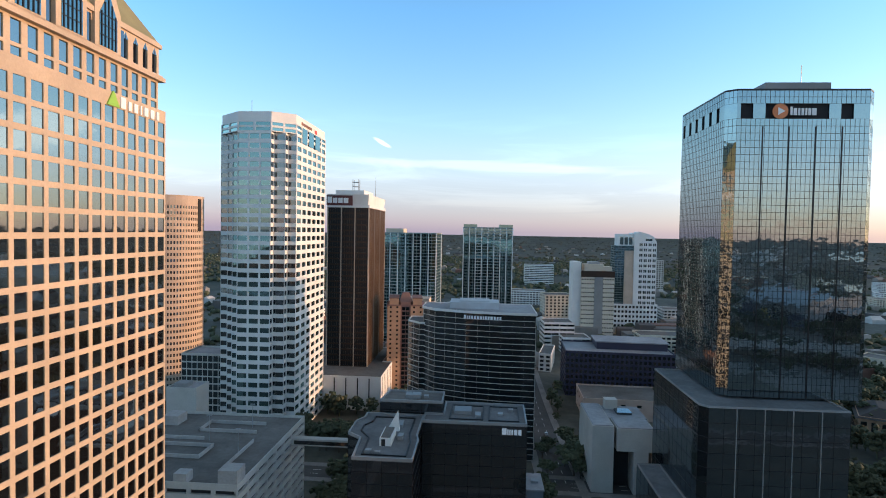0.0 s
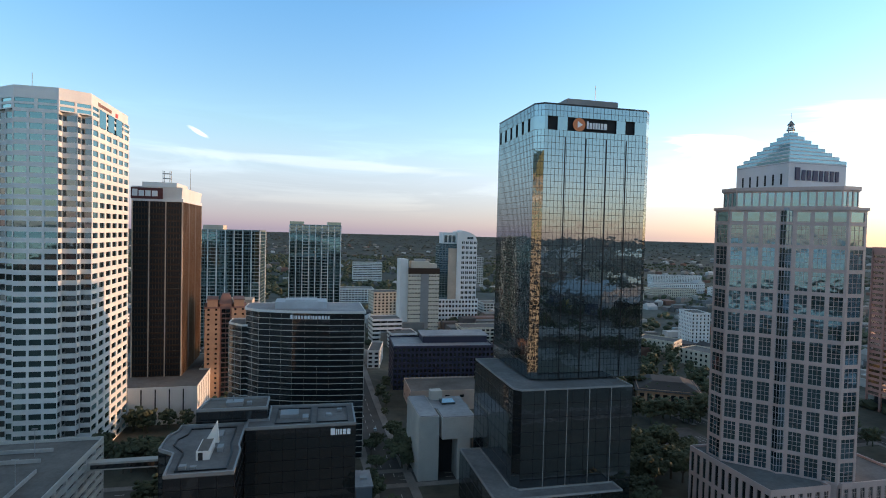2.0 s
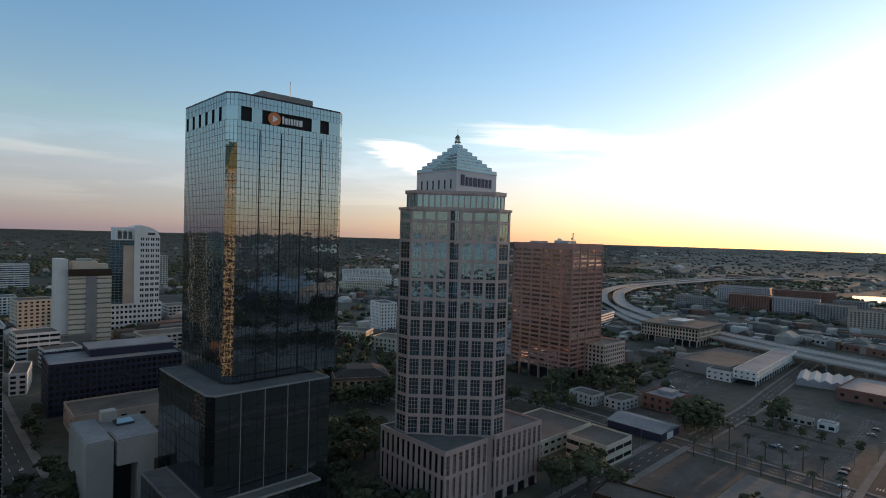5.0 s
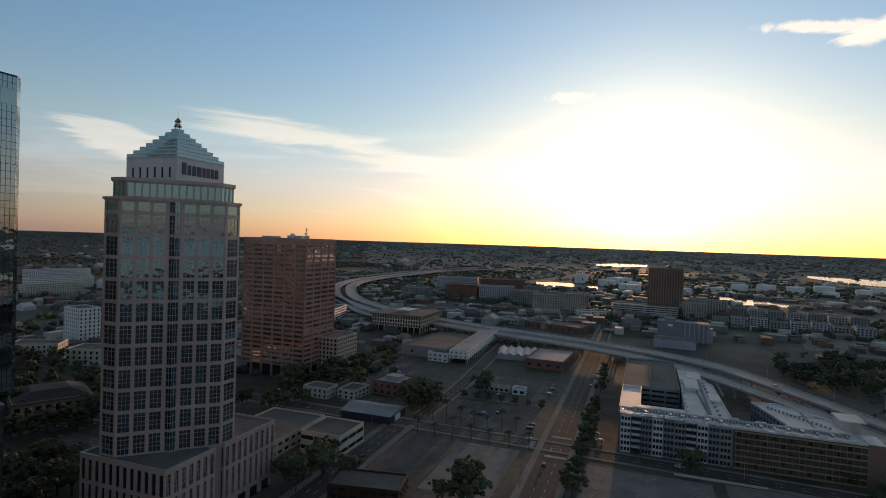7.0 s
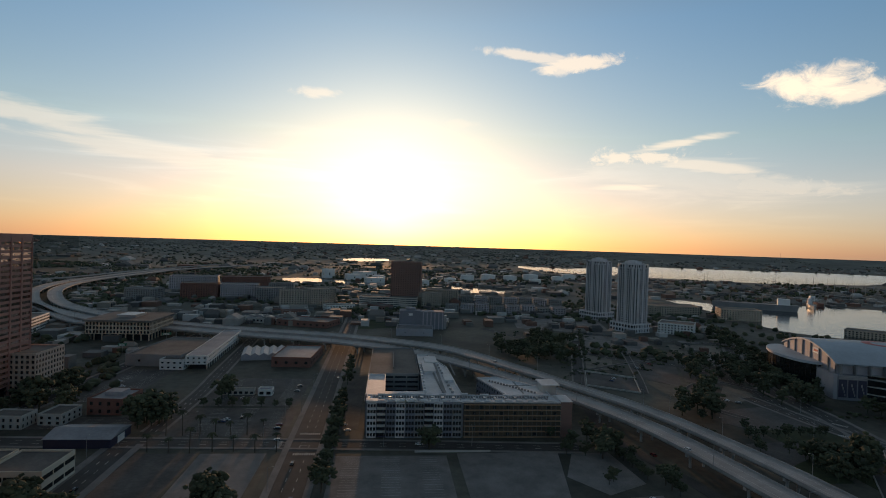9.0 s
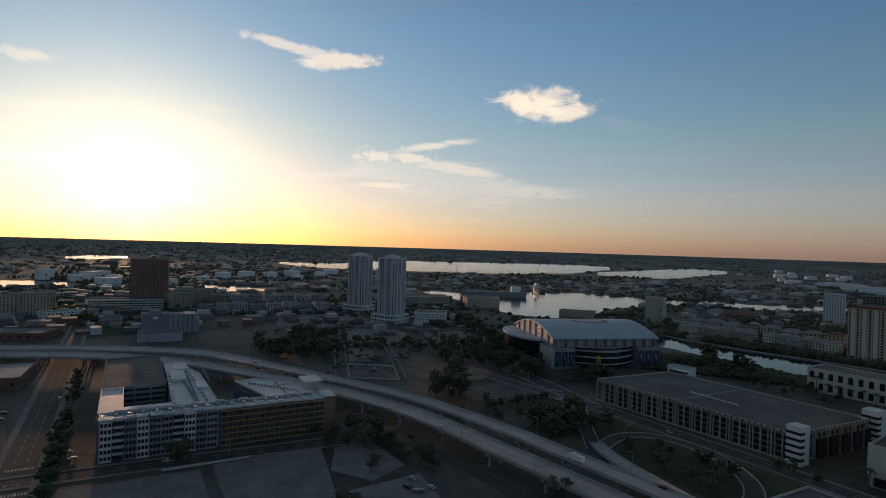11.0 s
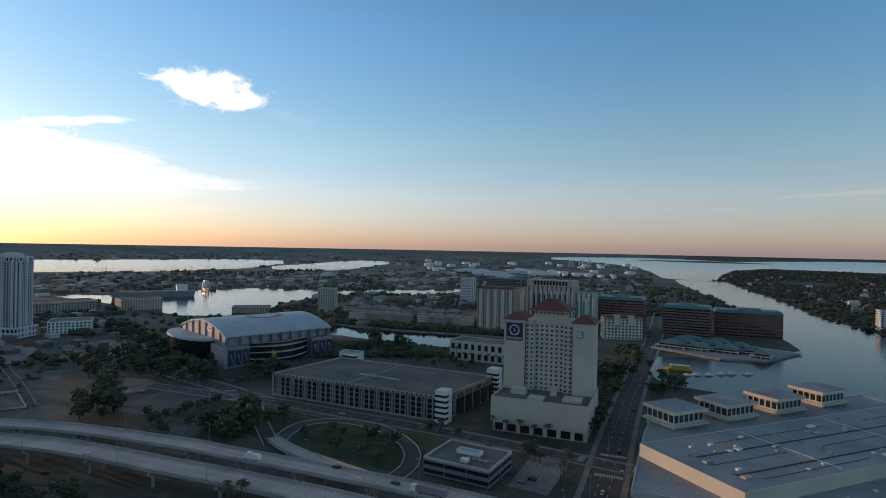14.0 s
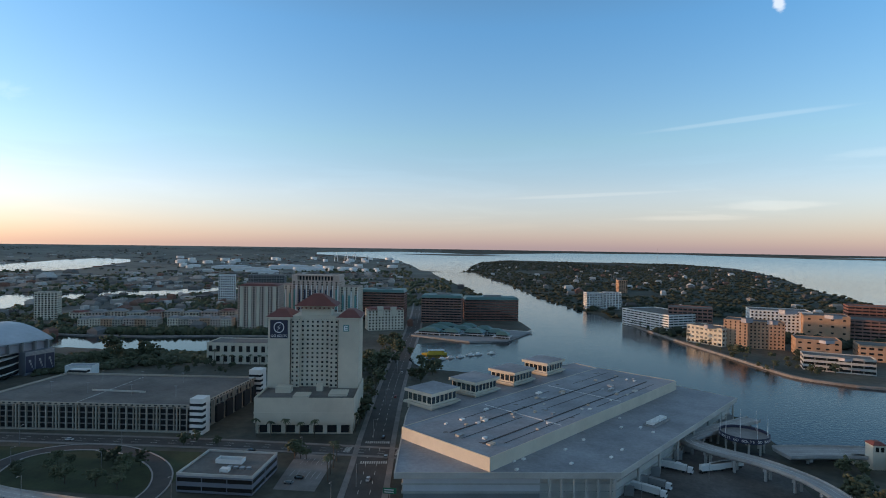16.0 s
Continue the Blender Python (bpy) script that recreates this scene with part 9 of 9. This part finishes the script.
# far woods and roofs: masses that nobody could count
rng = random.Random(77)
woods, near_woods = bmesh.new(), bmesh.new()


def blocked(x, y):
    if wet(x, y):
        return True
    for path in (up_path, low_path):
        for p in path[::3]:
            if abs(p.x - x) < 24 and abs(p.y - y) < 24:
                return True
    return False


def scatter(bm, n, b0, b1, r0, r1, s0, s1, bias=1.0, gaps=0.0, squash=0.75):
    for _ in range(n):
        b = rng.uniform(b0, b1)
        r = r0 + (r1 - r0) * rng.random() ** bias
        a = radians(b)
        q = squeeze(r)
        x, y = q * math.sin(a), q * math.cos(a)
        if gaps and noise.noise(Vector((x * 0.004, y * 0.004, 3.3))) < gaps:
            continue
        if blocked(x, y):
            continue
        s = rng.uniform(s0, s1) * q / r
        clump(bm, (x, y, land(q) + s * 0.55), s, rng, squash)


scatter(woods, 5200, -40, 32, 900, 2600, 3.5, 7, 0.9, -0.15)
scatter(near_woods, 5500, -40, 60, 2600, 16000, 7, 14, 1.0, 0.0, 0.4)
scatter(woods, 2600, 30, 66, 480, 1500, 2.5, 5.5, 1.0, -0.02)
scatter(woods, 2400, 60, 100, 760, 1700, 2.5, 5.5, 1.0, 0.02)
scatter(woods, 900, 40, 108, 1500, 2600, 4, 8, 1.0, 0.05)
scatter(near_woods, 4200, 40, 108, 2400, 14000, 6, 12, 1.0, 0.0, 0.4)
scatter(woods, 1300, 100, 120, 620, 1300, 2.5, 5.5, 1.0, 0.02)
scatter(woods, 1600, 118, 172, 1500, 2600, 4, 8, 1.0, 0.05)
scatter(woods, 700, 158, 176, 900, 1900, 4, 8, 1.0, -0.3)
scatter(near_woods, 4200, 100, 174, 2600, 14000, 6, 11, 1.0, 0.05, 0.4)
scatter(woods, 3000, 133, 172, 760, 1500, 2.5, 5.5, 1.0, -0.1)
isle = bmesh.new()
scatter(isle, 8500, 177, 214, 930, 4600, 4, 7.5, 1.0, -0.3, squash=0.5)
scatter(isle, 900, 196, 222, 800, 1200, 5, 9, 1.0, -0.2)
solid("island_woods", isle, LEAF_DARK, "dense dark tree cover of the residential island", "woods", kind="stuff")
scatter(woods, 1300, 139, 160, 585, 672, 2.2, 4.5)
scatter(woods, 700, 140, 158, 800, 860, 2.2, 4.0)
scatter(woods, 500, 150, 160, 690, 760, 2.2, 4.0)
scatter(woods, 7000, -40, 66, 620, 2600, 3.2, 6.5, 0.75, -0.25)
scatter(woods, 3600, 60, 112, 800, 2600, 3.0, 6.0, 0.8, -0.2)
scatter(woods, 2600, 118, 172, 800, 2500, 3.0, 6.0, 0.9, -0.12)
scatter(woods, 900, -60, 30, 480, 900, 2.5, 5.5, 1.0, 0.0)
for (b0, f0), (b1, f1) in zip(((140.4, 828), (144.2, 788), (147.5, 759), (152.1, 740), (155.5, 728)), ((144.2, 788), (147.5, 759), (152.1, 740), (155.5, 728), (158.9, 716))):
    for k in range(70):
        q = rng.random()
        x, y, _ = at(b0 + (b1 - b0) * q, f0 + (f1 - f0) * q + rng.uniform(17, 30))
        size = rng.uniform(2.6, 4.6)
        clump(woods, (x, y, size * rng.uniform(0.6, 1.5)), size, rng, 1.0)
solid("far_woods", woods, LEAF, "dense dark green tree cover of the far suburbs", "woods", kind="stuff")
# these clumps carry painted haze in their paler colour
solid("distant_woods", near_woods, HAZED_WOODS, "grey-green tree cover of the flat country towards the skyline, paled with painted haze", "woods", kind="stuff")


def paint_by_piece(name, stops, rough=0.7):
    m = bpy.data.materials.new(name)
    m.use_nodes = True
    t = m.node_tree
    b = t.nodes["Principled BSDF"]
    b.inputs["Roughness"].default_value = rough
    geo = t.nodes.new("ShaderNodeNewGeometry")
    ramp = t.nodes.new("ShaderNodeValToRGB")
    ramp.color_ramp.interpolation = "CONSTANT"
    ramp.color_ramp.elements[0].color = (*stops[0], 1)
    ramp.color_ramp.elements[1].position, ramp.color_ramp.elements[1].color = 1 / len(stops), (*stops[1], 1)
    for k, c in enumerate(stops[2:], 2):
        ramp.color_ramp.elements.new(k / len(stops)).color = (*c, 1)
    t.links.new(geo.outputs["Random Per Island"], ramp.inputs[0])
    n = t.nodes.new("ShaderNodeTexNoise")
    n.inputs["Scale"].default_value = 0.15
    t.links.new(geo.outputs["Position"], n.inputs["Vector"])
    mr = t.nodes.new("ShaderNodeMapRange")
    mr.inputs["To Min"].default_value, mr.inputs["To Max"].default_value = 0.7, 1.2
    t.links.new(n.outputs["Fac"], mr.inputs["Value"])
    h = t.nodes.new("ShaderNodeHueSaturation")
    t.links.new(ramp.outputs[0], h.inputs["Color"])
    t.links.new(mr.outputs[0], h.inputs["Value"])
    t.links.new(h.outputs[0], b.inputs["Base Color"])
    return m


TOWN = paint_by_piece("town_walls_and_roofs", [(0.40, 0.37, 0.34), (0.21, 0.195, 0.18), (0.12, 0.115, 0.11), (0.29, 0.24, 0.20), (0.19, 0.09, 0.065), (0.52, 0.50, 0.48), (0.08, 0.075, 0.075), (0.16, 0.155, 0.15)])


def house_mass(bm, x, y, z, w, d, h, turn, gable):
    c, s = math.cos(turn), math.sin(turn)

    def at_(u, v, k):
        return bm.verts.new((x + u * c - v * s, y + u * s + v * c, z + k))
    lo = [at_(u, v, -1) for u, v in ((-w, -d), (w, -d), (w, d), (-w, d))]
    hi = [at_(u, v, h) for u, v in ((-w, -d), (w, -d), (w, d), (-w, d))]
    for i in range(4):
        bm.faces.new((lo[i], lo[(i + 1) % 4], hi[(i + 1) % 4], hi[i]))
    if not gable:
        bm.faces.new(hi)
        return
    r0, r1 = at_(-w * 0.75, 0, h + d * 0.55), at_(w * 0.75, 0, h + d * 0.55)
    bm.faces.new((hi[0], hi[1], r1, r0))
    bm.faces.new((hi[2], hi[3], r0, r1))
    bm.faces.new((hi[1], hi[2], r1))
    bm.faces.new((hi[3], hi[0], r0))


def town(bm, n, b0, b1, r0, r1, w0, w1, h0, h1, gable=0.5, bias=1.0, flatten=0.6):
    for _ in range(n):
        a = radians(rng.uniform(b0, b1))
        far = r0 + (r1 - r0) * rng.random() ** bias
        q = squeeze(far)
        x, y = q * math.sin(a), q * math.cos(a)
        if blocked(x, y):
            continue
        w = rng.uniform(w0, w1) * q / far
        house_mass(bm, x, y, land(q), w, w * rng.uniform(flatten * 0.7, 1.0), rng.uniform(h0, h1) * q / far, rng.choice((0, math.pi / 2)) + rng.uniform(-0.06, 0.06), rng.random() < gable)


t = bmesh.new()
town(t, 700, -40, 40, 850, 4500, 5, 14, 4, 9, 0.6, 1.3)
town(t, 160, -25, 30, 480, 900, 7, 16, 5, 14, 0.1)
town(t, 420, 36, 68, 560, 1900, 4, 9, 3, 7, 0.3)
town(t, 420, 62, 104, 780, 2400, 4, 9, 3, 7, 0.3)
town(t, 500, 50, 110, 2200, 8000, 10, 30, 4, 10, 0.2, 1.2)
town(t, 420, 60, 106, 760, 1600, 5, 13, 3, 9, 0.15)
town(t, 260, 20, 62, 560, 1300, 5, 13, 4, 10, 0.15)
town(t, 190, 177, 212, 950, 3600, 5, 11, 5, 9, 0.8)
town(t, 120, 134, 172, 800, 1500, 5, 10, 4, 9, 0.8)
town(t, 110, 104, 122, 700, 1100, 4, 8, 3, 7, 0.3)
town(t, 700, 106, 172, 1650, 6200, 6, 20, 3, 8, 0.15, 1.2, 0.35)
town(t, 760, 118, 170, 1100, 2300, 4, 13, 3, 8, 0.25, 1.0, 0.3)

town(t, 160, 92, 118, 1300, 2600, 7, 22, 4, 9, 0.1)
solid("far_houses", t, TOWN, "scattered small houses, shops and port sheds of the far town", "houses", kind="stuff")

# port tanks in the south-east, a few of them large
for k in range(34):
    a = radians(rng.uniform(150, 171))
    q = squeeze(rng.uniform(2600, 4600))
    x, y = q * math.sin(a), q * math.cos(a)
    rad, h = rng.uniform(14, 26), rng.uniform(10, 15)
    if wet(x, y):
        continue
    o = thing("storage_tank", "white cylindrical storage tank in the port", "tank", x, y, land(q), 0, "port fuel tanks")
    b = bmesh.new()
    tube(b, (0, 0, -2), (0, 0, h), rad, n=20)
    tube(b, (0, 0, h), (0, 0, h + 2), rad, rad * 0.1, n=20)
    part("shell", b, WHITE, o)

# ---- vehicles, lamps, boats ----
CAR_PAINT = [mat("car_paint_white", (0.62, 0.62, 0.62), 0.3, 0.0, vary=0.03, bump=0), mat("car_paint_silver", (0.36, 0.37, 0.38), 0.3, 0.5, vary=0.03, bump=0), mat("car_paint_black", (0.02, 0.02, 0.022), 0.25, 0.0, vary=0.03, bump=0),
             mat("car_paint_red", (0.25, 0.02, 0.02), 0.3, 0.0, vary=0.03, bump=0), mat("car_paint_blue", (0.03, 0.06, 0.16), 0.3, 0.0, vary=0.03, bump=0)]
RUBBER = mat("tyre_rubber", (0.02, 0.02, 0.02), 0.9)


def car_model(paint, word):
    r = thing("car", word + " parked saloon car", "car", 0, 0, 0, 0, "cars about the streets")
    b = bmesh.new()
    prism(b, [(-2.2, -0.88), (2.2, -0.88), (2.2, 0.88), (-2.2, 0.88)], 0.35, 0.95, 0.97)
    prism(b, [(-1.5, -0.8), (1.0, -0.8), (1.0, 0.8), (-1.5, 0.8)], 1.38, 1.46, 0.85)
    part("body", b, paint, r)
    g = bmesh.new()
    prism(g, [(-1.8, -0.83), (1.35, -0.83), (1.35, 0.83), (-1.8, 0.83)], 0.95, 1.4, 0.8)
    part("windows", g, GLASS_DARK, r)
    for x in (-1.35, 1.35):
        for y in (-0.85, 0.85):
            w = bmesh.new()
            tube(w, (x, y - 0.1, 0.33), (x, y + 0.1, 0.33), 0.33, n=10)
            part("wheel", w, RUBBER, r)
    return r


CARS = [car_model(p, w) for p, w in zip(CAR_PAINT, ("white", "silver-grey", "black", "dark red", "dark blue"))]
seen = set()


def park(k, x, y, turn, z=0.1):
    m = pose(x, y, z, 0, 0, turn)
    if k not in seen:
        seen.add(k)
        CARS[k].matrix_basis = m
    else:
        copy_thing(CARS[k], m)


for k, x, y, turn in ((0, 362, 98, 60), (2, 366, 90, 10), (1, 341, 22, 95), (2, 338, 5, 92), (0, 352, 25, 90), (1, 325, 60, 88), (0, 318, -20, 90), (4, 250, 40, 0), (2, 290, 46, 180),
                      (1, 470, 39, 0), (0, 58, -270, 94), (2, 62, -330, 94), (1, 55, -300, 274), (3, 70, -420, 94), (0, 78, -500, 274), (4, 84, -590, 94), (1, 95, -262, 0), (2, 92, -268, 0),
                      (0, 240, -304, 180), (2, 130, -300, 0), (1, 300, -301, 0), (0, 410, -262, 40), (1, 404, -268, 40), (2, 452, -268, 20), (0, 465, -280, 20), (1, 232, -120, 30), (0, 246, -124, 20),
                      (0, 236, 110, 0), (1, 238, 120, 0), (2, 262, 136, 0), (3, 410, 200, 90), (0, 430, 196, 90), (1, 455, 205, 90), (4, 150, 282, 90), (2, 170, 290, 90), (0, 190, 300, 90), (1, 205, 284, 90), (2, 160, 312, 90),
                      (0, 44, 190, 88), (1, 38, 320, 268), (2, -55, 190, 90), (0, -58, 320, 270), (1, 280, 258, 5), (0, 330, 350, 90), (2, -110, -300, 60), (1, -96, -316, 40)):
    park(k, x, y, turn)
for k, x, y, turn in ((0, 284, -161, 12), (2, 136, -211, 3), (1, 192, -177, 8), (2, 170, -212, 8), (0, 420, -118, 30), (1, 500, -98, 30)):
    park(k, x, y, turn, 9.06)


def camper(x, y, z, turn):
    r = thing("camper_van", "white camper van on the expressway", "camper van", x, y, z, turn)
    b = bmesh.new()
    prism(b, rect(7.5, 2.4), 0.55, 3.1, 0.96)
    box(b, 1.4, 3.6, -1.1, 1.1, 3.1, 3.5)
    part("body", b, SIGN_WHITE, r)
    b = bmesh.new()
    prism(b, rect(2.0, 2.2, 4.7, 0), 0.55, 2.0, 0.9)
    part("cab", b, SIGN_WHITE, r)
    part("windscreen", boxes((4.4, 5.3, -1.0, 1.0, 1.5, 2.05)), GLASS_DARK, r)
    for px in (-2.4, 4.4):
        for s in (-1.1, 1.1):
            w = bmesh.new()
            tube(w, (px, s - 0.12, 0.4), (px, s + 0.12, 0.4), 0.4, n=10)
            part("wheel", w, RUBBER, r)


def lorry(x, y, z, turn, trailer=WHITE, cab=True, label="white articulated lorry trailer in the yard"):
    r = thing("lorry_trailer", label, "lorry", x, y, z, turn, "lorries in the yard")
    part("box_body", boxes((-7, 7, -1.25, 1.25, 1.1, 4.0)), trailer, r)
    part("chassis", boxes((-6.5, 6.5, -0.9, 0.9, 0.75, 1.09)), BLACK, r)
    if cab:
        b = bmesh.new()
        prism(b, rect(2.6, 2.4, 8.8, 0), 0.7, 3.4, 0.92)
        part("cab", b, SIGN_WHITE, r)
        part("windscreen", boxes((9.95, 10.12, -1.0, 1.0, 2.0, 3.0)), GLASS_DARK, r)
    for px in (-5.6, -4.4, 5.4) + ((9.2,) if cab else ()):
        for s in (-1.05, 1.05):
            w = bmesh.new()
            tube(w, (px, s - 0.15, 0.5), (px, s + 0.15, 0.5), 0.5, n=10)
            part("wheel", w, RUBBER, r)


camper(211, -199, 9.05, 8)
lorry(116, -209, 9.05, 3, CONCRETE_DARK, True, "dark flatbed lorry on the expressway")
lorry(-74, -272, 0.1, 146)
lorry(-79, -281, 0.1, 146, CONCRETE_DARK)
lorry(-96, -302, 0.1, 150)
lorry(-92, -308, 0.1, 150, CONCRETE_DARK)
lorry(-116, -302, 0.1, 200, WHITE, False)
lorry(-122, -305, 0.1, 200, WHITE, False)
lorry(-128, -308, 0.1, 200, WHITE, False)


def lamp_post(x, y, z, turn, high=11.0):
    r = thing("street_lamp", "tall grey metal street lamp with a side arm", "street lamp", x, y, z, turn, "street lamps")
    b = bmesh.new()
    tube(b, (0, 0, 0), (0, 0, high), 0.16, 0.09, 6)
    part("pole", b, STEEL, r)
    b = bmesh.new()
    tube(b, (0, 0, high - 0.2), (2.2, 0, high + 0.35), 0.07, 0.05, 5)
    part("arm", b, STEEL, r)
    part("lantern", boxes((1.9, 2.8, -0.18, 0.18, high + 0.25, high + 0.42)), CONCRETE, r)
    return r


first = lamp_post(352, -186, 9, 250)
run, due = 0.0, 60.0
for path, side in ((up_path, -1), (low_path, 1)):
    run, due = 0.0, 60.0
    for a, b in zip(path, path[1:]):
        d = b - a
        run += d.length
        if run > due and 60 < a.x < 760:
            due = run + 55
            d.normalize()
            n = Vector((-d.y, d.x, 0)) * side
            off = 6.3 if side < 0 else 7.9
            p = a + n * (off if a.x < 440 else 10.8)
            copy_thing(first, pose(p.x, p.y, 9, 0, 0, math.degrees(math.atan2(-n.y, -n.x))))
for x, y, turn in ((316, 66, 0), (316, 100, 0), (316, 0, 0), (316, -50, 0), (200, 52, 270), (260, 52, 270), (380, 55, 270), (440, 55, 270), (345, 110, 180), (360, 62, 90), (62, -262, 180), (68, -330, 180), (74, -400, 180), (82, -500, 180), (44, -300, 0), (54, -400, 0),
                   (100, -296, 90), (200, -292, 270), (260, -292, 270), (300, -292, 270), (330, -270, 200), (238, -262, 180), (190, -262, 0), (380, -300, 270), (430, -310, 270), (-70, -262, 270), (-110, -290, 220), (-150, -240, 180), (240, 150, 0), (300, 150, 0), (340, 240, 0), (150, 148, 90), (48, 120, 180), (48, 170, 180)):
    copy_thing(first, pose(x, y, 0.05, 0, 0, turn))


def road_sign(x, y, z, turn, wide, label="green overhead road sign on a gantry"):
    r = thing("road_sign", label, "road sign", x, y, 0, turn)
    b = bmesh.new()
    tube(b, (0, 0, 0), (0, 0, z + 2.5), 0.2, n=6)
    part("post", b, STEEL, r)
    part("panel", boxes((-wide / 2, wide / 2, -0.3, -0.2, z, z + 2.6)), mat("green_road_sign", (0.02, 0.16, 0.08), 0.5), r)
    for k in range(2):
        part("text_bar", boxes((-wide * 0.4, wide * 0.3, -0.34, -0.31, z + 0.5 + k * 1.0, z + 0.9 + k * 1.0)), SIGN_WHITE, r)


road_sign(43, -246, 5.0, 180, 6.0)
road_sign(600, 225, 12.0, 300, 9.0)
road_sign(560, 250, 8.0, 300, 7.0)
road_sign(412, 246, 6.0, 300, 5.0)

# footbridge between garage and hotel
r = thing("footbridge", "pale enclosed footbridge over the street", "bridge", 0, 0)
part("span", boxes((-69.9, -41.0, 203.5, 206.5, 34.0, 36.6)), CONCRETE, r)
part("window_strip", boxes((-69, -42, 203.4, 203.5, 34.5, 35.9)), GLASS_DARK, r)


def hull(r, ln, wd, h, material, name="hull"):
    b = bmesh.new()
    prism(b, [(-ln / 2, -wd / 2), (ln * 0.3, -wd / 2), (ln / 2, 0), (ln * 0.3, wd / 2), (-ln / 2, wd / 2)], 0.0, h, 1.04)
    part(name, b, material, r)


for x, y, turn, c in ((48, -566, 20, WHITE), (40, -574, 20, WHITE), (30, -580, 30, WHITE), (20, -590, 30, WHITE), (56, -560, 30, SIGN_BLUE), (12, -596, 25, WHITE), (-2, -604, 25, WHITE)):
    r = thing("motor_boat", "small moored motor boat" if c is WHITE else "moored boat under a blue cover", "boat", x, y, 0.25, turn, "moored boats")
    hull(r, 9, 3, 1.2, c)
    part("cabin", boxes((-2, 1.5, -1.0, 1.0, 1.2, 2.4)), SIGN_WHITE if c is WHITE else SIGN_BLUE, r)
    m = bmesh.new()
    tube(m, (0, 0, 2.4), (0, 0, 5), 0.06)
    part("mast", m, STEEL, r)
r = thing("ferry_boat", "yellow moored tour boat", "boat", 58, -590, 0.25, 10)
hull(r, 26, 7, 2.0, YELLOW)
part("cabin", boxes((-10, 6, -2.6, 2.6, 2.0, 4.6)), YELLOW, r)
part("canopy", boxes((-11, 7, -3, 3, 4.7, 4.95)), SIGN_WHITE, r)
for x, y, turn, ln, c, h in ((1085, -745, 60, 150, CONCRETE_DARK, 12), (1120, -900, 150, 60, STEEL, 8), (1180, -960, 160, 80, BRICK, 8)):
    r = thing("ship", "grey moored cargo ship" if c is not BRICK else "rust-red cargo ship moored alongside", "ship", x, y, 0.2, turn)
    hull(r, ln, ln * 0.16, h, c)
    part("bridge_house", boxes((-ln * 0.42, -ln * 0.28, -ln * 0.06, ln * 0.06, h, h + 12)), SIGN_WHITE, r)
    m = bmesh.new()
    for px in (-0.1, 0.15, 0.3):
        tube(m, (ln * px, 0, h), (ln * px, 0, h + 16), 0.4)
    part("mast", m, STEEL, r)
# thin masts on the far shore
rng = random.Random(9)
for k in range(26):
    b, q = radians(rng.uniform(119, 133)), squeeze(rng.uniform(2050, 2350))
    r = thing("shore_mast", "thin steel mast on the far shore", "mast", q * math.sin(b), q * math.cos(b), 0, 0, "far shore masts")
    m = bmesh.new()
    h = rng.uniform(22, 48)
    tube(m, (0, 0, 0), (0, 0, h), 0.7, 0.35, 5)
    part("pole", m, STEEL, r)
for bearing, far, h in ((126.4, 6000, 75), (196, 9000, 60)):
    x, y, z = at(bearing, far)
    r = thing("radio_mast", "slender radio mast on the skyline", "mast", x, y, z)
    m = bmesh.new()
    tube(m, (0, 0, -1), (0, 0, h), 0.9, 0.5, 5)
    part("pole", m, STEEL, r)
for bearing, far in ((164.4, 3900), (165.4, 4000), (166.2, 4100)):
    x, y, z = at(bearing, far)
    r = thing("port_crane", "pale dockside gantry crane in the port", "crane", x, y, z, 20)
    m = bmesh.new()
    for px, py in ((-9, -9), (9, -9), (9, 9), (-9, 9)):
        tube(m, (px, py, 0), (px * 0.7, py, 34), 1.0, n=5)
    box(m, -9, 9, -1.5, 1.5, 33, 36)
    tube(m, (-20, 0, 36), (34, 0, 40), 1.0, n=5)
    tube(m, (0, 0, 36), (0, 0, 54), 1.0, n=5)
    part("gantry", m, WHITE, r)

# low wall along the lot and a few more parked cars
r = thing("lot_wall", "long low concrete wall beside the lot", "wall", 0, 0, 0, 0, kind="structure")
part("wall", boxes((306.6, 307.1, -59, -17, 0, 1.1)), CONCRETE, r)
for k, (x, y, turn) in enumerate(((233, -128, 20), (231, -122, 15), (238, -118, 200), (300, -150, 10), (590, -206, 160), (640, -222, 160), (520, -240, 70), (530, -250, 70), (540, -262, 70), (470, -195, 30), (478, -200, 30), (690, -300, 60), (345, 64, 90), (352, 64, 90), (358, 100, 90), (410, 100, 90), (430, 66, 90), (445, 66, 90), (402, 190, 90), (410, 190, 90), (440, 196, 90))):
    park(k % 5, x, y, turn)
